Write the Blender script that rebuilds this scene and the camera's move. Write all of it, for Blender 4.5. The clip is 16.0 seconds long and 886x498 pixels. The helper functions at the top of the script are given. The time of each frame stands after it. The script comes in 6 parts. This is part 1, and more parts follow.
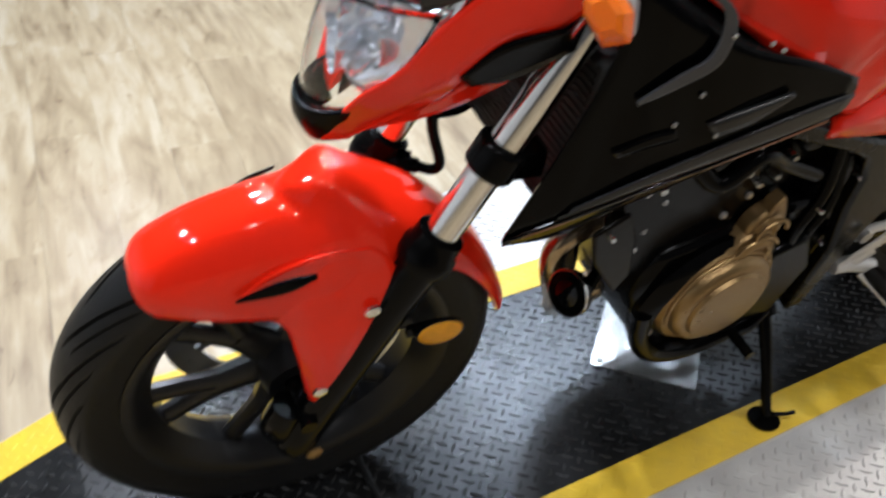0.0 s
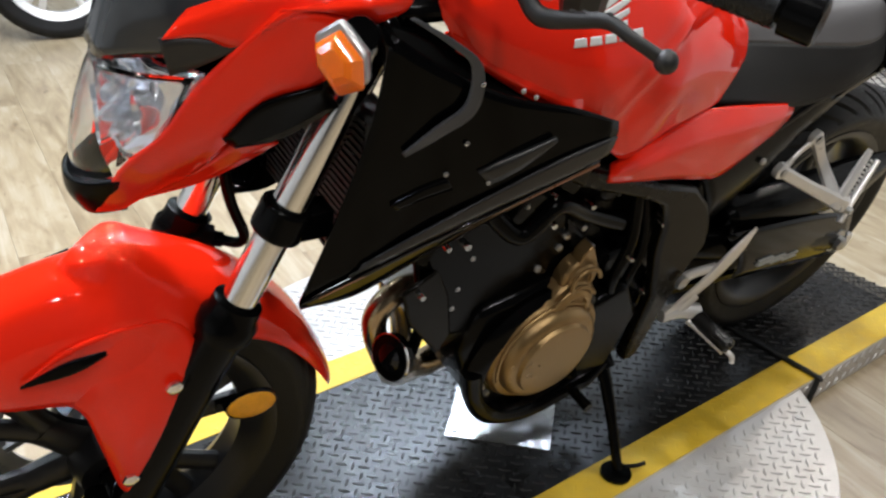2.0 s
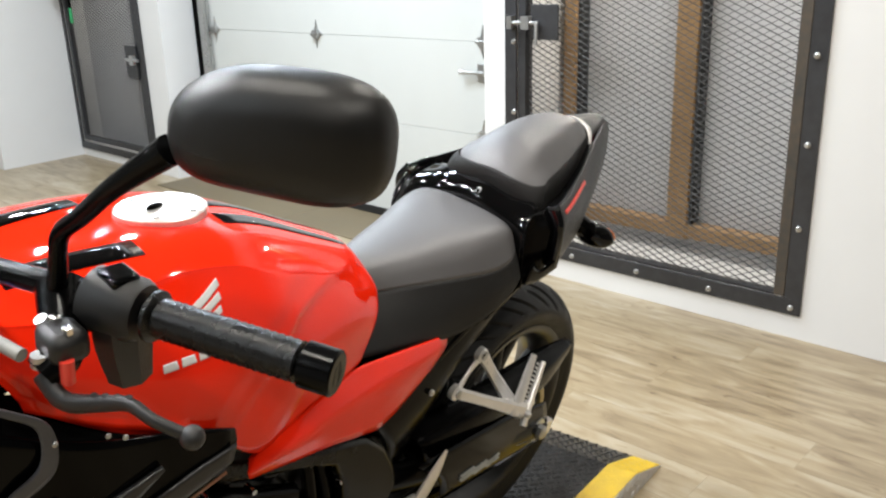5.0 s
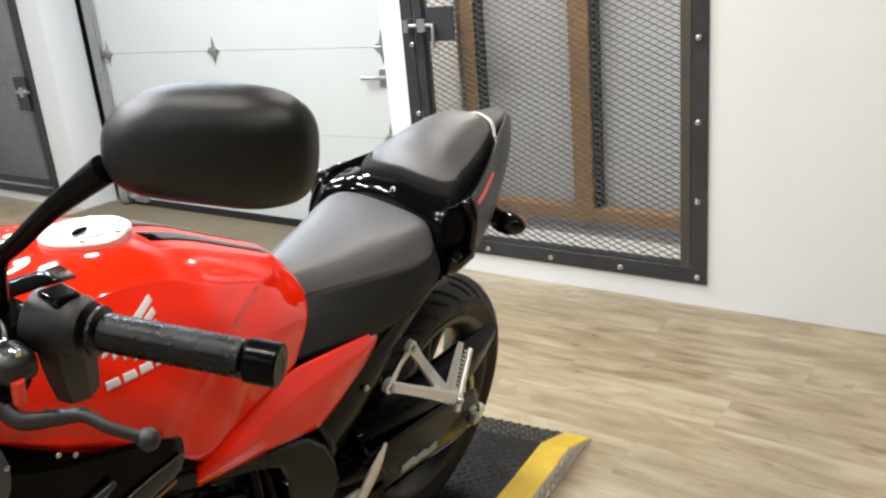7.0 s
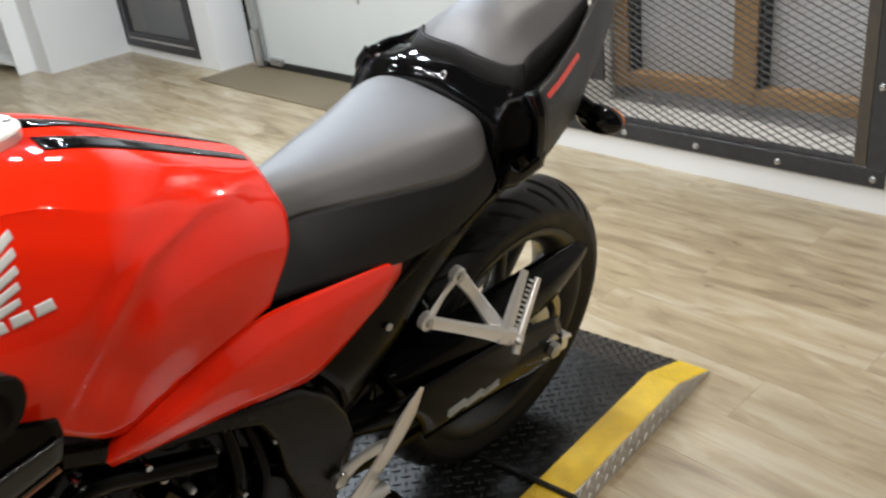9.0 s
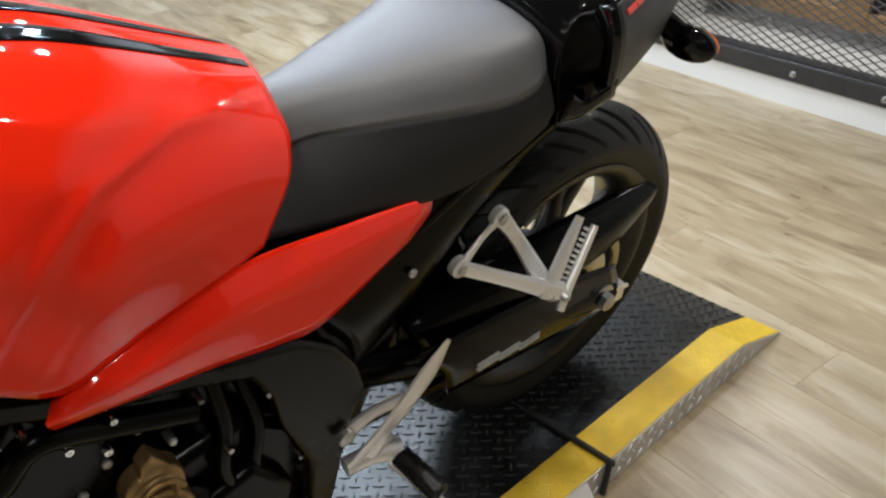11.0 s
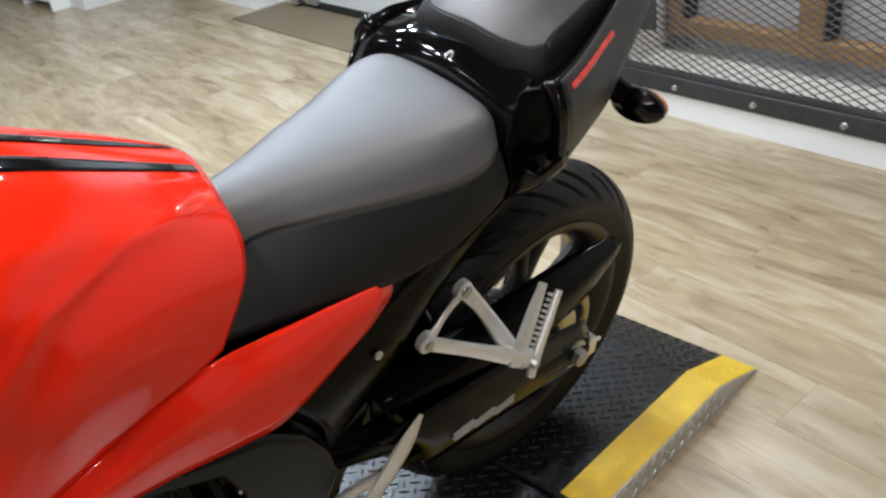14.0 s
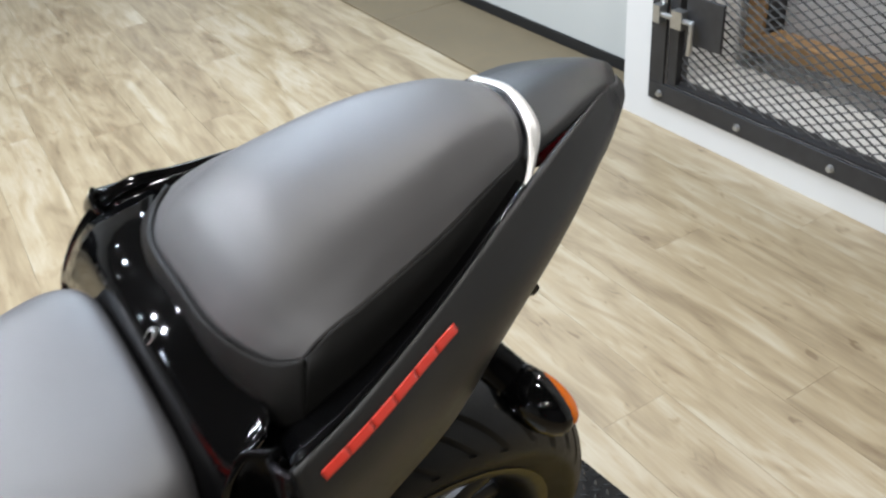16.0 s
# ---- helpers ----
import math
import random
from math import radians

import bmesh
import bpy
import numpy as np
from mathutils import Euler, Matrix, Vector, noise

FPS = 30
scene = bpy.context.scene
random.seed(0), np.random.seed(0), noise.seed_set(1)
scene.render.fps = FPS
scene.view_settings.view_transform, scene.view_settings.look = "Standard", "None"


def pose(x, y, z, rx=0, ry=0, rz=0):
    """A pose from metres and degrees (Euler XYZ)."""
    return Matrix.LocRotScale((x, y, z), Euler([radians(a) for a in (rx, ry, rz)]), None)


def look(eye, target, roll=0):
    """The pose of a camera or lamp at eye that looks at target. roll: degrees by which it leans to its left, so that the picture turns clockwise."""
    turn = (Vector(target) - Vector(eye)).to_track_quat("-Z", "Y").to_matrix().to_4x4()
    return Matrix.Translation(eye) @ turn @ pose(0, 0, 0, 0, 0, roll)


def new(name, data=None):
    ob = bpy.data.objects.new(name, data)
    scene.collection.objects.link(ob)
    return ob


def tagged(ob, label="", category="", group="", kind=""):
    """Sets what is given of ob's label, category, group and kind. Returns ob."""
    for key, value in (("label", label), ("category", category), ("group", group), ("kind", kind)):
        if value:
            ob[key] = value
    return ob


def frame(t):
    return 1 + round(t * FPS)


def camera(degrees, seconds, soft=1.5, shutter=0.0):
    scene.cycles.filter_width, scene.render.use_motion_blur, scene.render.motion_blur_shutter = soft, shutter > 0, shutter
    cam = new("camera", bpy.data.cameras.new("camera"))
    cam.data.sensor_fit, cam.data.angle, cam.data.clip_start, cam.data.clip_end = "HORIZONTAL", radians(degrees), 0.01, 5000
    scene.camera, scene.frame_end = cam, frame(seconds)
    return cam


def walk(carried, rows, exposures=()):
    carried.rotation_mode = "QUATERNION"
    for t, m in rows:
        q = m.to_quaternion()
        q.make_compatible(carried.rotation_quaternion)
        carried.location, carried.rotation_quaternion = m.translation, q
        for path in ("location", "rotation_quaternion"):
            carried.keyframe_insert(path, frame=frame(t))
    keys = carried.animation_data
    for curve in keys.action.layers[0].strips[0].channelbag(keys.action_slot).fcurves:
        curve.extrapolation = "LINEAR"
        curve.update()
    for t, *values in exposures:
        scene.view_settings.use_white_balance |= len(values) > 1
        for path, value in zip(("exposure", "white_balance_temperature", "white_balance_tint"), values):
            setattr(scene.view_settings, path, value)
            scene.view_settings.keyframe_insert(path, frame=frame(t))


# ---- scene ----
cam = camera(54.7, 16.0, soft=2.3, shutter=0.25)
PATH = [
    (0, (-0.247, -0.878, 1.166), (0.559, 0.521, -0.014), 3.3),
    (0.5, (-0.291, -0.922, 1.106), (0.306, 0.494, -0.175), 5.8),
    (1, (-0.269, -0.938, 1.097), (0.39, 0.498, -0.13), 3.4),
    (1.5, (-0.196, -0.953, 1.118), (0.719, 0.495, 0.086), 2.1),
    (2, (-0.151, -0.975, 1.136), (0.887, 0.431, 0.163), 2.3),
    (2.5, (-0.113, -0.992, 1.137), (1.045, 0.336, 0.191), 2.9),
    (3, (-0.026, -1.011, 1.163), (1.327, 0.184, 0.303), 0.0),
    (3.5, (0.015, -1.024, 1.199), (1.449, 0.121, 0.404), -1.6),
    (4, (0.037, -1.044, 1.244), (1.52, 0.102, 0.545), -1.0),
    (6.5, (0.028, -1.06, 1.283), (1.524, 0.124, 0.682), -2.0),
    (7, (-0.013, -1.081, 1.28), (1.586, -0.06, 0.647), -5.3),
    (7.5, (0.115, -1.087, 1.234), (1.588, 0.056, 0.511), -5.2),
    (8, (0.251, -1.103, 1.24), (1.517, 0.284, 0.55), -5.3),
    (8.5, (0.274, -1.112, 1.24), (1.513, 0.286, 0.526), -8.9),
    (9, (0.355, -1.031, 1.213), (1.614, 0.248, 0.331), -7.4),
    (9.5, (0.457, -0.94, 1.204), (1.801, 0.178, 0.233), -11.6),
    (10, (0.483, -0.921, 1.17), (1.675, 0.322, 0.153), -11.0),
    (12.5, (0.542, -0.946, 1.168), (1.568, 0.358, 0.052), -2.9),
    (13, (0.551, -0.942, 1.183), (1.621, 0.37, 0.117), -2.9),
    (13.5, (0.552, -0.952, 1.188), (1.63, 0.367, 0.141), -4.5),
    (14, (0.541, -0.934, 1.213), (1.661, 0.385, 0.21), -8.2),
    (14.5, (0.614, -0.919, 1.213), (1.873, 0.215, 0.15), -11.6),
    (15, (0.825, -0.961, 1.245), (2.032, 0.344, 0.331), -9.0),
    (15.5, (0.968, -0.866, 1.243), (1.903, 0.627, 0.295), -6.4),
    (16, (1.141, -0.672, 1.243), (2.048, 0.705, 0.111), -5.8),
]
EXPOSURES = [(0.0, 0.06, 5850, 12), (1.0, 0.06, 5850, 12), (2.5, 0.12, 6150, 11), (4.0, 0.22, 6350, 10), (7.0, 0.15, 6450, 10), (9.5, -0.04, 6350, 10), (13.0, -0.05, 6050, 9), (14.5, 0.03, 6100, 10), (15.1, 0.07, 5950, 9), (15.6, 0.07, 5950, 9), (16.0, -0.02, 6000, 10)]
walk(cam, [(t, look(eye, target, roll)) for t, eye, target, roll in PATH], EXPOSURES)

# ---- world and lamps ----
world = bpy.data.worlds.new("world")
scene.world = world
world.use_nodes = True
world.node_tree.nodes["Background"].inputs[0].default_value = (0.5, 0.5, 0.5, 1)
world.node_tree.nodes["Background"].inputs[1].default_value = 0.01
LAMP_W, WARM, COOL, NEUTRAL = 26.0, (1.0, 0.945, 0.85), (0.90, 0.965, 1.0), (0.97, 0.98, 1.0)
CEILING_Z = 2.75
# Unseen downlights; the pair at y -2.1 is fill added for the near side.
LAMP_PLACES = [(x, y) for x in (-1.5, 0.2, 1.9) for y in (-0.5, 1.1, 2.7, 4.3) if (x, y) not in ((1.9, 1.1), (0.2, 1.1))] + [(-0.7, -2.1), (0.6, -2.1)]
TABLE_LAMPS = [(-0.15, 0.85), (0.45, 0.85), (-0.15, 1.4), (0.45, 1.4)]   # the group over the turntable

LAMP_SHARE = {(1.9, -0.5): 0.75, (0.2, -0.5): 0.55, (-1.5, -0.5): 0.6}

# ---- materials ----
def material(name, colour, rough=0.5, metal=0.0, coat=0.0, grain=0.0, scale=60.0, bump=0.0, bump_scale=200.0, second=None, spec=0.5, rough_vary=0.0, island=False):
    """Principled surface with two scales of mottling, roughness wear and fine relief, in object space."""
    m = bpy.data.materials.new(name)
    m.use_nodes = True
    n, l = m.node_tree.nodes, m.node_tree.links
    b = n["Principled BSDF"]
    b.inputs["Base Color"].default_value = (*colour, 1)
    b.inputs["Roughness"].default_value = rough
    b.inputs["Metallic"].default_value = metal
    b.inputs["Coat Weight"].default_value = coat
    b.inputs["Coat Roughness"].default_value = 0.045
    b.inputs["Specular IOR Level"].default_value = spec
    co = n.new("ShaderNodeTexCoord")
    if grain:
        big = n.new("ShaderNodeTexNoise")
        big.inputs["Scale"].default_value, big.inputs["Detail"].default_value = scale / 9, 4
        small = n.new("ShaderNodeTexNoise")
        small.inputs["Scale"].default_value, small.inputs["Detail"].default_value = scale, 5
        add = n.new("ShaderNodeMath")
        add.operation = "ADD"
        l.new(co.outputs["Object"], big.inputs["Vector"]), l.new(co.outputs["Object"], small.inputs["Vector"])
        l.new(big.outputs["Fac"], add.inputs[0]), l.new(small.outputs["Fac"], add.inputs[1])
        ramp = n.new("ShaderNodeMapRange")
        ramp.inputs["From Min"].default_value, ramp.inputs["From Max"].default_value = 0.6, 1.4
        l.new(add.outputs[0], ramp.inputs["Value"])
        mix = n.new("ShaderNodeMix")
        mix.data_type = "RGBA"
        far = second or tuple(c * (1 - grain) for c in colour)
        mix.inputs["A"].default_value, mix.inputs["B"].default_value = (*far, 1), (*colour, 1)
        l.new(ramp.outputs[0], mix.inputs["Factor"])
        l.new(mix.outputs["Result"], b.inputs["Base Color"])
        if rough_vary:
            rr = n.new("ShaderNodeMapRange")
            rr.inputs["From Min"].default_value, rr.inputs["From Max"].default_value = 0.6, 1.4
            rr.inputs["To Min"].default_value, rr.inputs["To Max"].default_value = rough - rough_vary, rough + rough_vary
            l.new(add.outputs[0], rr.inputs["Value"])
            l.new(rr.outputs[0], b.inputs["Roughness"])
    if bump:
        fine = n.new("ShaderNodeTexNoise")
        fine.inputs["Scale"].default_value, fine.inputs["Detail"].default_value = bump_scale, 3
        bn = n.new("ShaderNodeBump")
        bn.inputs["Strength"].default_value, bn.inputs["Distance"].default_value = bump, 0.002
        l.new(co.outputs["Object"], fine.inputs["Vector"])
        l.new(fine.outputs["Fac"], bn.inputs["Height"]), l.new(bn.outputs[0], b.inputs["Normal"])
    return m


def glass(name, colour, rough=0.0, amount=1.0):
    m = material(name, colour, rough)
    m.node_tree.nodes["Principled BSDF"].inputs["Transmission Weight"].default_value = amount
    m.node_tree.nodes["Principled BSDF"].inputs["IOR"].default_value = 1.45
    return m


RED = material("red_paint", (0.87, 0.021, 0.0035), 0.4, 0.0, 0.85, 0.06, 8, spec=0.0, rough_vary=0.02)
RED_DECAL = material("red_print", (0.75, 0.05, 0.03), 0.35, 0, 0.2, 0.1, 300)
WHITE_DECAL = material("silver_print", (0.72, 0.72, 0.72), 0.35, 0.1, 0.2, 0.08, 90)
GREY_DECAL = material("grey_print", (0.45, 0.45, 0.42), 0.4, 0.0, 0.0, 0.1, 90)
GLOSS = material("black_gloss_plastic", (0.0018, 0.0018, 0.002), 0.06, 0, 0, 0.2, 40, spec=0.34, rough_vary=0.02)
SHROUD = material("black_shroud_plastic", (0.0012, 0.0012, 0.0013), 0.09, 0, 0, 0.2, 60, 0.03, 900, spec=0.11, rough_vary=0.03)
SATIN = material("black_satin_plastic", (0.0020, 0.0020, 0.0020), 0.20, 0, 0, 0.25, 120, 0.06, 900, spec=0.09, rough_vary=0.06)
MATTE = material("charcoal_matte_plastic", (0.0125, 0.0122, 0.0118), 0.42, 0, 0, 0.15, 100, 0.2, 1500)
SATIN_GRAIN = material("black_grained_plastic", (0.007, 0.0066, 0.006), 0.36, 0, 0, 0.25, 60, 0.15, 1500, spec=0.4, rough_vary=0.05)
# Shroud plastic made greyer: the light on upward facets is in the colour.
FIN_LIT = material("shroud_plastic_lit", (0.010, 0.010, 0.0105), 0.32, 0, 0, 0.12, 100, 0.15, 1200)
GREY_TRIM = material("grey_moulded_plastic", (0.060, 0.061, 0.068), 0.33, 0, 0, 0.12, 100, 0.15, 1200)
DARK = material("dark_engine_paint", (0.0022, 0.0022, 0.0022), 0.15, 0.0, 0, 0.4, 50, 0.1, 400, spec=0.12, rough_vary=0.06)
# Olive tint puts the reflected yellow line and floor into the black.
GUARD = material("black_bracket_olive_sheen", (0.0065, 0.0055, 0.0036), 0.24, 0.1, 0, 0.4, 50, 0.12, 400, spec=0.16, rough_vary=0.08)
# One black vinyl in two tones: sheen and shade put into the colour.
SEAT_LIT = material("seat_vinyl_lit", (0.080, 0.077, 0.079), 0.45, 0, 0, 0.12, 60, 0.2, 1400, spec=1.0, rough_vary=0.04)
SEAT_SHADED = material("seat_vinyl_shaded", (0.012, 0.0115, 0.0108), 0.5, 0, 0, 0.15, 60, 0.3, 1400, spec=0.25)
RUBBER = material("tyre_rubber", (0.010, 0.0098, 0.0096), 0.45, 0, 0, 0.3, 45, 0.25, 700, spec=0.22, rough_vary=0.08)
GRIP = material("grip_rubber", (0.006, 0.0056, 0.0052), 0.26, 0, 0, 0.3, 90, 0.2, 700, spec=0.35, rough_vary=0.16)
RIM = material("satin_black_rim", (0.010, 0.010, 0.011), 0.35, 0.2, 0, 0.25, 60, rough_vary=0.06)
ALU = material("cast_aluminium", (0.82, 0.80, 0.77), 0.34, 0.65, 0, 0.12, 90, 0.2, 600, rough_vary=0.08)
CHROME = material("fork_chrome", (0.90, 0.89, 0.88), 0.15, 1.0, 0, 0.06, 60, rough_vary=0.03)
SPROCKET = material("gold_zinc", (0.42, 0.33, 0.13), 0.4, 0.5, 0, 0.2, 60, rough_vary=0.08)
STEEL = material("zinc_steel", (0.55, 0.55, 0.54), 0.32, 0.9, 0, 0.25, 60, rough_vary=0.1)
# Copper colour draws the orange reflection on the shroud's chamfer.
COPPER = material("copper_edge_reflection", (0.26, 0.105, 0.05), 0.3, 0.3, 0, 0.15, 90, rough_vary=0.05)
BRONZE = material("bronze_engine_cover", (0.33, 0.215, 0.092), 0.32, 0.8, 0, 0.15, 70, 0.25, 500, rough_vary=0.06)
EXHAUST = material("heat_tinted_steel", (0.52, 0.40, 0.26), 0.22, 1.0, 0, 0.35, 25, rough_vary=0.06)
AMBER = glass("amber_lens", (1.0, 0.22, 0.005), 0.12, 0.42)
REFLECTOR = material("amber_reflector", (0.88, 0.38, 0.006), 0.22, 0, 0.15, 0.35, 500, 0.5, 900, spec=0.3)
CLEAR = glass("clear_lens", (0.95, 0.97, 1.0), 0.02)
SMOKE = material("smoked_screen", (0.03, 0.033, 0.036), 0.12, 0, 0.5, 0.1, 30)
WORN_WHITE = material("cream_rubber", (0.27, 0.265, 0.24), 0.5, 0, 0, 0.3, 120)
MIRROR = material("mirror_glass", (0.9, 0.9, 0.9), 0.02, 1.0)
BULB_CHROME = material("reflector_bowl", (0.92, 0.94, 0.97), 0.10, 0.85)
BLUE = material("blue_anodised", (0.012, 0.035, 0.42), 0.25, 0.6, 0.2, 0.1, 60)
RED_GLASS = material("red_lens", (0.06, 0.002, 0.003), 0.12, 0, 0.8, 0.1, 60)
BLACK_PLATE = material("black_tread_plate", (0.013, 0.013, 0.0132), 0.27, 0.12, 0, 0.45, 14, 0.15, 300, rough_vary=0.10)
# Same black paint as the plate, brightened to put the lugs' glints in.
BLACK_LUG = material("black_lug_glint", (0.085, 0.084, 0.082), 0.2, 0.55, 0, 0.6, 30, rough_vary=0.08)
SMOOTH_PLATE = material("bright_smooth_plate", (0.46, 0.455, 0.44), 0.17, 0.9, 0, 0.15, 12, 0.1, 300, rough_vary=0.08)
SILVER_PLATE = material("bare_tread_plate", (0.62, 0.60, 0.57), 0.34, 0.45, 0, 0.3, 12, 0.2, 300, rough_vary=0.1)
YELLOW = material("yellow_line_paint", (0.76, 0.50, 0.018), 0.5, 0, 0, 0.25, 28, 0.2, 300, second=(0.55, 0.36, 0.03), rough_vary=0.1)
NEAR_WALL = material("unlit_wall_grey", (0.07, 0.07, 0.072), 0.7, 0, 0, 0.06, 6, 0.1, 200)
WALL = material("white_wall_paint", (0.68, 0.675, 0.66), 0.6, 0, 0, 0.04, 6, 0.12, 260)
DOOR_WHITE = material("garage_door_paint", (0.53, 0.54, 0.515), 0.42, 0, 0, 0.05, 5, 0.1, 200)
CEILING = material("ceiling_paint", (0.13, 0.13, 0.13), 0.8, 0, 0, 0.05, 5)
FRAME_STEEL = material("dark_angle_steel", (0.055, 0.055, 0.058), 0.42, 0.5, 0, 0.4, 30, 0.25, 200, rough_vary=0.1)
RUST_STEEL = material("rusted_angle_steel", (0.10, 0.075, 0.05), 0.6, 0.35, 0, 0.6, 40, 0.3, 200, second=(0.04, 0.04, 0.038), rough_vary=0.1)
MESH_STEEL = material("expanded_steel", (0.045, 0.044, 0.042), 0.5, 0.2, 0, 0.4, 30)
DARK_SHEET = material("smoked_sheet_panel", (0.57, 0.57, 0.58), 0.3, 0, 0, 0.10, 4, 0.05, 60, rough_vary=0.06)
TIMBER = material("varnished_timber", (0.40, 0.235, 0.098), 0.5, 0, 0, 0.4, 25, 0.2, 120, rough_vary=0.08)
SILL_WOOD = material("worn_plywood", (0.175, 0.135, 0.078), 0.55, 0, 0, 0.45, 22, 0.2, 120, second=(0.11, 0.085, 0.048), rough_vary=0.1)
GREY_SHEET = material("grey_sheet_panel", (0.66, 0.66, 0.67), 0.5, 0, 0, 0.12, 4, 0.1, 90)
STRAP = material("black_webbing", (0.008, 0.008, 0.008), 0.45, 0, 0, 0.3, 300, 0.3, 900)
SEAL = material("black_door_seal", (0.01, 0.01, 0.01), 0.6, 0, 0, 0.2, 80)
GREEN = material("green_plastic", (0.03, 0.35, 0.12), 0.4, 0, 0, 0.1, 80)
WHITE_PLASTIC = material("white_laminate", (0.78, 0.78, 0.76), 0.4, 0, 0, 0.04, 8)
BOTTLE_RED = material("red_bottle_plastic", (0.6, 0.03, 0.04), 0.3, 0, 0.3, 0.1, 90)
BOTTLE_BLUE = material("blue_bottle_plastic", (0.03, 0.08, 0.4), 0.3, 0, 0.3, 0.1, 90)
BOTTLE_YELLOW = material("yellow_bottle_plastic", (0.8, 0.5, 0.04), 0.3, 0, 0.3, 0.1, 90)
BOTTLE_ORANGE = material("orange_bottle_plastic", (0.8, 0.18, 0.02), 0.3, 0, 0.3, 0.1, 90)


def plank_material():
    """Greige vinyl plank: streaked grain along the board, each board with its own tone."""
    m = bpy.data.materials.new("oak_vinyl_plank")
    m.use_nodes = True
    n, l = m.node_tree.nodes, m.node_tree.links
    b = n["Principled BSDF"]
    info, co = n.new("ShaderNodeObjectInfo"), n.new("ShaderNodeTexCoord")
    shift = n.new("ShaderNodeVectorMath")
    shift.operation = "MULTIPLY_ADD"
    l.new(info.outputs["Random"], shift.inputs[0])
    shift.inputs[1].default_value = (7, 19, 3)
    l.new(co.outputs["Object"], shift.inputs[2])
    def streak(sx, sy, detail, wob):
        mp, nz = n.new("ShaderNodeMapping"), n.new("ShaderNodeTexNoise")
        mp.inputs["Scale"].default_value = (sx, sy, 1)
        nz.inputs["Scale"].default_value, nz.inputs["Detail"].default_value, nz.inputs["Distortion"].default_value = 1, detail, wob
        l.new(shift.outputs[0], mp.inputs["Vector"]), l.new(mp.outputs[0], nz.inputs["Vector"])
        return nz.outputs["Fac"]
    broad, fine, cloud = streak(16, 3.0, 9, 1.0), streak(150, 7, 4, 0.3), streak(3.5, 1.6, 2, 0.2)
    ramp = n.new("ShaderNodeValToRGB")
    e = ramp.color_ramp.elements
    e[0].position, e[0].color = 0.22, (0.168, 0.117, 0.064, 1)
    e[1].position, e[1].color = 0.72, (0.452, 0.392, 0.290, 1)
    mid = e.new(0.5)
    mid.color = (0.338, 0.264, 0.160, 1)
    a1, a2, a3 = n.new("ShaderNodeMath"), n.new("ShaderNodeMath"), n.new("ShaderNodeMath")
    for a in (a1, a2, a3):
        a.operation = "MULTIPLY_ADD"
    a1.inputs[1].default_value, a2.inputs[1].default_value, a3.inputs[1].default_value = 0.78, 0.20, 0.13
    l.new(broad, a1.inputs[0]), l.new(fine, a2.inputs[0]), l.new(info.outputs["Random"], a3.inputs[0])
    a1.inputs[2].default_value = -0.078
    l.new(a1.outputs[0], a2.inputs[2]), l.new(a2.outputs[0], a3.inputs[2])
    knot, drop = streak(12, 3.2, 8, 1.6), n.new("ShaderNodeMapRange")
    drop.inputs["From Min"].default_value, drop.inputs["From Max"].default_value = 0.55, 0.76
    drop.inputs["To Min"].default_value, drop.inputs["To Max"].default_value = 0.0, -0.19
    fleck, spot = streak(46, 15, 2, 0.8), n.new("ShaderNodeMapRange")
    spot.inputs["From Min"].default_value, spot.inputs["From Max"].default_value = 0.66, 0.76
    spot.inputs["To Min"].default_value, spot.inputs["To Max"].default_value = 0.0, -0.17
    l.new(fleck, spot.inputs["Value"])
    with_flecks, sum_up = n.new("ShaderNodeMath"), n.new("ShaderNodeMath")
    l.new(drop.outputs[0], with_flecks.inputs[0]), l.new(spot.outputs[0], with_flecks.inputs[1])
    l.new(knot, drop.inputs["Value"]), l.new(with_flecks.outputs[0], sum_up.inputs[0]), l.new(a3.outputs[0], sum_up.inputs[1])
    l.new(sum_up.outputs[0], ramp.inputs[0])
    l.new(ramp.outputs[0], b.inputs["Base Color"])
    b.inputs["Specular IOR Level"].default_value = 0.85
    rough = n.new("ShaderNodeMapRange")
    rough.inputs["To Min"].default_value, rough.inputs["To Max"].default_value = 0.25, 0.42
    l.new(cloud, rough.inputs["Value"]), l.new(rough.outputs[0], b.inputs["Roughness"])
    bn = n.new("ShaderNodeBump")
    bn.inputs["Strength"].default_value, bn.inputs["Distance"].default_value = 0.12, 0.001
    l.new(fine, bn.inputs["Height"]), l.new(bn.outputs[0], b.inputs["Normal"])
    return m


PLANK = plank_material()

# ---- mesh tools ----
def spline(points, res):
    """Catmull-Rom through points (tuples of any length), res steps a span."""
    p = [np.array(q, float) for q in points]
    p = [2 * p[0] - p[1], *p, 2 * p[-1] - p[-2]]
    out = []
    for i in range(1, len(p) - 2):
        for k in range(res):
            t = k / res
            out.append(0.5 * (2 * p[i] + (p[i + 1] - p[i - 1]) * t + (2 * p[i - 1] - 5 * p[i] + 4 * p[i + 1] - p[i + 2]) * t * t + (3 * p[i] - p[i - 1] - 3 * p[i + 1] + p[i + 2]) * t**3))
    return out + [p[-2]]


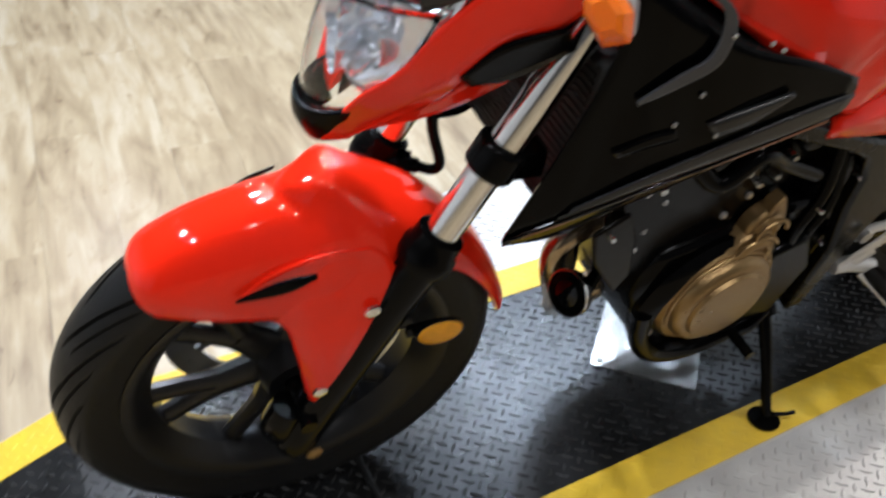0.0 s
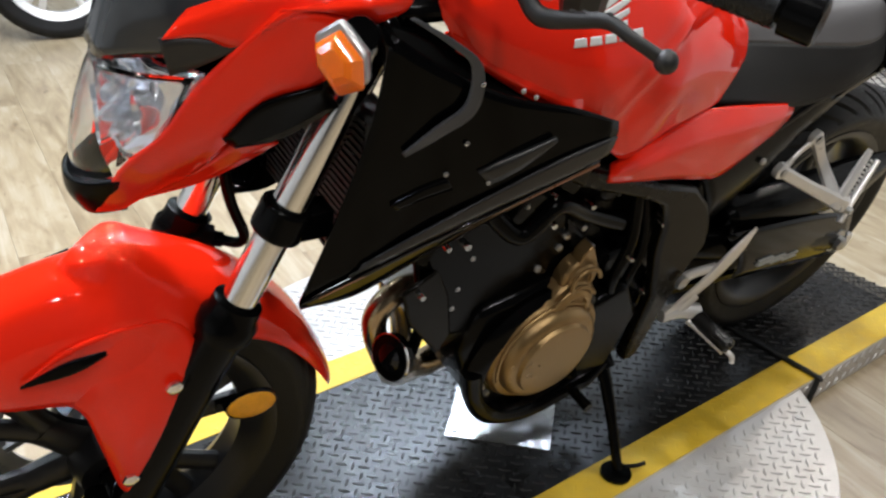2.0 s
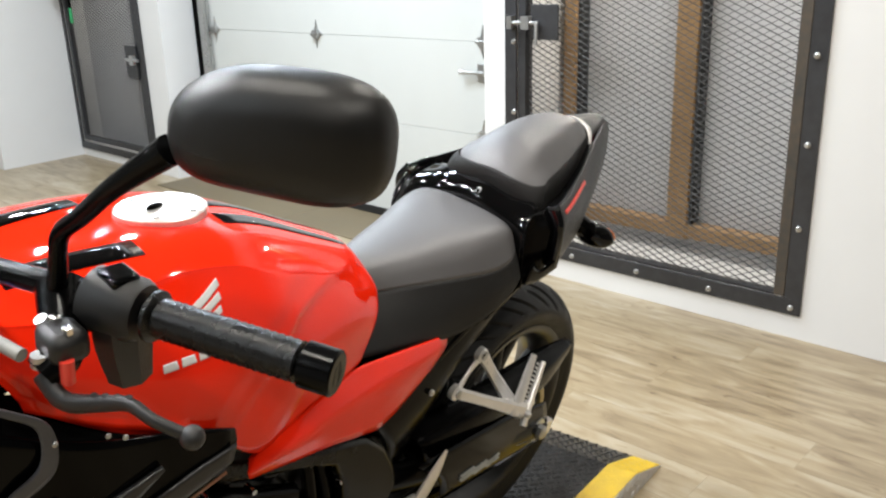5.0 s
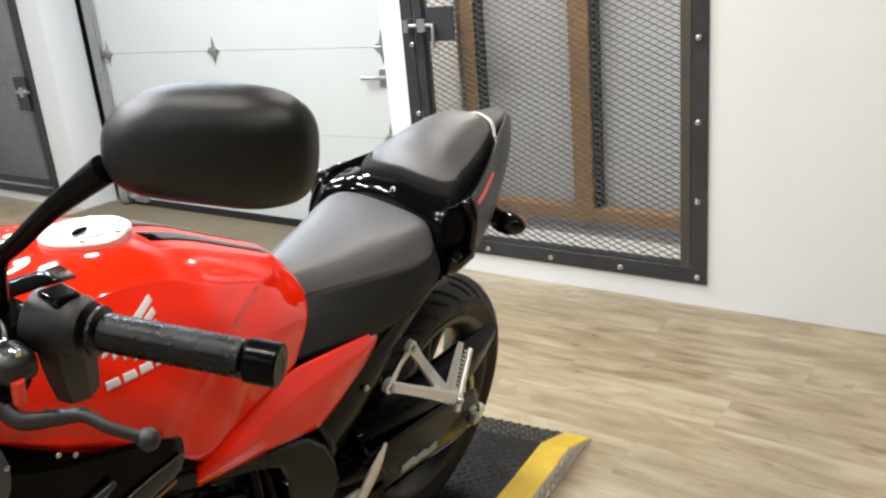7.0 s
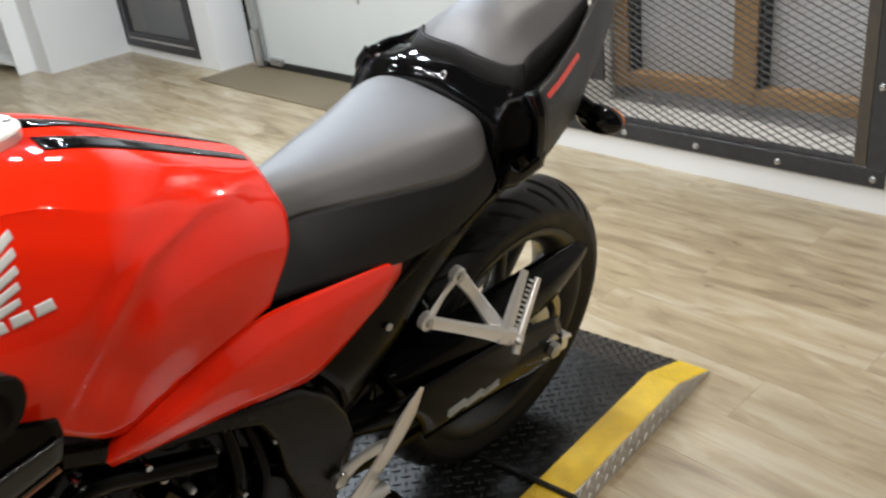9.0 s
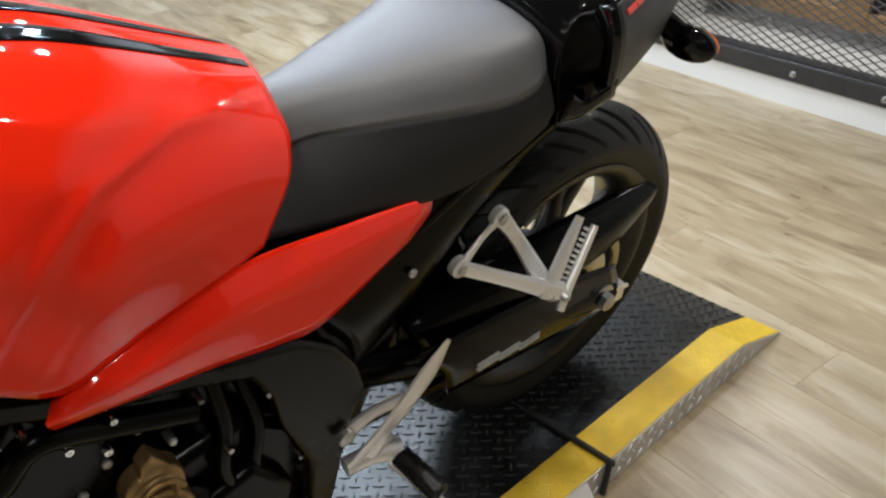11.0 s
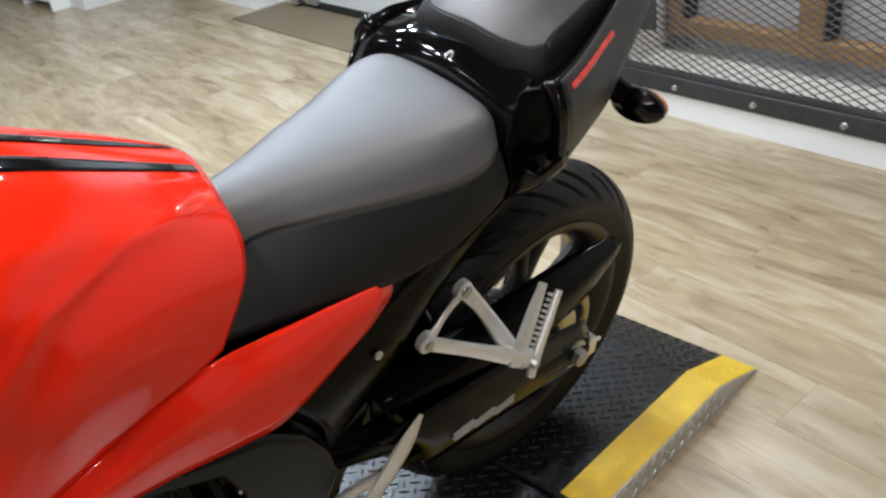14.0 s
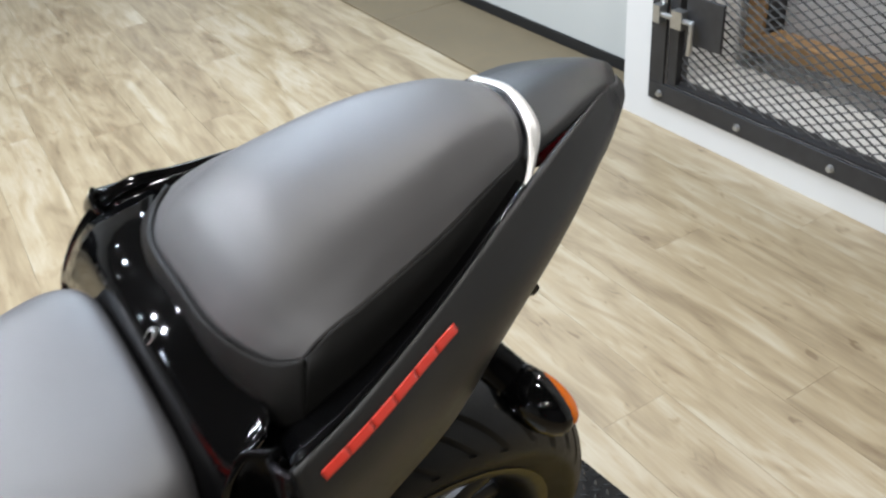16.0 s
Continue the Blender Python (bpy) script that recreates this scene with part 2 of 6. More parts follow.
def skin(rings, closed=True, caps=True, loop=False):
    """A bmesh over rings of equally many points."""
    bm = bmesh.new()
    vs = [[bm.verts.new(tuple(p)) for p in ring] for ring in rings]
    n, m = len(vs), len(vs[0])
    for i in range(n if loop else n - 1):
        for j in range(m if closed else m - 1):
            a, b = vs[i], vs[(i + 1) % n]
            bm.faces.new((a[j], a[(j + 1) % m], b[(j + 1) % m], b[j]))
    if closed and caps and not loop:
        bm.faces.new(vs[0][::-1]), bm.faces.new(vs[-1])
    return bm


def tube(points, radius, sides=14, res=5, flat=1.0):
    """A round bar along a smooth path; radius a number or one for each point; flat squeezes it."""
    radii = radius if isinstance(radius, (list, tuple)) else [radius] * len(points)
    path = spline([(*p, r) for p, r in zip(points, radii)], res) if res > 1 else [np.array((*p, r)) for p, r in zip(points, radii)]
    rings, up = [], None
    for i, q in enumerate(path):
        d = Vector(path[min(i + 1, len(path) - 1)][:3] - path[max(i - 1, 0)][:3]).normalized()
        if up is None:
            up = Vector((0, 0, 1)) if abs(d.z) < 0.9 else Vector((1, 0, 0))
        side = d.cross(up).normalized()
        up = side.cross(d).normalized()
        rings.append([Vector(q[:3]) + float(q[3]) * (side * (flat * math.cos(a)) + up * math.sin(a)) for a in (2 * math.pi * k / sides for k in range(sides))])
    return skin(rings)


def lathe(profile, centre, axis="y", sides=96, closed=False):
    """profile: (radius, offset along the axis) turned round the axis through centre."""
    rings = []
    for r, o in profile:
        ring = []
        for k in range(sides):
            a = 2 * math.pi * k / sides
            u, v = r * math.cos(a), r * math.sin(a)
            ring.append(Vector(centre) + Vector({"y": (u, o, v), "x": (o, u, v), "z": (u, v, o)}[axis]))
        rings.append(ring)
    return skin(rings, loop=closed)


def rod(a, b, r, sides=16):
    return tube([a, b], r, sides, 1)


def box(x0, x1, y0, y1, z0, z1):
    bm = bmesh.new()
    bmesh.ops.create_cube(bm, size=1)
    bm.transform(Matrix.Translation(((x0 + x1) / 2, (y0 + y1) / 2, (z0 + z1) / 2)) @ Matrix.Diagonal((x1 - x0, y1 - y0, z1 - z0, 1)))
    return bm


def prism(outline, y0, y1):
    """An (x, z) outline drawn out along y."""
    return skin([[(x, y0, z) for x, z in outline], [(x, y1, z) for x, z in outline]])


def sheet(rows, res=(6, 6)):
    """A smooth open sheet through a grid of points."""
    along = [spline(r, res[1]) for r in rows]
    cols = [spline([row[j] for row in along], res[0]) for j in range(len(along[0]))]
    return skin([[c[i] for c in cols] for i in range(len(cols[0]))], closed=False)


def join(*parts):
    out = parts[0]
    for p in parts[1:]:
        me = bpy.data.meshes.new("joined")
        p.to_mesh(me)
        p.free()
        out.from_mesh(me)
        bpy.data.meshes.remove(me)
    return out


def ball(centre, size, turn=None, seg=20):
    bm = bmesh.new()
    bmesh.ops.create_uvsphere(bm, u_segments=seg, v_segments=seg // 2 + 2, radius=1)
    bm.transform(Matrix.Translation(centre) @ (turn or Matrix()) @ Matrix.Diagonal((*size, 1)))
    return bm


TAPERED = set()                                     # things whose sides draw in with height


def part(name, bm, mat, parent=None, label="", bevel=0.0, thick=0.0, m=None, angle=38, kind="", taper=True):
    """Links a bmesh as one mesh object under a thing or under a part."""
    if m is not None:
        bm.transform(m)
    root = parent
    while root and root.parent:
        root = root.parent
    if taper and root and root.name in TAPERED:
        for vtx in bm.verts:
            y = vtx.co.y
            vtx.co.y = math.copysign(max(0.0, abs(y) - 0.0192 * vtx.co.z * min(1.0, abs(y) / 0.05)), y)
    bmesh.ops.recalc_face_normals(bm, faces=bm.faces[:])
    me = bpy.data.meshes.new(name)
    bm.to_mesh(me)
    bm.free()
    me.materials.append(mat)
    me.shade_smooth()
    me.set_sharp_from_angle(angle=radians(angle))
    ob = new(name, me)
    if parent:
        ob.parent = parent
    if thick:
        s = ob.modifiers.new("thickness", "SOLIDIFY")
        s.thickness, s.offset = thick, -1
    if bevel:
        b = ob.modifiers.new("rounding", "BEVEL")
        b.width, b.segments, b.limit_method, b.angle_limit = bevel, 2, "ANGLE", radians(40)
    if label or kind:
        tagged(ob, label, kind=kind)
    return ob


def thing(name, label, category, m=None, group="", kind=""):
    ob = new(name)
    ob.empty_display_size = 0.1
    if m is not None:
        ob.matrix_world = m
    return tagged(ob, label, category, group, kind)

# ---- the room ----
WALL_TURN = pose(2.955, 0, 0, 0, 0, -4.57)          # y runs along the back wall, x out of the room
ROOM = (-4.0, -3.2, 7.2)                            # front wall's x, side walls' y
OPEN_MESH, OPEN_DOOR, OPEN_GATE = (-0.285, 0.925), (1.08, 3.67), (3.93, 4.98)


def wall_part(name, bm, mat=None, parent=None, label="", **kw):
    return part(name, bm, mat or WALL, parent, label, m=WALL_TURN, **kw)


floor = tagged(part("floor", box(-4.2, 4.6, -3.4, 7.4, -0.10, -0.006), PLANK), "concrete slab under pale oak-look vinyl planks", "floor", kind="structure")
back = thing("wall_back", "white painted wall with door and mesh openings", "wall", kind="structure")
for y0, y1, z0, z1 in ((-3.3, OPEN_MESH[0], 0, CEILING_Z), (*OPEN_MESH, 0, 0.10), (*OPEN_MESH, 2.12, CEILING_Z), (OPEN_MESH[1], OPEN_DOOR[0], 0, CEILING_Z),
                       (*OPEN_DOOR, 2.15, CEILING_Z), (OPEN_DOOR[1], OPEN_GATE[0], 0, CEILING_Z), (*OPEN_GATE, 0, 0.05), (*OPEN_GATE, 2.1, CEILING_Z), (OPEN_GATE[1], 7.4, 0, CEILING_Z)):
    wall_part("wall_panel", box(0, 0.24, y0, y1, z0, z1), parent=back)
side = thing("wall_return", "white painted wall return beside the caged door", "wall", kind="structure")
part("wall_panel", box(2.745, 3.42, 4.965, 5.10, 0, CEILING_Z), WALL, side)
part("wall_panel", box(2.745, 2.86, 5.10, 5.20, 0, CEILING_Z), WALL, side)
# Unseen walls: front one white for bounce, near one dark for reflections.
tagged(part("wall_front", box(ROOM[0] - 0.2, ROOM[0], -3.4, 7.4, 0, CEILING_Z), WALL), "plain white painted wall", "wall", kind="structure")
tagged(part("wall_near", box(-4.2, 3.4, ROOM[1] - 0.2, ROOM[1], 0, CEILING_Z), NEAR_WALL), "plain unseen wall, dark grey to keep reflections low", "wall", kind="structure")
tagged(part("wall_far", box(-4.2, 4.4, ROOM[2], ROOM[2] + 0.2, 0, CEILING_Z), WALL), "plain white painted wall", "wall", kind="structure")
# Unseen ceiling, toned dark so that glossy black reflects little.
tagged(part("ceiling", box(-4.2, 4.6, -3.4, 7.4, CEILING_Z, CEILING_Z + 0.1), CEILING), "plain unseen ceiling, dark grey to keep reflections low", "ceiling", kind="structure")

# alcove behind the mesh: sill, timber frame and grey sheets
alcove = thing("alcove", "white alcove with timber stud frame and grey sheets", "alcove", kind="structure")
wall_part("sill", box(0.24, 0.62, -0.40, 1.05, 0.02, 0.10), WALL, alcove)
wall_part("side_panel", box(0.24, 0.62, -0.42, -0.29, 0.10, 2.3), WALL, alcove)
wall_part("side_panel", box(0.24, 0.62, 0.93, 1.06, 0.10, 2.3), WALL, alcove)
wall_part("head_panel", box(0.0, 0.62, -0.42, 1.06, 2.12, 2.3), WALL, alcove)
wall_part("back_panel", box(0.42, 0.46, -0.40, 1.05, 0.10, 2.3), DARK_SHEET, alcove, "grey translucent sheet")
for y0, y1 in ((0.285, 0.375), (0.845, 0.905)):
    wall_part("stud", box(0.33, 0.415, y0, y1, 0.16, 2.12), TIMBER, alcove, "brown varnished timber stud", bevel=0.003)
    wall_part("perforated_strip", box(0.345, 0.415, y0 - 0.014, y0 - 0.003, 0.225, 2.12), SEAL, alcove, "dark perforated steel strip")
wall_part("rail", box(0.335, 0.41, -0.29, 0.905, 0.165, 0.222), TIMBER, alcove, "brown varnished timber rail", bevel=0.003)


def expanded_mesh(x, y0, y1, z0, z1, wide=0.0508, high=0.0240, strand=0.0022):
    """Slanted diamond strands between the limits, as one sheet."""
    verts, faces = [], []
    def bar(a, b):
        i = len(verts)
        d = np.array(b) - a
        s = np.array((-d[1], d[0])) / np.hypot(*d) * strand / 2
        for q in (np.array(a), np.array(b)):
            for sx, dx in ((s, -0.0018), (s, 0.0018), (-s, 0.0018), (-s, -0.0018)):
                verts.append((x + dx + (0.0012 if sx is s else -0.0012), q[0] + sx[0], q[1] + sx[1]))
        faces.extend([(i + k, i + (k + 1) % 4, i + 4 + (k + 1) % 4, i + 4 + k) for k in range(4)])
    for r in range(int((z1 - z0) / high) + 1):
        for c in range(int((y1 - y0) / (wide / 2))):
            ya, za = y0 + c * wide / 2, z0 + (r + 0.5 * (c % 2)) * high
            yb, zb = ya + wide / 2, z0 + (r + 0.5 * ((c + 1) % 2)) * high
            if max(za, zb) <= z1:
                bar((ya, za), (yb, zb))
    for r in range(int((z1 - z0) / high) + 1):
        for c in range(int((y1 - y0) / (wide / 2))):
            ya, za = y0 + c * wide / 2, z0 + (r + 1 - 0.5 * (c % 2)) * high
            yb, zb = ya + wide / 2, z0 + (r + 1 - 0.5 * ((c + 1) % 2)) * high
            if max(za, zb) <= z1:
                bar((ya, za), (yb, zb))
    me = bpy.data.meshes.new("mesh_sheet")
    me.from_pydata(verts, [], faces)
    bm = bmesh.new()
    bm.from_mesh(me)
    bpy.data.meshes.remove(me)
    return bm


def bolt_head(x, y, z, r=0.0085):
    return join(lathe([(r * 1.25, 0), (r * 1.25, -0.0025), (r, -0.004), (r, -0.009), (r * 0.6, -0.011)], (x, y, z), "x", 10))


# caged mesh screen with angle-steel frame
cage = thing("mesh_screen", "dark steel expanded-mesh security screen with bolted angle frame", "mesh screen")
Y0, Y1, ZB, ZT = -0.325, 0.96, 0.088, 2.16
def bar_frame(parent, y0, y1, z0, z1, w, x0, x1, mats):
    for nm, b, mt in (("bottom_rail", box(x0, x1, y0, y1, z0, z0 + w), mats[0]), ("top_rail", box(x0, x1, y0, y1, z1 - w, z1), mats[0]),
                  ("side_rail", box(x0, x1, y0, y0 + w, z0 + w, z1 - w), mats[1]), ("side_rail", box(x0, x1, y1 - w, y1, z0 + w, z1 - w), mats[2])):
        wall_part(nm, b, mt, parent, bevel=0.0015)
bar_frame(cage, Y0, Y1, ZB, ZT, 0.058, -0.012, -0.002, (FRAME_STEEL, FRAME_STEEL, FRAME_STEEL))
wall_part("inner_rail", box(-0.004, 0.045, Y0 + 0.062, Y0 + 0.10, ZB + 0.058, ZT - 0.06), RUST_STEEL, cage, "rust-streaked angle steel", bevel=0.002)
wall_part("inner_rail", box(-0.004, 0.045, Y1 - 0.10, Y1 - 0.062, ZB + 0.058, ZT - 0.06), FRAME_STEEL, cage, bevel=0.002)
wall_part("inner_rail", box(-0.002, 0.045, Y0 + 0.10, Y1 - 0.10, ZB + 0.058, ZB + 0.066), FRAME_STEEL, cage)
wall_part("mesh_sheet", expanded_mesh(0.02, Y0 + 0.075, Y1 - 0.075, ZB + 0.05, 2.1), MESH_STEEL, cage, kind="stuff")
for k in range(5):
    wall_part("bolt", bolt_head(-0.012, -0.292 + 0.301 * k, 0.114), STEEL, cage)
for k in range(1, 8):
    wall_part("bolt", bolt_head(-0.012, -0.292, 0.114 + 0.285 * k), STEEL, cage)
    wall_part("bolt", bolt_head(-0.012, 0.912, 0.114 + 0.285 * k), STEEL, cage)
for z in (1.045, 0.365):
    latch = wall_part("latch_plate", box(-0.016, -0.006, 0.695, 0.825, z - 0.065, z + 0.07), FRAME_STEEL, cage, "dark steel lock plate", bevel=0.002)
    wall_part("bolt_bar", join(tube([(-0.03, 0.915, z), (-0.03, 0.80, z), (-0.035, 0.785, z - 0.005), (-0.04, 0.783, z - 0.085)], 0.008, 10, 4), box(-0.04, -0.012, 0.82, 0.86, z - 0.025, z + 0.025), box(-0.04, -0.012, 0.905, 0.93, z - 0.025, z + 0.025)), STEEL, latch, "zinc slide bolt")

# the other caged door
gate = thing("mesh_gate", "dark steel mesh gate over a grey door", "mesh gate")
bar_frame(gate, 3.90, 5.0, 0.055, 2.1, 0.05, -0.012, -0.002, (FRAME_STEEL, FRAME_STEEL, FRAME_STEEL))
bar_frame(gate, 3.965, 4.935, 0.12, 2.04, 0.035, -0.004, 0.03, (FRAME_STEEL, FRAME_STEEL, FRAME_STEEL))
wall_part("mesh_sheet", expanded_mesh(0.012, 3.97, 4.93, 0.14, 2.02), MESH_STEEL, gate, kind="stuff")
gl = wall_part("latch_plate", box(-0.02, -0.006, 3.985, 4.12, 0.62, 0.83), FRAME_STEEL, gate, "dark steel lock plate", bevel=0.002)
wall_part("bolt_bar", join(tube([(-0.03, 3.95, 0.74), (-0.03, 4.09, 0.74)], 0.012, 10, 1), box(-0.045, -0.016, 3.99, 4.03, 0.71, 0.77)), STEEL, gl, "zinc slide bolt")
hook = thing("wall_hook", "black hook box with green handled tool hanging from it", "hook")
wall_part("box_body", box(-0.10, -0.014, 4.70, 4.86, 1.13, 1.24), SATIN, hook, bevel=0.006)
wall_part("hanging_cord", tube([(-0.05, 4.74, 1.14), (-0.05, 4.74, 1.06)], 0.009, 8, 1), SATIN, hook)
wall_part("tool_grip", tube([(-0.05, 4.74, 1.06), (-0.05, 4.74, 0.96)], 0.011, 8, 1), GREEN, hook, "green plastic grip")
gdoor = thing("door_1", "grey flush door behind the mesh gate", "door", kind="structure")
wall_part("door_leaf", box(0.16, 0.20, 3.90, 5.0, 0.05, 2.1), GREY_SHEET, gdoor)
for y0, y1, z0, z1 in ((4.02, 4.10, 0.14, 1.9), (4.30, 4.36, 0.14, 1.9), (4.02, 4.36, 0.10, 0.14)):
    wall_part("door_stile", box(0.135, 0.16, y0, y1, z0, z1), GREY_SHEET, gdoor, bevel=0.004)
wall_part("door_stop", box(0.20, 0.24, 3.85, 5.05, 0.0, 2.2), WALL, gdoor)

# garage door
garage = thing("garage_door", "off-white sectional garage door with steel hinges", "garage door")
GX, GY0, GY1 = 0.20, 1.10, 3.42
for i, (z0, z1) in enumerate(((0.045, 0.5115), (0.513, 0.9375), (0.939, 1.363), (1.3645, 1.80), (1.8015, 2.3))):
    wall_part("door_section", box(GX, GX + 0.045, GY0 - 0.06, GY1 + 0.10, z0, z1), DOOR_WHITE, garage, bevel=0.0015)
wall_part("bottom_seal", box(GX - 0.006, GX + 0.05, GY0 - 0.06, GY1 + 0.06, 0.0, 0.043), SEAL, garage, "black rubber seal")
def hinge(y, z, s=1.0):
    bm = prism([(0.05 * s, 0), (0.014 * s, 0.02 * s), (0.0, 0.075 * s), (-0.014 * s, 0.02 * s), (-0.05 * s, 0), (-0.014 * s, -0.02 * s), (0, -0.075 * s), (0.014 * s, -0.02 * s)][::-1], -0.004, 0)
    bm.transform(Matrix.Translation((GX - 0.001, y, z)) @ pose(0, 0, 0, 0, 0, -90))
    return join(bm, rod((GX - 0.012, y - 0.03, z), (GX - 0.012, y + 0.03, z), 0.011), box(GX - 0.02, GX, y - 0.02, y + 0.02, z - 0.02, z + 0.02))
for z in (0.512, 0.938, 1.364):
    for y in (1.25, 2.415, 3.37):
        wall_part("hinge", hinge(y, z), STEEL, garage, "zinc plated hinge")
wall_part("handle", tube([(GX, 2.42, 0.595), (GX - 0.04, 2.415, 0.607), (GX - 0.05, 2.405, 0.665), (GX - 0.042, 2.415, 0.722), (GX, 2.42, 0.735)], 0.008, 10, 5), STEEL, garage, "steel pull handle")
slide = wall_part("slide_lock", box(GX - 0.012, GX, 1.19, 1.28, 0.76, 0.84), STEEL, garage, "zinc slide lock", bevel=0.003)
wall_part("lock_lever", tube([(GX - 0.02, 1.23, 0.80), (GX - 0.025, 1.31, 0.80), (GX - 0.03, 1.37, 0.802)], [0.012, 0.008, 0.013], 10, 4), STEEL, slide)
for y in (3.44, 1.085):
    wall_part("door_track", join(box(GX - 0.05, GX - 0.046, y - 0.03, y + 0.03, 0.02, 2.3), box(GX - 0.05, GX - 0.015, y + 0.027, y + 0.03, 0.02, 2.3), box(GX - 0.03, GX - 0.015, y - 0.03, y - 0.027, 0.02, 2.3)), STEEL, garage, "galvanised steel track")
    wall_part("track_bracket", box(GX - 0.055, GX - 0.01, y - 0.012, y + 0.045, 0.02, 0.24), STEEL, garage, bevel=0.002)
wall_part("bottom_roller", join(box(GX - 0.03, GX, 3.24, 3.36, 0.03, 0.07), rod((GX - 0.02, 3.30, 0.05), (GX - 0.02, 3.42, 0.05), 0.012)), STEEL, garage)

# worn sill board laid before the garage door
sill = thing("threshold", "worn brown plywood threshold board before the garage door", "threshold", kind="structure")
for k in range(2):
    wall_part("sill_board", box(-0.19, GX - 0.012, 1.09 + 1.265 * k, 2.352 + 1.265 * k, 0.0, 0.007), SILL_WOOD, sill, bevel=0.002)

# shelf unit round the corner with cans
shelf = thing("shelf_unit", "white laminate shelf unit with open bays", "shelf unit")
for b in (box(2.90, 2.93, 5.11, 6.3, 0, 2.0), box(2.62, 2.90, 5.205, 5.23, 0, 2.0), box(2.62, 2.90, 5.72, 5.745, 0, 2.0), box(2.62, 2.90, 6.27, 6.3, 0, 2.0)):
    part("upright", b, WHITE_PLASTIC, shelf, bevel=0.002)
for z in (0.06, 0.45, 0.80, 1.12, 1.5, 1.97):
    part("shelf_board", box(2.62, 2.90, 5.232, 5.718, z, z + 0.025), WHITE_PLASTIC, shelf, bevel=0.002)
    part("shelf_board", box(2.62, 2.90, 5.747, 6.268, z, z + 0.025), WHITE_PLASTIC, shelf, bevel=0.002)


def bottle(y, z, h, r, mat, cap, label):
    t = thing("bottle", label, "bottle", pose(2.70, y, z), "bottles on the shelf")
    part("bottle_body", lathe([(r * 0.9, 0), (r, 0.006), (r, h * 0.72), (r * 0.55, h * 0.86), (r * 0.4, h * 0.88), (r * 0.4, h * 0.92)], (0, 0, 0), "z", 20), mat, t)
    part("cap", lathe([(r * 0.5, h * 0.9), (r * 0.5, h), (r * 0.4, h * 1.01)], (0, 0, 0), "z", 16), cap, t)


bottle(5.58, 0.827, 0.17, 0.03, BOTTLE_RED, BOTTLE_RED, "small red plastic bottle on the white shelf")
bottle(5.44, 0.827, 0.19, 0.04, BOTTLE_BLUE, BOTTLE_ORANGE, "blue spray bottle with orange cap on the white shelf")
bottle(5.34, 0.827, 0.2, 0.04, BOTTLE_BLUE, BOTTLE_YELLOW, "blue spray bottle with yellow cap on the white shelf")
bottle(5.39, 0.827, 0.13, 0.035, BOTTLE_BLUE, BOTTLE_BLUE, "squat dark blue bottle on the white shelf")

# ---- turntable with its ramp board ----
TOP = 0.057
BOARD = (-0.43, 1.914, -0.281, 0.325)
BENDS = (-0.29, 1.765)


def lugs(x0, x1, y0, y1, z, keep=None, pitch=0.0205, long=0.0118, wide=0.0036, high=0.0024):
    """Raised lens-shaped lugs in alternating directions, as vertices and faces."""
    verts, faces = [], []
    ax, ay, r2 = (x0 + x1) / 2, (y0 + y1) / 2, math.sqrt(0.5)
    span = int((x1 - x0 + y1 - y0) / pitch * 0.75) + 2
    for i in range(-span, span + 1):
        for j in range(-span, span + 1):
            cx, cy = ax + (i + j) * pitch * r2, ay + (i - j) * pitch * r2
            if not (x0 < cx < x1 and y0 < cy < y1) or (keep and not keep(cx, cy)):
                continue
            a = math.pi / 4 if (i + j) % 2 else -math.pi / 4
            c, s = math.cos(a), math.sin(a)
            zz = z(cx, cy) if callable(z) else z
            k = len(verts)
            for u, v, w in ((-long, 0, 0), (0, -wide, 0), (long, 0, 0), (0, wide, 0), (-long * 0.72, 0, high), (0, -wide * 0.35, high), (long * 0.72, 0, high), (0, wide * 0.35, high)):
                verts.append((cx + u * c - v * s, cy + u * s + v * c, zz + w))
            faces += [(k + q, k + (q + 1) % 4, k + 4 + (q + 1) % 4, k + 4 + q) for q in range(4)] + [(k + 4, k + 5, k + 6, k + 7)]
    return verts, faces


def from_lists(verts, faces):
    me = bpy.data.meshes.new("lists")
    me.from_pydata(verts, [], faces)
    bm = bmesh.new()
    bm.from_mesh(me)
    bpy.data.meshes.remove(me)
    return bm


BOARD_TURN = pose(1.1, 0, 0, 0, 0, 0.8) @ pose(-1.1, 0, 0)
turntable = thing("turntable", "bare tread-plate motorcycle turntable with black ramp board", "turntable", BOARD_TURN)
DISC = (0.737, 0.03, 0.632)
disc = part("disc", lathe([(DISC[2] - 0.02, 0.0), (DISC[2] - 0.005, 0.004), (DISC[2], 0.05), (DISC[2] - 0.002, 0.0535), (0.01, 0.0535)], (DISC[0], DISC[1], 0), "z", 128), SILVER_PLATE, turntable, "bare aluminium tread plate")
v, fc = lugs(0.1, 1.38, -0.61, 0.67, 0.0534, lambda x, y: math.hypot(x - DISC[0], y - DISC[1]) < DISC[2] - 0.015 and not BOARD[2] - 0.01 < y < BOARD[3] + 0.01)
part("tread_pattern", from_lists(v, fc), SILVER_PLATE, disc, kind="stuff")
for x, y in ((1.2, -0.335), (0.42, -0.33), (0.55, -0.52)):
    part("screw", lathe([(0.007, 0.0534), (0.006, 0.0555), (0.002, 0.056)], (x, y, 0), "z", 12), STEEL, disc)


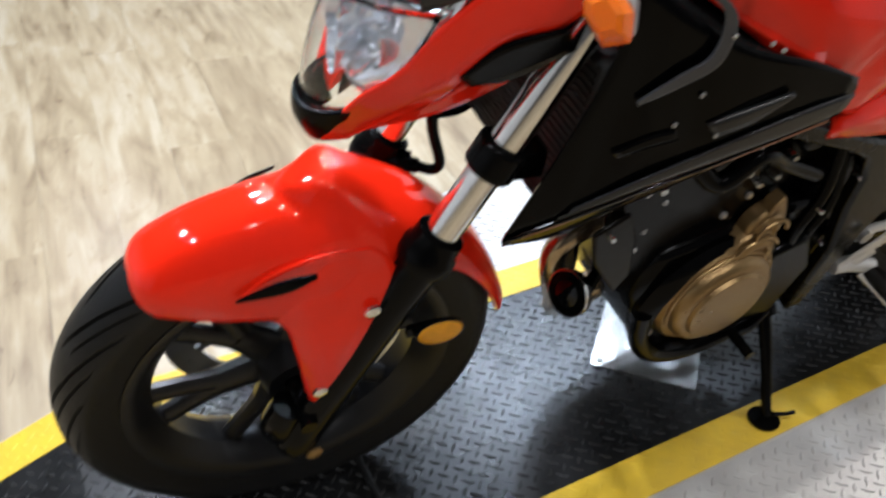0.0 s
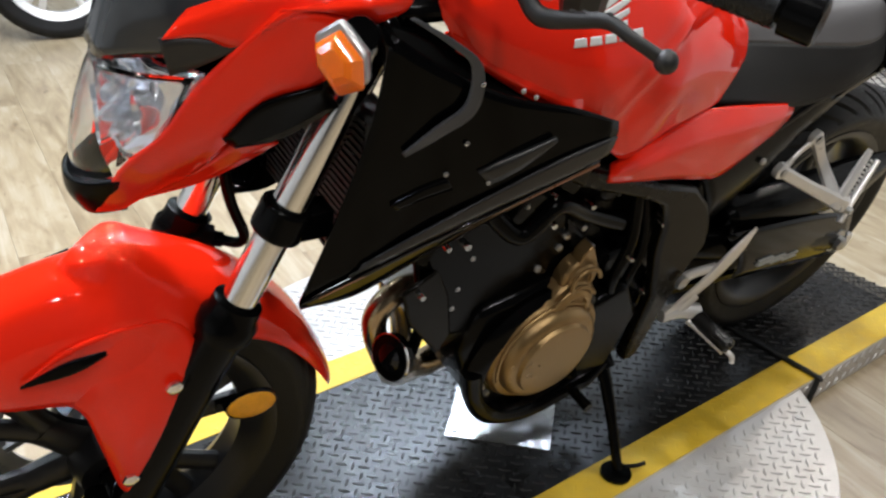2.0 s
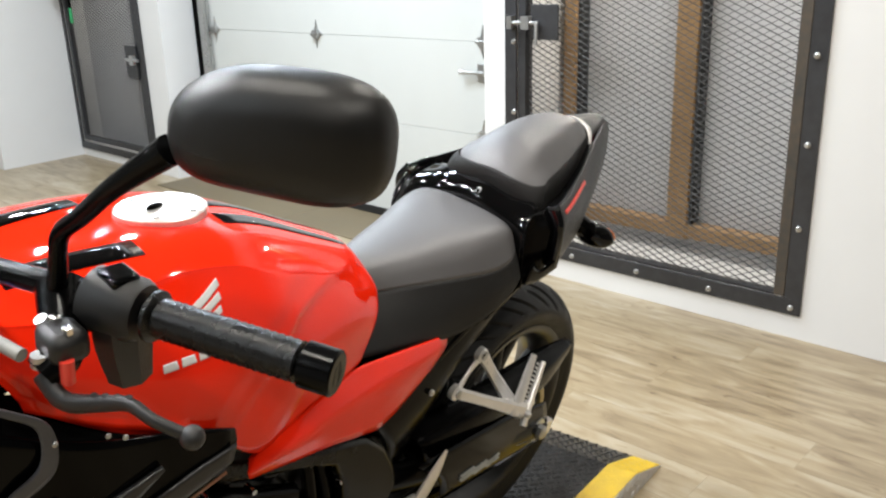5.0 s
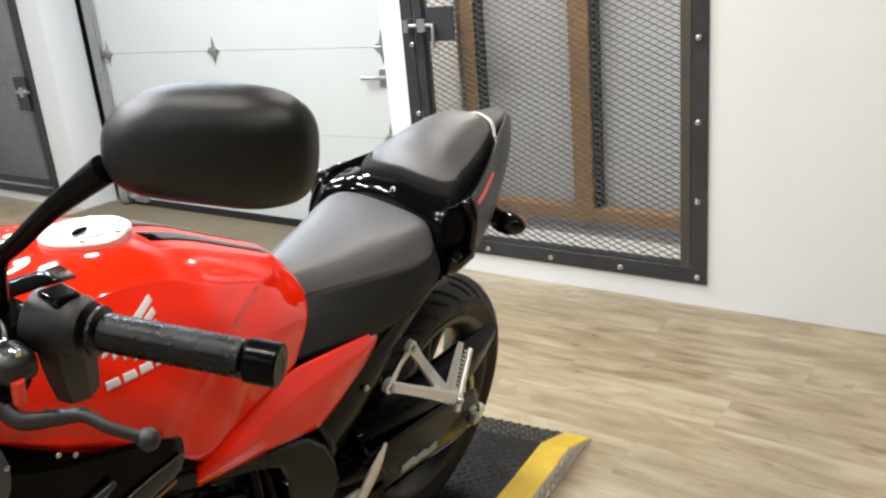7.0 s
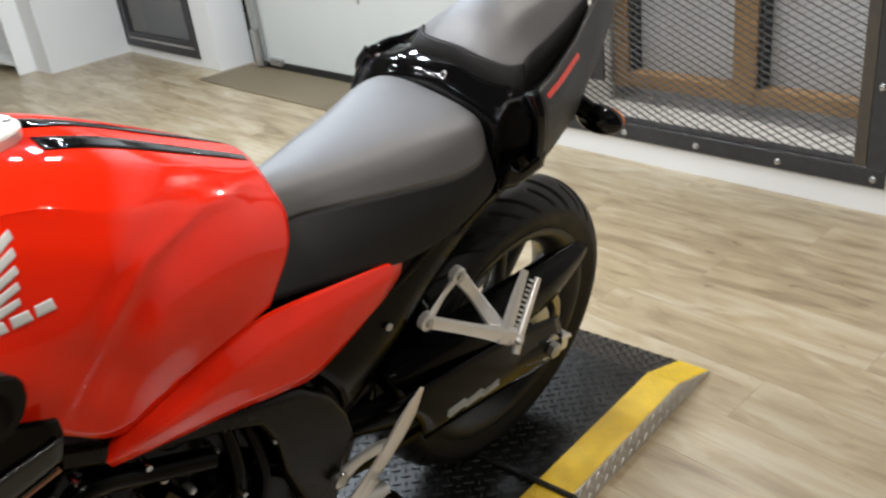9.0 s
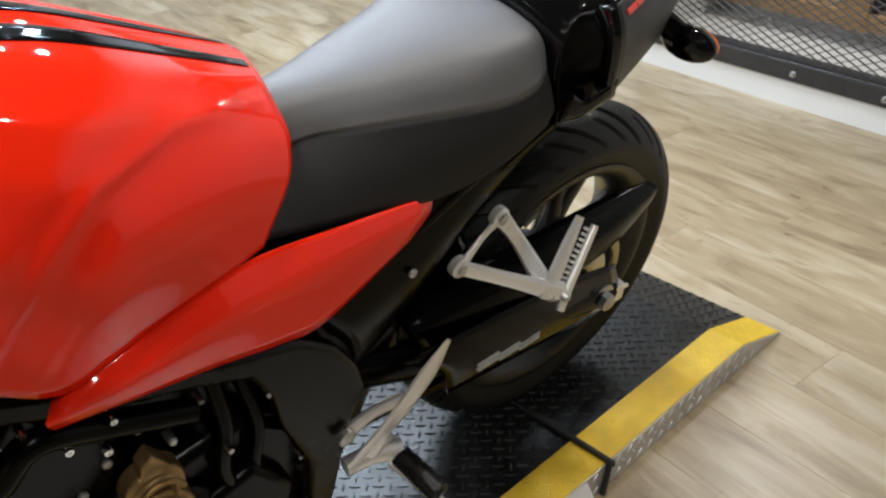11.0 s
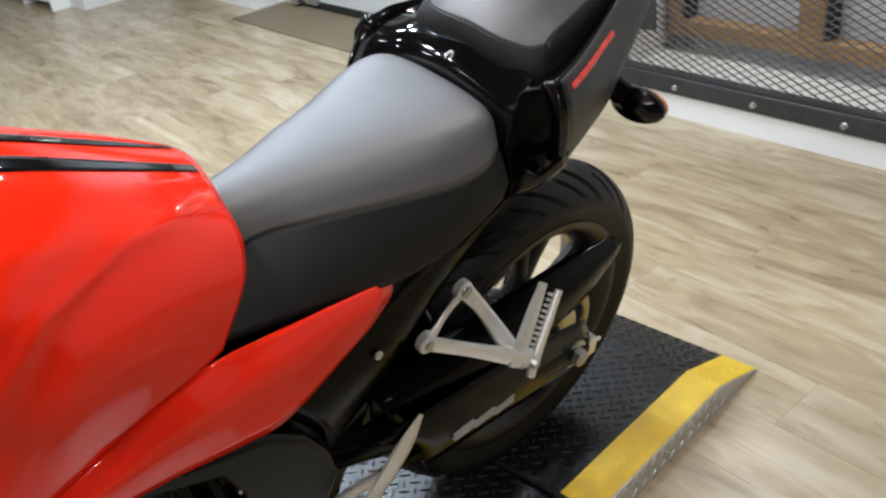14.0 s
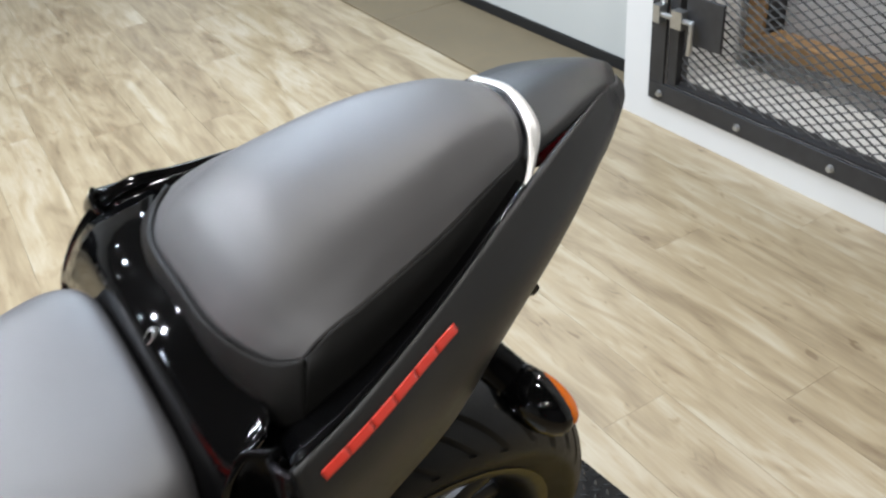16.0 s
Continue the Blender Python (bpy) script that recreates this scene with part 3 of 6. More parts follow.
def height(x, y=0):
    return TOP if BENDS[0] <= x <= BENDS[1] else 0.004 + (TOP - 0.004) * ((x - BOARD[0]) / (BENDS[0] - BOARD[0]) if x < BENDS[0] else (BOARD[1] - x) / (BOARD[1] - BENDS[1]))


def strip(y0, y1, lift, drop=0.012):
    """A long sheet that follows the board's ramps."""
    xs = (BOARD[0], BENDS[0], BENDS[1], BOARD[1])
    return skin([[(x, y0, height(x) + lift) for x in xs] + [(x, y0, max(0.0, height(x) + lift - drop)) for x in xs[::-1]], [(x, y1, height(x) + lift) for x in xs] + [(x, y1, max(0.0, height(x) + lift - drop)) for x in xs[::-1]]])


board = part("board", strip(BOARD[2] + 0.002, BOARD[3] - 0.002, 0, 0.2), BLACK_PLATE, turntable, "black painted tread plate board", angle=10)
v, fc = lugs(BOARD[0] + 0.01, BOARD[1] - 0.012, BOARD[2] + 0.085, BOARD[3] - 0.09, height)
part("tread_pattern", from_lists(v, fc), BLACK_LUG, board, kind="stuff")
for y0, y1 in ((BOARD[2], BOARD[2] + 0.076), (BOARD[3] - 0.08, BOARD[3])):
    line = part("edge_line", strip(y0, y1, 0.0012), YELLOW, turntable, "scuffed yellow edge line", angle=10)
    v, fc = lugs(BOARD[0] + 0.01, BOARD[1] - 0.012, y0, y1, lambda x, y: height(x) + 0.0008, high=0.0011)
    part("tread_pattern", from_lists(v, fc), YELLOW, line, kind="stuff")
# sides of the board in bare tread plate
for y, s in ((BOARD[2], -1), (BOARD[3], 1)):
    sidep = part("side_plate", prism([(BOARD[0], 0.001), (BENDS[0], 0.001), (BENDS[1], 0.001), (BOARD[1], 0.001), (BOARD[1], 0.004), (BENDS[1], TOP - 0.001), (BENDS[0], TOP - 0.001), (BOARD[0], 0.004)], y, y + s * 0.003), SILVER_PLATE, turntable, "bare tread plate side")
    v, fc = lugs(1.30, 1.9, 0.004, TOP, y + 0.003, lambda x, z: z < height(x) - 0.008, pitch=0.022, long=0.010)
    part("tread_pattern", from_lists([(a, y + s * (0.003 + c - y - 0.003), b) for a, b, c in v], fc), SILVER_PLATE, sidep, kind="stuff")
hatch = skin([[(x, y, TOP + z) for x, y in ((0.589, 0.006), (0.724, -0.135), (0.87, 0.003), (0.737, 0.146))] for z in (0.0, 0.003)])
hatch = part("hatch_plate", hatch, SMOOTH_PLATE, turntable, "bright smooth square plate set cornerwise")
part("screw", lathe([(0.006, TOP + 0.003), (0.004, TOP + 0.006)], (0.612, 0.006, 0), "z", 10), STEEL, hatch)
for x, lo in ((0.10, -0.03), (1.338, -0.29)):
    st = thing("strap", "thin black webbing strap wrapped across the ramp board", "strap", BOARD_TURN, "straps round the board")
    ys = [BOARD[2] - 0.009, BOARD[2] - 0.008, BOARD[2] - 0.004, BOARD[2] + 0.02, 0.1, BOARD[3] + 0.002, BOARD[3] + 0.008]
    zs = [0.0555 if 0.1 < x < 1.3 else 0.002, TOP - 0.01, TOP + 0.003, TOP + 0.0065, TOP + 0.0065, TOP + 0.003, 0.056]
    dx = [0.012, 0.004, 0, 0, 0.012, 0.02, 0.02] if x < 1 else [-0.02, -0.004, 0, 0, -0.008, -0.01, -0.01]
    part("webbing", tube([(x + d, y, z) for d, y, z in zip(dx, ys, zs)], 0.006, 8, 4, 1.0), STRAP, st)

# ---- the motorcycle: x back from the front axle, y to its right, z up from the ground, leaning on its side stand ----
LEAN, STEER = 13.6, 3.0
BIKE = pose(0, 0.035, TOP, 0, 0, -1.4) @ pose(0, 0, 0, LEAN)
AXIS = Vector((math.sin(radians(25.5)), 0, math.cos(radians(25.5))))
FRONT = Matrix.Translation((-0.103, 0, 0)) @ Matrix.Rotation(radians(-STEER), 4, AXIS) @ Matrix.Translation((0.103, 0, 0))
bike = thing("motorcycle", "red and black naked sports motorcycle leaning on its side stand", "motorcycle", BIKE)
TAPERED.add(bike.name)
FR, RR = Vector((0.004, 0, 0.299)), Vector((1.392, 0, 0.305))


def tyre(centre, radius, width, bead, sweep, count):
    """A round-shouldered road tyre with curved tread grooves cut into it."""
    half, n_round, n_cross, rings = width / 2, 480, 44, []
    crown = 0.42 * width
    for i in range(n_round):
        a = 2 * math.pi * i / n_round
        ring = []
        for j in range(n_cross + 1):
            s = -1 + 2 * j / n_cross
            t = s * math.radians(118)
            y, r = half * math.sin(t) / 1.0, radius - crown * (1 - math.cos(t)) * 0.82
            if abs(s) > 0.76:
                k = (abs(s) - 0.76) / 0.24
                y, r = math.copysign(half * (1 - 0.22 * k), s), radius - crown * (1 - math.cos(math.radians(118) * 0.76)) * 0.82 - k * (radius - crown * (1 - math.cos(math.radians(118) * 0.76)) * 0.82 - bead)
            across, turn = abs(s) / 0.62, a - sweep * min(abs(s) / 0.62, 1.0)
            phase = (i * count / n_round + (0.5 if s > 0 else 0)) % 1.0
            if (phase < 0.13 and 0.10 < across < 1.0) or (0.46 < phase < 0.56 and 0.42 < across < 0.92):
                r -= 0.006
            ring.append((centre.x + r * math.cos(turn), centre.y + y, centre.z + r * math.sin(turn)))
        rings.append(ring)
    return skin(rings, closed=False, loop=True)


def rim(centre, bead, width):
    """Cast wheel: barrel and hub."""
    h = width / 2
    bm = lathe([(bead + 0.012, -h), (bead + 0.013, -h + 0.006), (bead - 0.004, -h + 0.012), (bead - 0.016, -h * 0.4), (bead - 0.016, h * 0.4), (bead - 0.004, h - 0.012), (bead + 0.013, h - 0.006), (bead + 0.012, h), (bead + 0.002, h), (bead - 0.012, h - 0.01), (bead - 0.030, h * 0.35), (bead - 0.030, -h * 0.35), (bead - 0.012, -h + 0.01), (bead + 0.002, -h)], centre, "y", 96, True)
    bm = join(bm, lathe([(0.018, -0.055), (0.038, -0.055), (0.045, -0.03), (0.05, 0), (0.045, 0.03), (0.038, 0.055), (0.018, 0.055)], centre, "y", 40, True))
    return bm


def spoke(centre, bead, k, spokes=6):
    """One forked spoke."""
    a = 2 * math.pi * (k + 0.22) / spokes
    def at(r, da):
        return (centre.x + r * math.cos(a + da), centre.y, centre.z + r * math.sin(a + da))
    bm = tube([at(0.035, 0), at(0.075, 0), at(0.10, 0)], [0.028, 0.025, 0.023], 10, 3, 0.8)
    for d in (-1, 1):
        bm = join(bm, tube([at(0.088, 0.03 * d), at(0.13, 0.12 * d), at(bead - 0.018, 0.17 * d)], [0.020, 0.016, 0.017], 10, 4, 0.85))
    return bm


def wheel(parent, centre, bead, width, mat, label, m=None, spokes=6):
    w = part("wheel_rim", rim(centre, bead, width), mat, parent, label, m=m)
    for k in range(spokes):
        part("spoke", spoke(centre, bead, k, spokes), mat, w, m=m)
    return w


def brake_disc(centre, y, r_in, r_out):
    bm = lathe([(r_in, -0.002), (r_out, -0.002), (r_out, 0.002), (r_in, 0.002)], (centre.x, y, centre.z), "y", 80, True)
    for k in range(6):
        a = 2 * math.pi * k / 6
        bm = join(bm, tube([(centre.x + 0.05 * math.cos(a), y, centre.z + 0.05 * math.sin(a)), (centre.x + (r_in + 0.004) * math.cos(a + 0.25), y, centre.z + (r_in + 0.004) * math.sin(a + 0.25))], 0.008, 8, 1))
    return bm


fw = wheel(bike, FR, 0.212, 0.105, RIM, "black cast wheel with forked spokes", FRONT)
part("tyre", tyre(FR, 0.298, 0.120, 0.214, 0.76, 14), RUBBER, fw, "black road tyre with curved grooves", m=FRONT, angle=24)
part("brake_disc", brake_disc(FR, 0.072, 0.11, 0.155), STEEL, fw, "steel brake disc", m=FRONT)
part("axle", rod((0, -0.128, 0.30), (0, 0.128, 0.30), 0.011), DARK, fw, m=FRONT)
rw = wheel(bike, RR, 0.212, 0.13, RIM, "black cast wheel with forked spokes")
part("tyre", tyre(RR, 0.304, 0.150, 0.214, 0.34, 18), RUBBER, rw, "wide black road tyre with curved grooves", angle=24)
part("brake_disc", brake_disc(RR, 0.085, 0.08, 0.12), STEEL, rw, "steel brake disc")
spr = lathe([(0.045, -0.004), (0.082, -0.004)] + [(0.086, -0.003), (0.086, 0.003), (0.082, 0.004), (0.045, 0.004)], (RR.x, -0.088, RR.z), "y", 60, True)
part("sprocket", spr, STEEL, rw, "steel chain sprocket")

# front fork
def fork_x(z):
    return 0.152 + 0.472 * (z - 0.574) - 0.003
for s in (-1, 1):
    y = s * 0.099
    fp = lambda z, dy=0.0, dx=0.0: (fork_x(z) + dx, y + dy * s, z)
    leg = part("fork_leg", join(tube([fp(0.222), fp(0.235), fp(0.30), fp(0.45), fp(0.555)], [0.022, 0.028, 0.0265, 0.026, 0.028], 20, 4), tube([fp(0.235, -0.012, -0.004), fp(0.262, -0.012, -0.030), fp(0.30, -0.012, -0.035)], [0.02, 0.026, 0.024], 14, 4)), DARK, bike, "black fork slider", m=FRONT)
    part("fork_tube", rod(fp(0.54), fp(0.925), 0.0205, 28), CHROME, leg, "chrome fork tube", m=FRONT)
    part("dust_seal", tube([fp(0.545), fp(0.552), fp(0.566), fp(0.572), fp(0.588), fp(0.592)], [0.032, 0.0345, 0.0345, 0.030, 0.029, 0.022], 24, 1), SATIN, leg, "black rubber dust seal", m=FRONT)
    part("tube_clamp", join(tube([fp(0.672), fp(0.676), fp(0.706), fp(0.71)], [0.0245, 0.0295, 0.0295, 0.0245], 24, 1), box(fork_x(0.69) + 0.015, fork_x(0.69) + 0.055, y - 0.016, y + 0.016, 0.665, 0.70)), SATIN, leg, "black clamp band", m=FRONT, bevel=0.002)
    part("cap_bolt", lathe([(0.012, 0), (0.012, -0.004 * 1), (0.008, -0.006)], (0.008, y + s * 0.030 if s > 0 else y - 0.026, 0.232), "y", 6), BRONZE, leg, m=FRONT)
    refl = ball((0.158, s * 0.136, 0.452), (0.031, 0.007, 0.021), pose(0, 0, 0, 0, 8, 0))
    part("reflector", refl, REFLECTOR, leg, "oval amber reflector", m=FRONT)
    part("reflector_rim", lathe([(0.92, -0.5), (1.06, -0.5), (1.06, 0.5), (0.92, 0.5)], (0, 0, 0), "y", 32, True), SATIN, leg, "black rim of the reflector", m=FRONT @ Matrix.Translation((0.158, s * 0.134, 0.452)) @ pose(0, 0, 0, 0, 8, 0) @ Matrix.Diagonal((0.031, 0.006, 0.021, 1)))
    part("reflector_bracket", box(0.118, 0.165, s * 0.124 - 0.004, s * 0.124 + 0.004, 0.445, 0.46), SATIN, leg, m=FRONT)
part("lower_yoke", join(box(fork_x(0.78) - 0.005, fork_x(0.78) + 0.06, -0.078, 0.078, 0.765, 0.80)), SATIN, bike, "black lower fork yoke", bevel=0.012, m=FRONT)
part("upper_yoke", join(box(fork_x(0.96) - 0.03, fork_x(0.96) + 0.07, -0.135, 0.135, 0.915, 0.940)), SATIN, bike, "black upper fork yoke", bevel=0.01, m=FRONT)
for s in (-1, 1):
    ad = part("fork_cap", lathe([(0.021, 0.930), (0.021, 0.947), (0.016, 0.953)], (fork_x(0.935), s * 0.105, 0), "z", 6), BLUE, bike, "blue anodised fork adjuster cap", m=FRONT)
    part("adjuster", lathe([(0.009, 0.953), (0.009, 0.973), (0.006, 0.976)], (fork_x(0.935), s * 0.105, 0), "z", 14), ALU, ad, m=FRONT)

# front fender
def fender_sections():
    keys = [(-39.5, 0.276, 0.262, 0.045), (-38, 0.292, 0.255, 0.060), (-33, 0.306, 0.238, 0.072), (-24, 0.310, 0.208, 0.080), (-12, 0.312, 0.185, 0.084), (-4, 0.315, 0.175, 0.088), (1, 0.318, 0.175, 0.091), (6, 0.336, 0.18, 0.094), (9, 0.338, 0.19, 0.095), (14, 0.326, 0.205, 0.096), (22, 0.315, 0.232, 0.094), (40, 0.311, 0.270, 0.084), (65, 0.313, 0.285, 0.070), (80, 0.318, 0.300, 0.054), (90, 0.323, 0.318, 0.022)]
    return spline(keys, 8)
def fender_point(key, phi):
    th, top, edge, w = key
    th = radians(th)
    start = radians(-3) + radians(24) * abs(math.sin(phi)) ** 1.4
    rise = min(1.0, max(0.0, (th - start) / radians(1.9)))
    fade = min(1.0, max(0.0, (radians(46) - th) / radians(30)))
    r = top - (top - edge) * (1 - math.cos(phi)) ** 1.15 + 0.0125 * rise * fade * max(0.0, math.cos(phi)) ** 0.4
    y = w * math.copysign(abs(math.sin(phi)) ** 0.8, phi)
    return Vector((r * math.sin(th), y, 0.30 + r * math.cos(th)))
rings = [[fender_point(k, radians(a)) for a in np.linspace(-90, 90, 49)] for k in fender_sections()]
fender = part("front_fender", skin(rings, closed=False), RED, bike, "glossy red front fender", thick=0.0035, m=FRONT, angle=60)
for s in (-1, 1):
    side_rows = [[(x, s * y, z) for x, y, z in row] for row in (
        [(-0.075, 0.080, 0.522), (-0.03, 0.082, 0.558), (0.03, 0.084, 0.574), (0.080, 0.086, 0.572)],
        [(-0.050, 0.078, 0.490), (-0.012, 0.084, 0.520), (0.048, 0.089, 0.545), (0.100, 0.092, 0.555)],
        [(-0.022, 0.090, 0.468), (0.010, 0.099, 0.475), (0.055, 0.106, 0.490), (0.108, 0.107, 0.520)],
        [(-0.010, 0.099, 0.415), (0.010, 0.109, 0.415), (0.040, 0.115, 0.425), (0.084, 0.114, 0.450)],
        [(0.002, 0.106, 0.345), (0.012, 0.113, 0.340), (0.028, 0.115, 0.338), (0.048, 0.114, 0.352)],
        [(0.012, 0.108, 0.322), (0.018, 0.113, 0.318), (0.025, 0.114, 0.317), (0.033, 0.112, 0.322)])]
    part("fender_leg", sheet(side_rows, (6, 5)), RED, fender, "glossy red fender bracket cover", thick=0.004, m=FRONT, angle=60)
    part("fender_vent", sheet([[(-0.076, s * 0.0855, 0.530), (-0.030, s * 0.0955, 0.557), (0.010, s * 0.1005, 0.566)], [(-0.076, s * 0.0865, 0.528), (-0.024, s * 0.1015, 0.545), (0.010, s * 0.1045, 0.562)]], (4, 6)), SATIN, fender, "black slit vent", thick=0.004, m=FRONT)
    for x, z in ((0.075, 0.496), (0.016, 0.358)):
        part("bolt", join(lathe([(0.0105, 0), (0.010, s * 0.004), (0.007, s * 0.006), (0.002, s * 0.0065)], (x, s * 0.114, z), "y", 6)), CHROME, fender, "chrome hex bolt", m=FRONT)

# brake hose and caliper
part("brake_hose", tube([(0.17, 0.062, 0.80), (0.182, 0.056, 0.70), (0.192, 0.052, 0.63), (0.210, 0.048, 0.572), (0.205, 0.056, 0.553), (0.185, 0.066, 0.557), (0.165, 0.072, 0.566), (0.13, 0.082, 0.565)], 0.0072, 10, 5), SATIN, bike, "black rubber brake hose")
part("hose_joint", join(tube([(0.188, 0.065, 0.556), (0.150, 0.077, 0.566)], 0.0105, 10, 1), tube([(0.176, 0.069, 0.561), (0.164, 0.073, 0.565)], 0.0155, 6, 1)), SATIN, bike, "black hose union")
part("brake_caliper", join(box(0.02, 0.10, 0.058, 0.118, 0.30, 0.40), box(0.035, 0.085, 0.05, 0.125, 0.32, 0.385)), DARK, bike, "black brake caliper", bevel=0.01, m=FRONT)

def facet_block(layers):
    """A six-sided block along x, its outline scaled from layer to layer."""
    outline = [(-0.021, 0.033), (0.015, 0.036), (0.027, 0.012), (0.022, -0.030), (-0.010, -0.040), (-0.027, -0.012)]
    return skin([[(x, y * k, z * k) for y, z in outline] for x, k in layers])


# headlight, screen and cowl
lens_rows = [
    [(0.112, -0.106, 0.874), (0.060, -0.062, 0.868), (0.045, 0.0, 0.868), (0.060, 0.062, 0.868), (0.112, 0.106, 0.874)],
    [(0.092, -0.097, 0.820), (0.038, -0.056, 0.815), (0.024, 0.0, 0.812), (0.038, 0.056, 0.815), (0.092, 0.097, 0.820)],
    [(0.064, -0.077, 0.776), (0.025, -0.044, 0.769), (0.013, 0.0, 0.767), (0.025, 0.044, 0.769), (0.064, 0.077, 0.776)],
    [(0.051, -0.060, 0.749), (0.024, -0.035, 0.742), (0.014, 0.0, 0.740), (0.024, 0.035, 0.742), (0.051, 0.060, 0.749)]]
head = part("headlight_housing", sheet([[(0.030 + 0.8 * x + 0.45 * (0.11 - abs(y)) * (0.35 + 0.65 * (k % 2)), y * 0.97, z) for x, y, z in r] for k, r in enumerate(lens_rows)], (5, 5)), BULB_CHROME, bike, "bright headlight reflector", thick=0.01, m=FRONT)
part("headlight_lens", sheet(lens_rows, (6, 6)), CLEAR, head, "clear headlight lens", thick=0.003, m=FRONT).visible_shadow = False
for z, y, r in ((0.832, 0.0, 0.036), (0.790, 0.0, 0.024), (0.818, -0.052, 0.024), (0.818, 0.052, 0.024)):
    back = 0.030 if y else 0.0
    part("reflector_bowl", lathe([(0.006, 0.082), (r * 0.5, 0.074), (r * 0.85, 0.056), (r, 0.042), (r * 0.95, 0.042), (r * 0.8, 0.055), (r * 0.45, 0.071), (0.004, 0.078)], (back, y, z), "x", 28), BULB_CHROME, head, m=FRONT)
    part("bulb_shield", lathe([(0.002, 0.046), (r * 0.3, 0.049), (r * 0.32, 0.064), (0.003, 0.075)], (back, y, z), "x", 18), CHROME, head, m=FRONT)
part("headlight_chin", sheet([[(0.051, -0.062, 0.752), (0.021, -0.036, 0.744), (0.011, 0, 0.742), (0.021, 0.036, 0.744), (0.051, 0.062, 0.752)], [(0.050, -0.050, 0.732), (0.020, -0.032, 0.724), (0.011, 0, 0.722), (0.020, 0.032, 0.724), (0.050, 0.050, 0.732)], [(0.058, -0.040, 0.706), (0.030, -0.028, 0.702), (0.021, 0, 0.700), (0.030, 0.028, 0.702), (0.058, 0.042, 0.704)]], (5, 5)), SATIN, head, "black chin below the lens", thick=0.006, m=FRONT)
part("wind_screen", sheet([
    [(0.158, -0.115, 0.895), (0.10, -0.085, 0.886), (0.048, -0.045, 0.874), (0.042, 0.0, 0.874), (0.048, 0.045, 0.874), (0.10, 0.085, 0.886), (0.158, 0.115, 0.895)],
    [(0.15, -0.10, 0.935), (0.10, -0.08, 0.935), (0.068, -0.045, 0.93), (0.062, 0.0, 0.93), (0.068, 0.045, 0.93), (0.10, 0.08, 0.935), (0.15, 0.10, 0.935)],
    [(0.19, -0.085, 1.0), (0.14, -0.07, 1.0), (0.115, -0.04, 1.0), (0.11, 0.0, 1.0), (0.115, 0.04, 1.0), (0.14, 0.07, 1.0), (0.19, 0.085, 1.0)]], (5, 4)), SMOKE, bike, "smoked black fly screen", thick=0.003, m=FRONT)
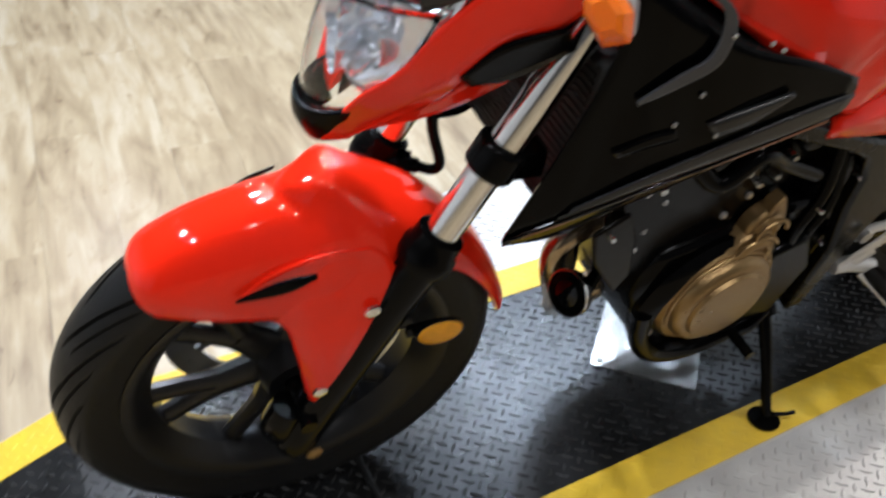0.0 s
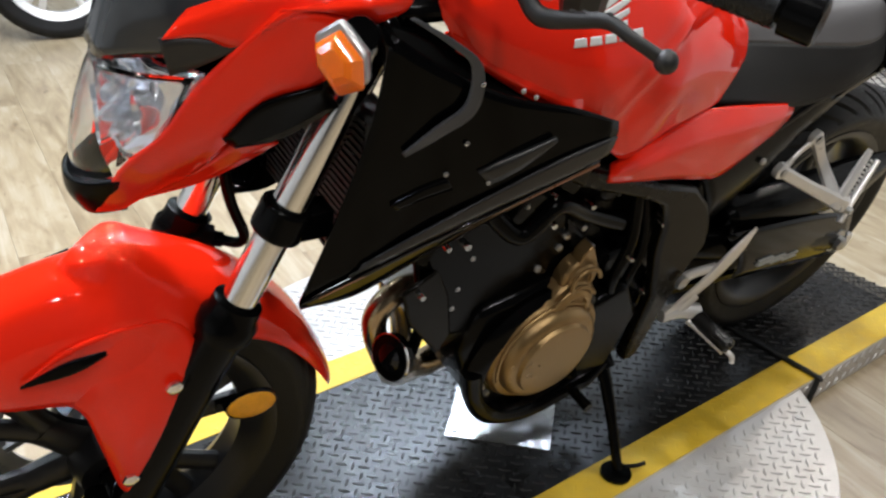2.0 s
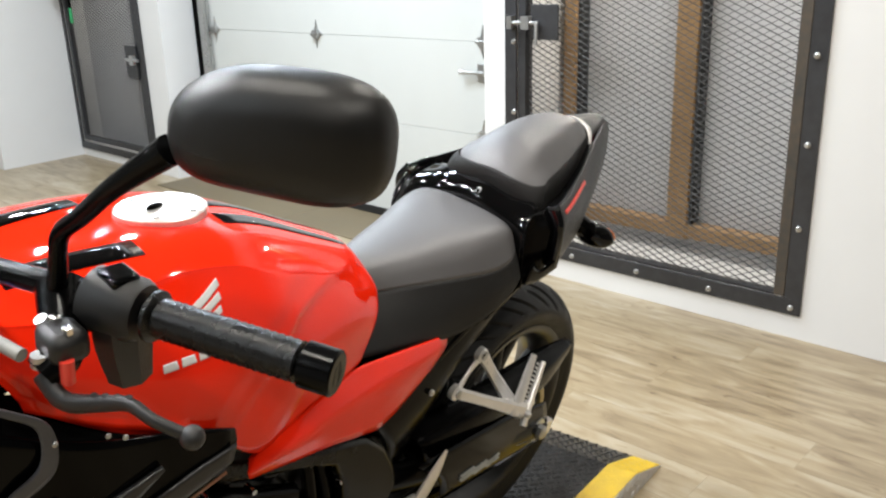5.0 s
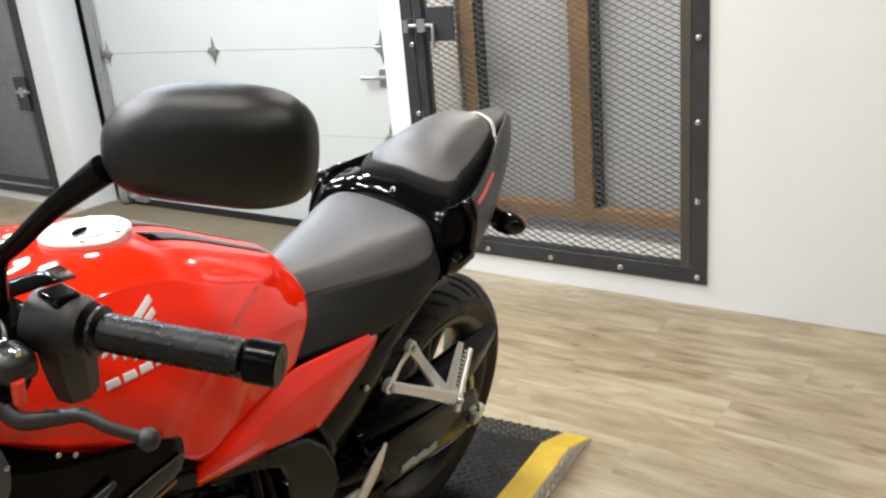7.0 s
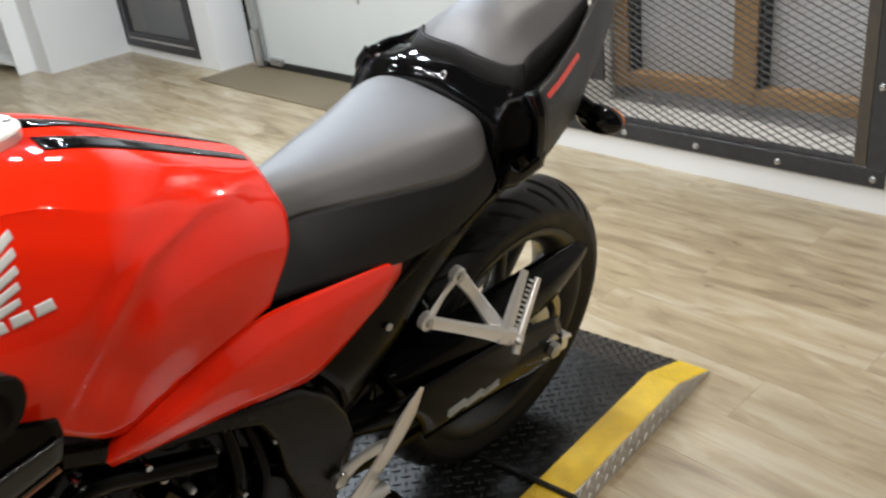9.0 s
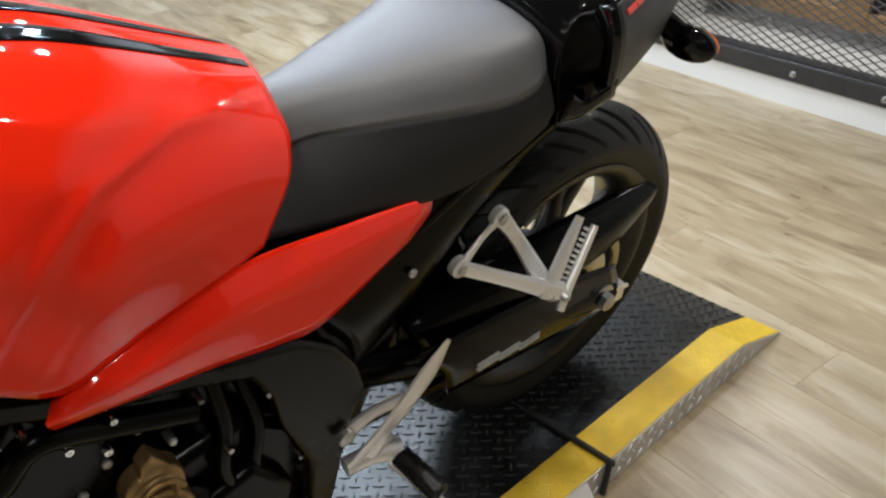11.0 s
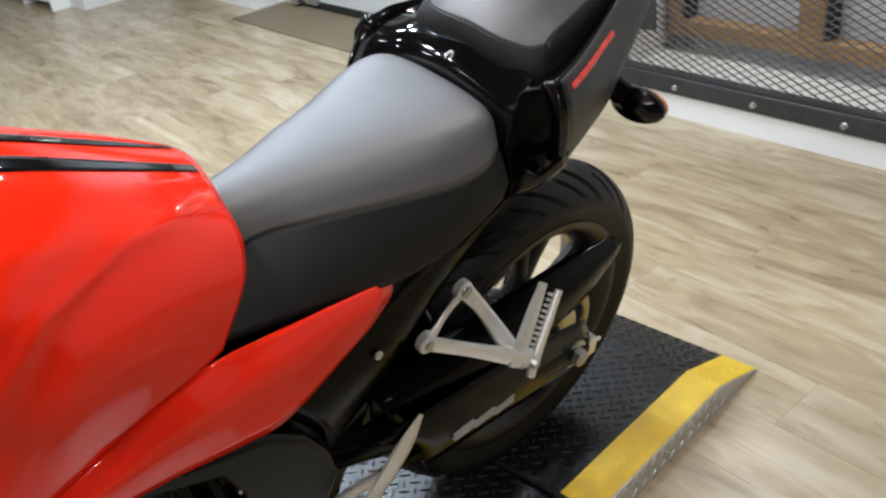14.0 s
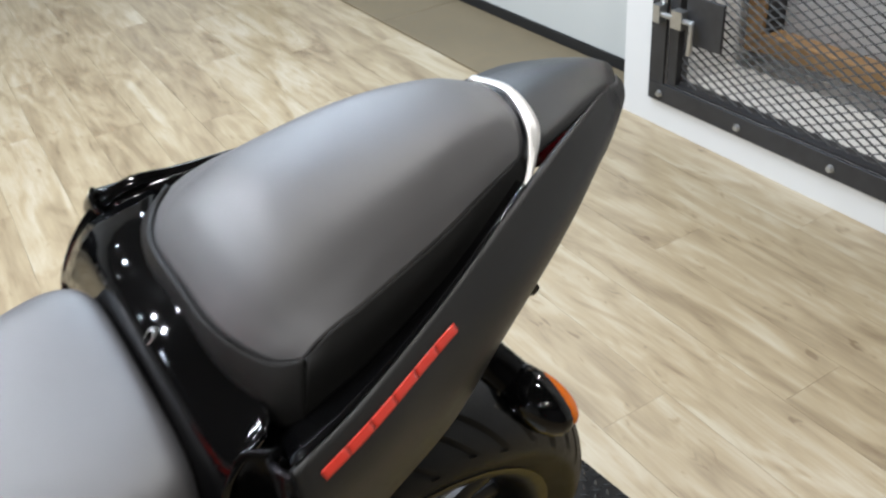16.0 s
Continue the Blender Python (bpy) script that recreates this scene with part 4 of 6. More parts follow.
for s in (-1, 1):
    def mir(rows):
        return [[(x, s * y, z) for x, y, z in r] for r in rows]
    cowl = part("head_cowl", sheet(mir([
        [(0.027, 0.038, 0.704), (0.052, 0.074, 0.772), (0.083, 0.094, 0.812), (0.108, 0.104, 0.856), (0.147, 0.117, 0.904), (0.185, 0.128, 0.942)],
        [(0.050, 0.052, 0.708), (0.085, 0.086, 0.765), (0.115, 0.106, 0.805), (0.150, 0.120, 0.850), (0.190, 0.130, 0.893), (0.225, 0.134, 0.938)],
        [(0.075, 0.060, 0.724), (0.115, 0.088, 0.762), (0.142, 0.107, 0.800), (0.178, 0.119, 0.848), (0.226, 0.131, 0.868), (0.275, 0.134, 0.925)]]), (6, 5)), RED, bike, "glossy red headlight cowl", thick=0.004, m=FRONT, angle=60)
    part("cowl_top", sheet(mir([[(0.088, 0.102, 0.913), (0.12, 0.110, 0.915), (0.149, 0.1175, 0.907), (0.185, 0.128, 0.942)], [(0.10, 0.098, 0.924), (0.135, 0.108, 0.938), (0.18, 0.118, 0.950), (0.25, 0.128, 0.948)], [(0.12, 0.085, 0.935), (0.16, 0.092, 0.949), (0.20, 0.102, 0.958), (0.27, 0.118, 0.958)]]), (5, 5)), RED, cowl, "glossy red upper cowl", thick=0.004, m=FRONT, angle=60)
    part("cowl_ear", sheet(mir([[(0.183, 0.129, 0.943), (0.228, 0.137, 0.940), (0.276, 0.139, 0.927)], [(0.245, 0.131, 0.950), (0.282, 0.150, 0.952), (0.296, 0.152, 0.944)], [(0.268, 0.120, 0.960), (0.296, 0.148, 0.974), (0.303, 0.153, 0.962)]]), (5, 5)), RED, cowl, "glossy red rear ear of the cowl", thick=0.004, m=FRONT, angle=60)
    part("cowl_wing", sheet(mir([[(0.030, 0.038, 0.703), (0.115, 0.088, 0.764), (0.148, 0.106, 0.799), (0.152, 0.107, 0.802)], [(0.067, 0.056, 0.718), (0.118, 0.078, 0.740), (0.160, 0.094, 0.766), (0.198, 0.100, 0.788)]]), (4, 5)), RED, cowl, "glossy red lower wing", thick=0.004, m=FRONT)
    part("cowl_inset", sheet(mir([[(0.137, 0.110, 0.811), (0.170, 0.1205, 0.850), (0.226, 0.1335, 0.869)], [(0.150, 0.106, 0.798), (0.196, 0.108, 0.802), (0.25, 0.120, 0.836)]]), (5, 5)), SATIN, cowl, "black textured inset", thick=0.004, m=FRONT)
    part("cowl_liner", sheet(mir([[(0.06, 0.03, 0.72), (0.14, 0.07, 0.76), (0.27, 0.10, 0.84)], [(0.08, 0.05, 0.80), (0.17, 0.09, 0.86), (0.29, 0.10, 0.92)]]), (5, 5)), SATIN, cowl, thick=0.004, m=FRONT)
    part("side_bezel", sheet(mir([[(0.094, 0.099, 0.876), (0.118, 0.107, 0.886), (0.150, 0.117, 0.904)], [(0.086, 0.099, 0.912), (0.112, 0.1075, 0.914), (0.150, 0.117, 0.908)]]), (4, 5)), MATTE, cowl, "grey-black bezel", thick=0.003, m=FRONT)
    ind = part("front_indicator", tube([(0.275, s * 0.13, 0.91), (0.25, s * 0.155, 0.93), (0.23, s * 0.19, 0.945)], [0.012, 0.014, 0.016], 12, 4), SATIN, bike, "amber front indicator with silver shell", m=FRONT)
    place = Matrix.Translation((0.208, s * 0.205, 0.929)) @ pose(0, 0, 0, 0, 22, -s * 38) @ pose(0, 0, 0, s * 48, 0, 0) @ Matrix.Scale(0.76, 4)
    part("shell", facet_block([(-0.006, 0.98), (0.003, 1.02), (0.016, 0.92), (0.028, 0.6), (0.034, 0.3)]), STEEL, ind, "grey angular shell", m=FRONT @ place @ Matrix.Translation((0.002, s * 0.004, 0.008)), angle=30, bevel=0.003)
    part("lens", facet_block([(-0.027, 0.42), (-0.022, 0.66), (-0.010, 0.90), (-0.004, 0.95)]), AMBER, ind, "amber faceted lens", m=FRONT @ place, angle=22, bevel=0.002)

# instrument cluster and stays behind the screen
part("instrument_panel", box(0.175, 0.285, -0.092, 0.092, 0.962, 1.045), SATIN, bike, "black instrument panel", bevel=0.012, m=FRONT)

# handlebar with its controls, left side as it stands, right side its mirror
UNTURN = FRONT.inverted()
def straight(p):
    return tuple(UNTURN @ Vector(p))
G0, G1 = straight((0.398, -0.288, 1.053)), straight((0.457, -0.435, 1.055))
S0, S1, S2, S3 = straight((0.357, -0.215, 1.045)), straight((0.355, -0.232, 1.112)), straight((0.362, -0.298, 1.176)), straight((0.374, -0.345, 1.218))
MC = straight((0.417, -0.404, 1.244))
for s in (-1, 1):
    q = lambda p: (p[0], -s * p[1], p[2])
    lerp = lambda a, b, t: tuple(a[i] + (b[i] - a[i]) * t for i in range(3))
    hb = part("handlebar", tube([q((0.335, 0.0, 1.0)), q((0.335, -0.05, 1.0)), q((0.345, -0.12, 1.035)), q(lerp(G0, G1, -0.35)), q(G0), q(G1)], 0.011, 14, 5), SATIN, bike, "black handlebar", m=FRONT)
    ribs, rad = [], []
    for k in range(40):
        ribs.append(q(lerp(G0, G1, k / 39 * 0.80)))
        rad.append(0.0168 if k % 2 else 0.0160)
    part("grip", tube(ribs, rad, 20, 1), GRIP, hb, "worn black rubber grip", m=FRONT)
    part("grip_flange", tube([q(lerp(G0, G1, t)) for t in (-0.02, 0.0, 0.02, 0.04)], [0.017, 0.0215, 0.0215, 0.017], 22, 1), GRIP, hb, m=FRONT)
    part("bar_end", tube([q(lerp(G0, G1, t)) for t in (0.815, 0.825, 0.83, 0.99, 1.0)], [0.012, 0.013, 0.0185, 0.0185, 0.0165], 24, 1), SATIN, hb, "black bar-end weight", m=FRONT)
    sw = part("switch_housing", join(tube([q(lerp(G0, G1, t)) for t in (-0.36, -0.34, -0.1, -0.05)], [0.022, 0.027, 0.027, 0.023], 22, 1), tube([q(lerp(G0, G1, -0.2)), q((G0[0] - 0.012, G0[1] + 0.028, G0[2] - 0.03)), q((G0[0] - 0.006, G0[1] + 0.03, G0[2] - 0.068))], [0.026, 0.024, 0.019], 8, 3)), MATTE, hb, "black switch housing", m=FRONT)
    part("switch_button", box(*sorted((q(lerp(G0, G1, -0.2))[0] - 0.012, q(lerp(G0, G1, -0.2))[0] + 0.012)), *sorted((q(lerp(G0, G1, -0.2))[1] - 0.014, q(lerp(G0, G1, -0.2))[1] + 0.014)), G0[2] + 0.022, G0[2] + 0.031), GLOSS, sw, bevel=0.003, m=FRONT)
    piv, tip = straight((0.319, -0.260, 1.016)), straight((0.366, -0.383, 1.010))
    part("lever_perch", join(tube([q(lerp(G0, G1, -0.55)), q((piv[0] + 0.02, piv[1] + 0.005, piv[2] + 0.012)), q(piv)], [0.020, 0.017, 0.015], 12, 4)), SATIN, hb, "black lever perch", bevel=0.002, m=FRONT)
    part("perch_block", box(*sorted((q(piv)[0] + 0.002, q(piv)[0] + 0.034)), *sorted((q(piv)[1] - 0.018, q(piv)[1] + 0.018)), piv[2] + 0.010, piv[2] + 0.036), MATTE, hb, "black clutch perch block", bevel=0.008, m=FRONT)
    for k in range(2):
        part("clamp_bolt", lathe([(0.0045, 0.0), (0.0045, 0.005), (0.003, 0.006)], (q(piv)[0] + 0.018, q(piv)[1] - 0.010 + 0.020 * k, piv[2] + 0.035), "z", 6), CHROME, hb, "chrome clamp bolt", m=FRONT)
    lv = part("lever", join(tube([q(piv), q((piv[0] + 0.006, piv[1] - 0.022, piv[2] - 0.014)), q((piv[0] + 0.020, piv[1] - 0.050, piv[2] - 0.006)), q((piv[0] + 0.030, piv[1] - 0.074, piv[2] + 0.003)), q((piv[0] + 0.036, piv[1] - 0.098, piv[2] + 0.000)), q(tip)], [0.0080, 0.0085, 0.0070, 0.0062, 0.0056, 0.0058], 12, 5, 0.8), ball(q(tip), (0.0095, 0.0095, 0.0095), None, 14)), MATTE, hb, "black anodised lever", m=FRONT)
    part("adjuster", rod(q((piv[0] + 0.012, piv[1] - 0.018, piv[2] - 0.002)), q((piv[0] + 0.012, piv[1] - 0.018, piv[2] + 0.018)), 0.0055, 10), RED_DECAL, lv, "red lever adjuster", m=FRONT)
    for k in range(4):
        h = lerp((piv[0] + 0.018, piv[1] - 0.045, piv[2] - 0.0005), (piv[0] + 0.030, piv[1] - 0.074, piv[2] + 0.0092), k / 3)
        part("lever_hole", rod(q(h), q((h[0], h[1], h[2] + 0.0006)), 0.0028, 10), SEAL, lv, m=FRONT)
    part("perch_bolt", rod(q((piv[0] + 0.022, piv[1] + 0.02, piv[2] + 0.012)), q((piv[0] + 0.012, piv[1] + 0.022, piv[2] + 0.034)), 0.0055, 12), STEEL, hb, "zinc clamp bolt", m=FRONT)
    part("pivot_bolt", rod(q((piv[0], piv[1], piv[2] + 0.008)), q((piv[0], piv[1], piv[2] + 0.018)), 0.007, 10), STEEL, lv, m=FRONT)
    part("cable_adjuster", join(rod(q((piv[0] - 0.005, piv[1] + 0.02, piv[2] + 0.008)), q((piv[0] - 0.015, piv[1] + 0.055, piv[2] + 0.010)), 0.0056, 12)), WORN_WHITE, hb, "cream rubber cable boot", m=FRONT)
    part("cable", tube([q((piv[0] - 0.02, piv[1] + 0.07, piv[2] + 0.010)), q((piv[0] - 0.05, piv[1] + 0.13, piv[2] + 0.004)), q((piv[0] - 0.05, piv[1] + 0.2, piv[2] - 0.05)), q((piv[0] + 0.0, piv[1] + 0.22, piv[2] - 0.16))], 0.0040, 8, 6), GREY_DECAL, hb, "grey control cable", m=FRONT)
    mr = part("mirror", tube([q((S0[0], S0[1], S0[2] - 0.01)), q(lerp(S0, S1, 0.5)), q(S1), q(lerp(S1, S2, 0.4)), q(S2), q(S3)], [0.0105, 0.0075, 0.0075, 0.0075, 0.008, 0.011], 12, 5), SATIN, bike, "black handlebar mirror", m=FRONT)
    part("mirror_clamp", tube([q((S0[0], S0[1], S0[2] - 0.02)), q((S0[0], S0[1], S0[2] + 0.012))], 0.012, 6, 1), SATIN, mr, m=FRONT)
    ax = Vector((0.58, s * 0.815, 0)).normalized()
    zax = Vector((0, 0, 1))
    nrm = ax.cross(zax)
    if nrm.x > 0:
        nrm = -nrm
    basis = Matrix((ax, nrm, zax)).transposed().to_4x4()
    out = []
    for d, sc in ((0.004, 0.97), (0.0, 1.0), (-0.008, 1.0), (-0.022, 0.90), (-0.032, 0.70), (-0.037, 0.35)):
        ring = []
        for k in range(48):
            a = 2 * math.pi * k / 48
            u, v = math.copysign(abs(math.cos(a)) ** 0.62, math.cos(a)), math.copysign(abs(math.sin(a)) ** 0.7, math.sin(a))
            w = 0.074 * u * sc
            inner = max(0.0, -u) ** 2
            ring.append(Vector((w, -d, v * sc * (0.042 + 0.004 * u) - 0.007 * inner - (0.006 * inner if v > 0 else 0.0))))
        out.append(ring)
    shell = skin(out)
    shell.transform(Matrix.Translation(q(MC)) @ basis)
    part("mirror_shell", shell, SATIN_GRAIN, mr, "matte black mirror shell", m=FRONT)
    glass_bm = lathe([(0.001, 0.0), (0.9, 0.0)], (0, 0, 0), "y", 40)
    glass_bm.transform(Matrix.Translation(q(MC)) @ basis @ Matrix.Translation((0, -0.0055, 0)) @ Matrix.Diagonal((0.075, 1, 0.040, 1)))
    part("mirror_glass", glass_bm, MIRROR, mr, "mirror glass", m=FRONT)


def hull(sections, res=(6, 5)):
    """An open-bottomed skin over half sections (x or x list, then (y, z) from the middle outwards), mirrored."""
    rows = []
    for xs, half in sections:
        xs = xs if isinstance(xs, (list, tuple)) else [xs] * len(half)
        pts = [(x, y, z) for x, (y, z) in zip(xs, half)]
        rows.append([(x, -y, z) for x, y, z in pts[::-1]] + pts[1:])
    return sheet(rows, res)


from mathutils.bvhtree import BVHTree


def surface(ob, s):
    """A function that lays (x, z) on the outer side s of a part's mesh; s = 0 lays (x, y) on its top."""
    tree = BVHTree.FromPolygons([v.co.copy() for v in ob.data.vertices], [p.vertices[:] for p in ob.data.polygons])
    def lay(x, w, lift=0.001):
        start, way = (Vector((x, s * 0.6, w)), Vector((0, -s, 0))) if s else (Vector((x, w, 1.5)), Vector((0, 0, -1)))
        hit, normal, _, _ = tree.ray_cast(start, way)
        if hit is None:
            return tuple(start + way * 0.45)
        return tuple(hit + normal * (lift if normal.dot(way) < 0 else -lift))
    return lay


def decal(name, lay, rows, mat, parent, label, res=(2, 3)):
    """A thin print that follows a surface: rows of (x, w) corners, laid on it."""
    dense = [[spline(r, 3)[k] for k in range(3 * (len(r) - 1) + 1)] for r in rows]
    steps = 4
    grid = [[lay(*(np.array(a) + (np.array(b) - a) * q / steps)) for a, b in zip(dense[0], dense[-1])] for q in range(steps + 1)]
    return part(name, skin(grid, closed=False), mat, parent, label, thick=0.0005, taper=False)


# tank
VALLEY = [(0.54, 0.770), (0.59, 0.826), (0.632, 0.864), (0.672, 0.888), (0.752, 0.889), (0.84, 0.866)]


def knee(bm):
    """Presses a valley with a ridge ahead of it into both sides of the tank."""
    line = [Vector(p) for p in VALLEY]
    for vtx in bm.verts:
        c = vtx.co
        if abs(c.y) < 0.05 or c.x < 0.5:
            continue
        p, best = Vector((c.x, c.z)), None
        for a, b in zip(line, line[1:]):
            u = (b - a).normalized()
            q = a + u * min(max((p - a).dot(u), 0.0), (b - a).length)
            d = (p - q).length
            if best is None or d < abs(best):
                best = d if u.x * (p - q).y - u.y * (p - q).x < 0 else -d
        inward = 0.0065 * math.exp(-((best - 0.004) / (0.012 if best < 0.004 else 0.026)) ** 2) - 0.0035 * math.exp(-((best + 0.020) / 0.012) ** 2)
        inward *= min(1.0, max(0.0, (abs(c.y) - 0.05) / 0.05)) * min(1.0, (c.x - 0.5) / 0.08) * min(1.0, max(0.0, (0.868 - c.x) / 0.04))
        c.y -= math.copysign(inward, c.y)
    return bm


tank = part("fuel_tank", knee(hull([
    ([0.315, 0.320, 0.326, 0.328, 0.330, 0.334, 0.340], [(0, 0.976), (0.05, 0.979), (0.088, 0.974), (0.096, 0.971), (0.115, 0.962), (0.130, 0.945), (0.137, 0.925)]),
    ([0.355, 0.355, 0.355, 0.355, 0.357, 0.36, 0.362], [(0, 0.983), (0.066, 0.986), (0.116, 0.974), (0.124, 0.969), (0.140, 0.950), (0.150, 0.925), (0.153, 0.893)]),
    ([0.42, 0.42, 0.42, 0.42, 0.42, 0.42, 0.425], [(0, 0.987), (0.076, 0.991), (0.134, 0.973), (0.143, 0.965), (0.158, 0.938), (0.170, 0.902), (0.178, 0.852)]),
    (0.52, [(0, 0.990), (0.078, 0.989), (0.124, 0.976), (0.134, 0.968), (0.164, 0.933), (0.188, 0.882), (0.202, 0.805)]),
    ([0.60, 0.60, 0.60, 0.60, 0.60, 0.60, 0.595], [(0, 0.983), (0.078, 0.980), (0.124, 0.964), (0.134, 0.956), (0.170, 0.915), (0.196, 0.850), (0.193, 0.742)]),
    ([0.655, 0.655, 0.655, 0.655, 0.655, 0.65, 0.645], [(0, 0.970), (0.076, 0.966), (0.126, 0.947), (0.148, 0.932), (0.176, 0.896), (0.196, 0.825), (0.186, 0.745)]),
    ([0.71, 0.71, 0.71, 0.71, 0.71, 0.705, 0.69], [(0, 0.952), (0.070, 0.946), (0.112, 0.930), (0.142, 0.910), (0.168, 0.870), (0.180, 0.815), (0.177, 0.750)]),
    ([0.80, 0.80, 0.80, 0.80, 0.80, 0.79, 0.765], [(0, 0.908), (0.060, 0.904), (0.098, 0.892), (0.126, 0.875), (0.146, 0.848), (0.157, 0.810), (0.164, 0.756)]),
    ([0.876, 0.874, 0.869, 0.867, 0.862, 0.846, 0.808], [(0, 0.872), (0.050, 0.867), (0.083, 0.857), (0.106, 0.845), (0.122, 0.832), (0.140, 0.805), (0.153, 0.758)])], (10, 10))), RED, bike, "glossy red fuel tank", thick=0.004, angle=70)
cap = part("filler_cap", lathe([(0.058, -0.006), (0.058, 0.004), (0.055, 0.0065), (0.041, 0.007), (0.039, 0.0045), (0.036, 0.008), (0.002, 0.009)], (0, 0, 0), "z", 56), ALU, tank, "brushed aluminium filler cap", m=pose(0.585, -0.002, 0.987, 0, 4, 0))
for k in range(6):
    a = 2 * math.pi * k / 6
    part("cap_screw", lathe([(0.0045, 0.0), (0.0045, 0.002)], (0.048 * math.cos(a), 0.048 * math.sin(a), 0.0065), "z", 8), STEEL, cap, m=pose(0.585, -0.002, 0.987, 0, 4, 0))
part("key_cover", ball((0, 0, 0), (0.014, 0.006, 0.004), None, 14), SATIN, cap, m=pose(0.572, -0.012, 0.998, 0, 4, 25))
for s in (-1, 1):
    part("tank_recess", sheet([[(0.348, s * 0.148, 0.915), (0.42, s * 0.170, 0.885), (0.50, s * 0.190, 0.856)], [(0.352, s * 0.152, 0.897), (0.42, s * 0.178, 0.860), (0.50, s * 0.200, 0.825)]], (4, 5)), RED, tank, "red lower tank flare", thick=0.006)

# maker's wing and lettering, as plain bars and blades
top = surface(tank, 0)
for s in (-1, 1):
    on = surface(tank, s)
    decal("tank_stripe", top, [[(0.375, s * 0.036), (0.44, s * 0.043), (0.515, s * 0.050)], [(0.375, s * 0.068), (0.44, s * 0.073), (0.515, s * 0.078)]], GLOSS, tank, "black stripe on the tank top")
    decal("tank_stripe", top, [[(0.645, s * 0.012), (0.72, s * 0.014), (0.80, s * 0.016), (0.868, s * 0.018)], [(0.645, s * 0.040), (0.72, s * 0.036), (0.80, s * 0.032), (0.868, s * 0.028)]], GLOSS, tank, "black stripe on the tank top")
    for k in range(5):
        x0, z0 = 0.487 + 0.011 * k, 0.936 - 0.0052 * k
        x1, z1 = 0.573 - 0.0045 * k, 0.958 - 0.0102 * k
        decal("emblem_blade", on, [[(x0 + (x1 - x0) * t, z0 + (z1 - z0) * t ** 1.15 - w * (1 - 0.3 * t)) for t in (0, 0.35, 0.7, 1)] for w in (0.0, 0.0086 - 0.0004 * k)], WHITE_DECAL, tank, "silver wing blade")
    for k in range(5):
        x, z = 0.480 + 0.0205 * k, 0.9065 + 0.0002 * k
        decal("letter_bar", on, [[(x + 0.001, z), (x + 0.008, z), (x + 0.016, z)], [(x, z - 0.0086), (x + 0.008, z - 0.0086), (x + 0.017, z - 0.0086)]], WHITE_DECAL, tank, "silver letter-sized bar")

# side panels, shrouds
for s in (-1, 1):
    def mir(rows):
        return [[(x, s * y, z) for x, y, z in r] for r in rows]
    part("side_panel", sheet(mir([
        [(0.592, 0.184, 0.731), (0.67, 0.179, 0.745), (0.74, 0.168, 0.753), (0.80, 0.155, 0.751), (0.90, 0.150, 0.735), (1.028, 0.137, 0.706)],
        [(0.580, 0.200, 0.725), (0.67, 0.194, 0.722), (0.74, 0.186, 0.722), (0.81, 0.175, 0.715), (0.90, 0.165, 0.702), (1.018, 0.145, 0.690)],
        [(0.585, 0.196, 0.710), (0.66, 0.190, 0.690), (0.73, 0.184, 0.672), (0.80, 0.178, 0.650), (0.86, 0.172, 0.640), (0.985, 0.150, 0.668)]]), (6, 5)), RED, bike, "glossy red side panel under the seat", thick=0.004, angle=60)
    shroud = part("radiator_shroud", sheet(mir([
        [(0.275, 0.150, 0.925), (0.325, 0.172, 0.895), (0.40, 0.192, 0.862), (0.48, 0.206, 0.842), (0.545, 0.214, 0.818)],
        [(0.264, 0.152, 0.83), (0.308, 0.172, 0.815), (0.37, 0.192, 0.80), (0.45, 0.208, 0.80), (0.545, 0.218, 0.805)],
        [(0.240, 0.148, 0.728), (0.278, 0.165, 0.735), (0.335, 0.186, 0.745), (0.42, 0.206, 0.765), (0.54, 0.219, 0.792)],
        [(0.205, 0.138, 0.600), (0.25, 0.160, 0.640), (0.32, 0.180, 0.682), (0.41, 0.200, 0.725), (0.53, 0.215, 0.772)]]), (6, 5)), SHROUD, bike, "glossy black radiator shroud", thick=0.004, angle=60)
    part("shroud_lip", sheet(mir([
        [(0.205, 0.138, 0.600), (0.25, 0.161, 0.640), (0.32, 0.181, 0.682), (0.41, 0.201, 0.725), (0.53, 0.216, 0.772)],
        [(0.210, 0.134, 0.590), (0.262, 0.150, 0.605), (0.335, 0.168, 0.650), (0.42, 0.188, 0.702), (0.54, 0.202, 0.752)],
        [(0.225, 0.115, 0.585), (0.285, 0.125, 0.575), (0.35, 0.14, 0.62), (0.43, 0.16, 0.68), (0.55, 0.17, 0.735)]]), (5, 5)), GLOSS, shroud, "glossy black lower lip", thick=0.003, angle=60)
    part("inner_panel", sheet(mir([[(0.27, 0.125, 0.935), (0.35, 0.130, 0.905), (0.47, 0.158, 0.862)], [(0.285, 0.150, 0.885), (0.36, 0.172, 0.855), (0.48, 0.196, 0.832)]]), (4, 5)), DARK, shroud, "black panel between shroud and tank", thick=0.003)
    part("shroud_edge_line", tube([(0.21, s * 0.1385, 0.599), (0.25, s * 0.160, 0.634), (0.325, s * 0.178, 0.676), (0.415, s * 0.198, 0.718), (0.535, s * 0.2135, 0.763)], 0.0028, 8, 5), COPPER, shroud, "thin copper line drawn for the edge's reflection")
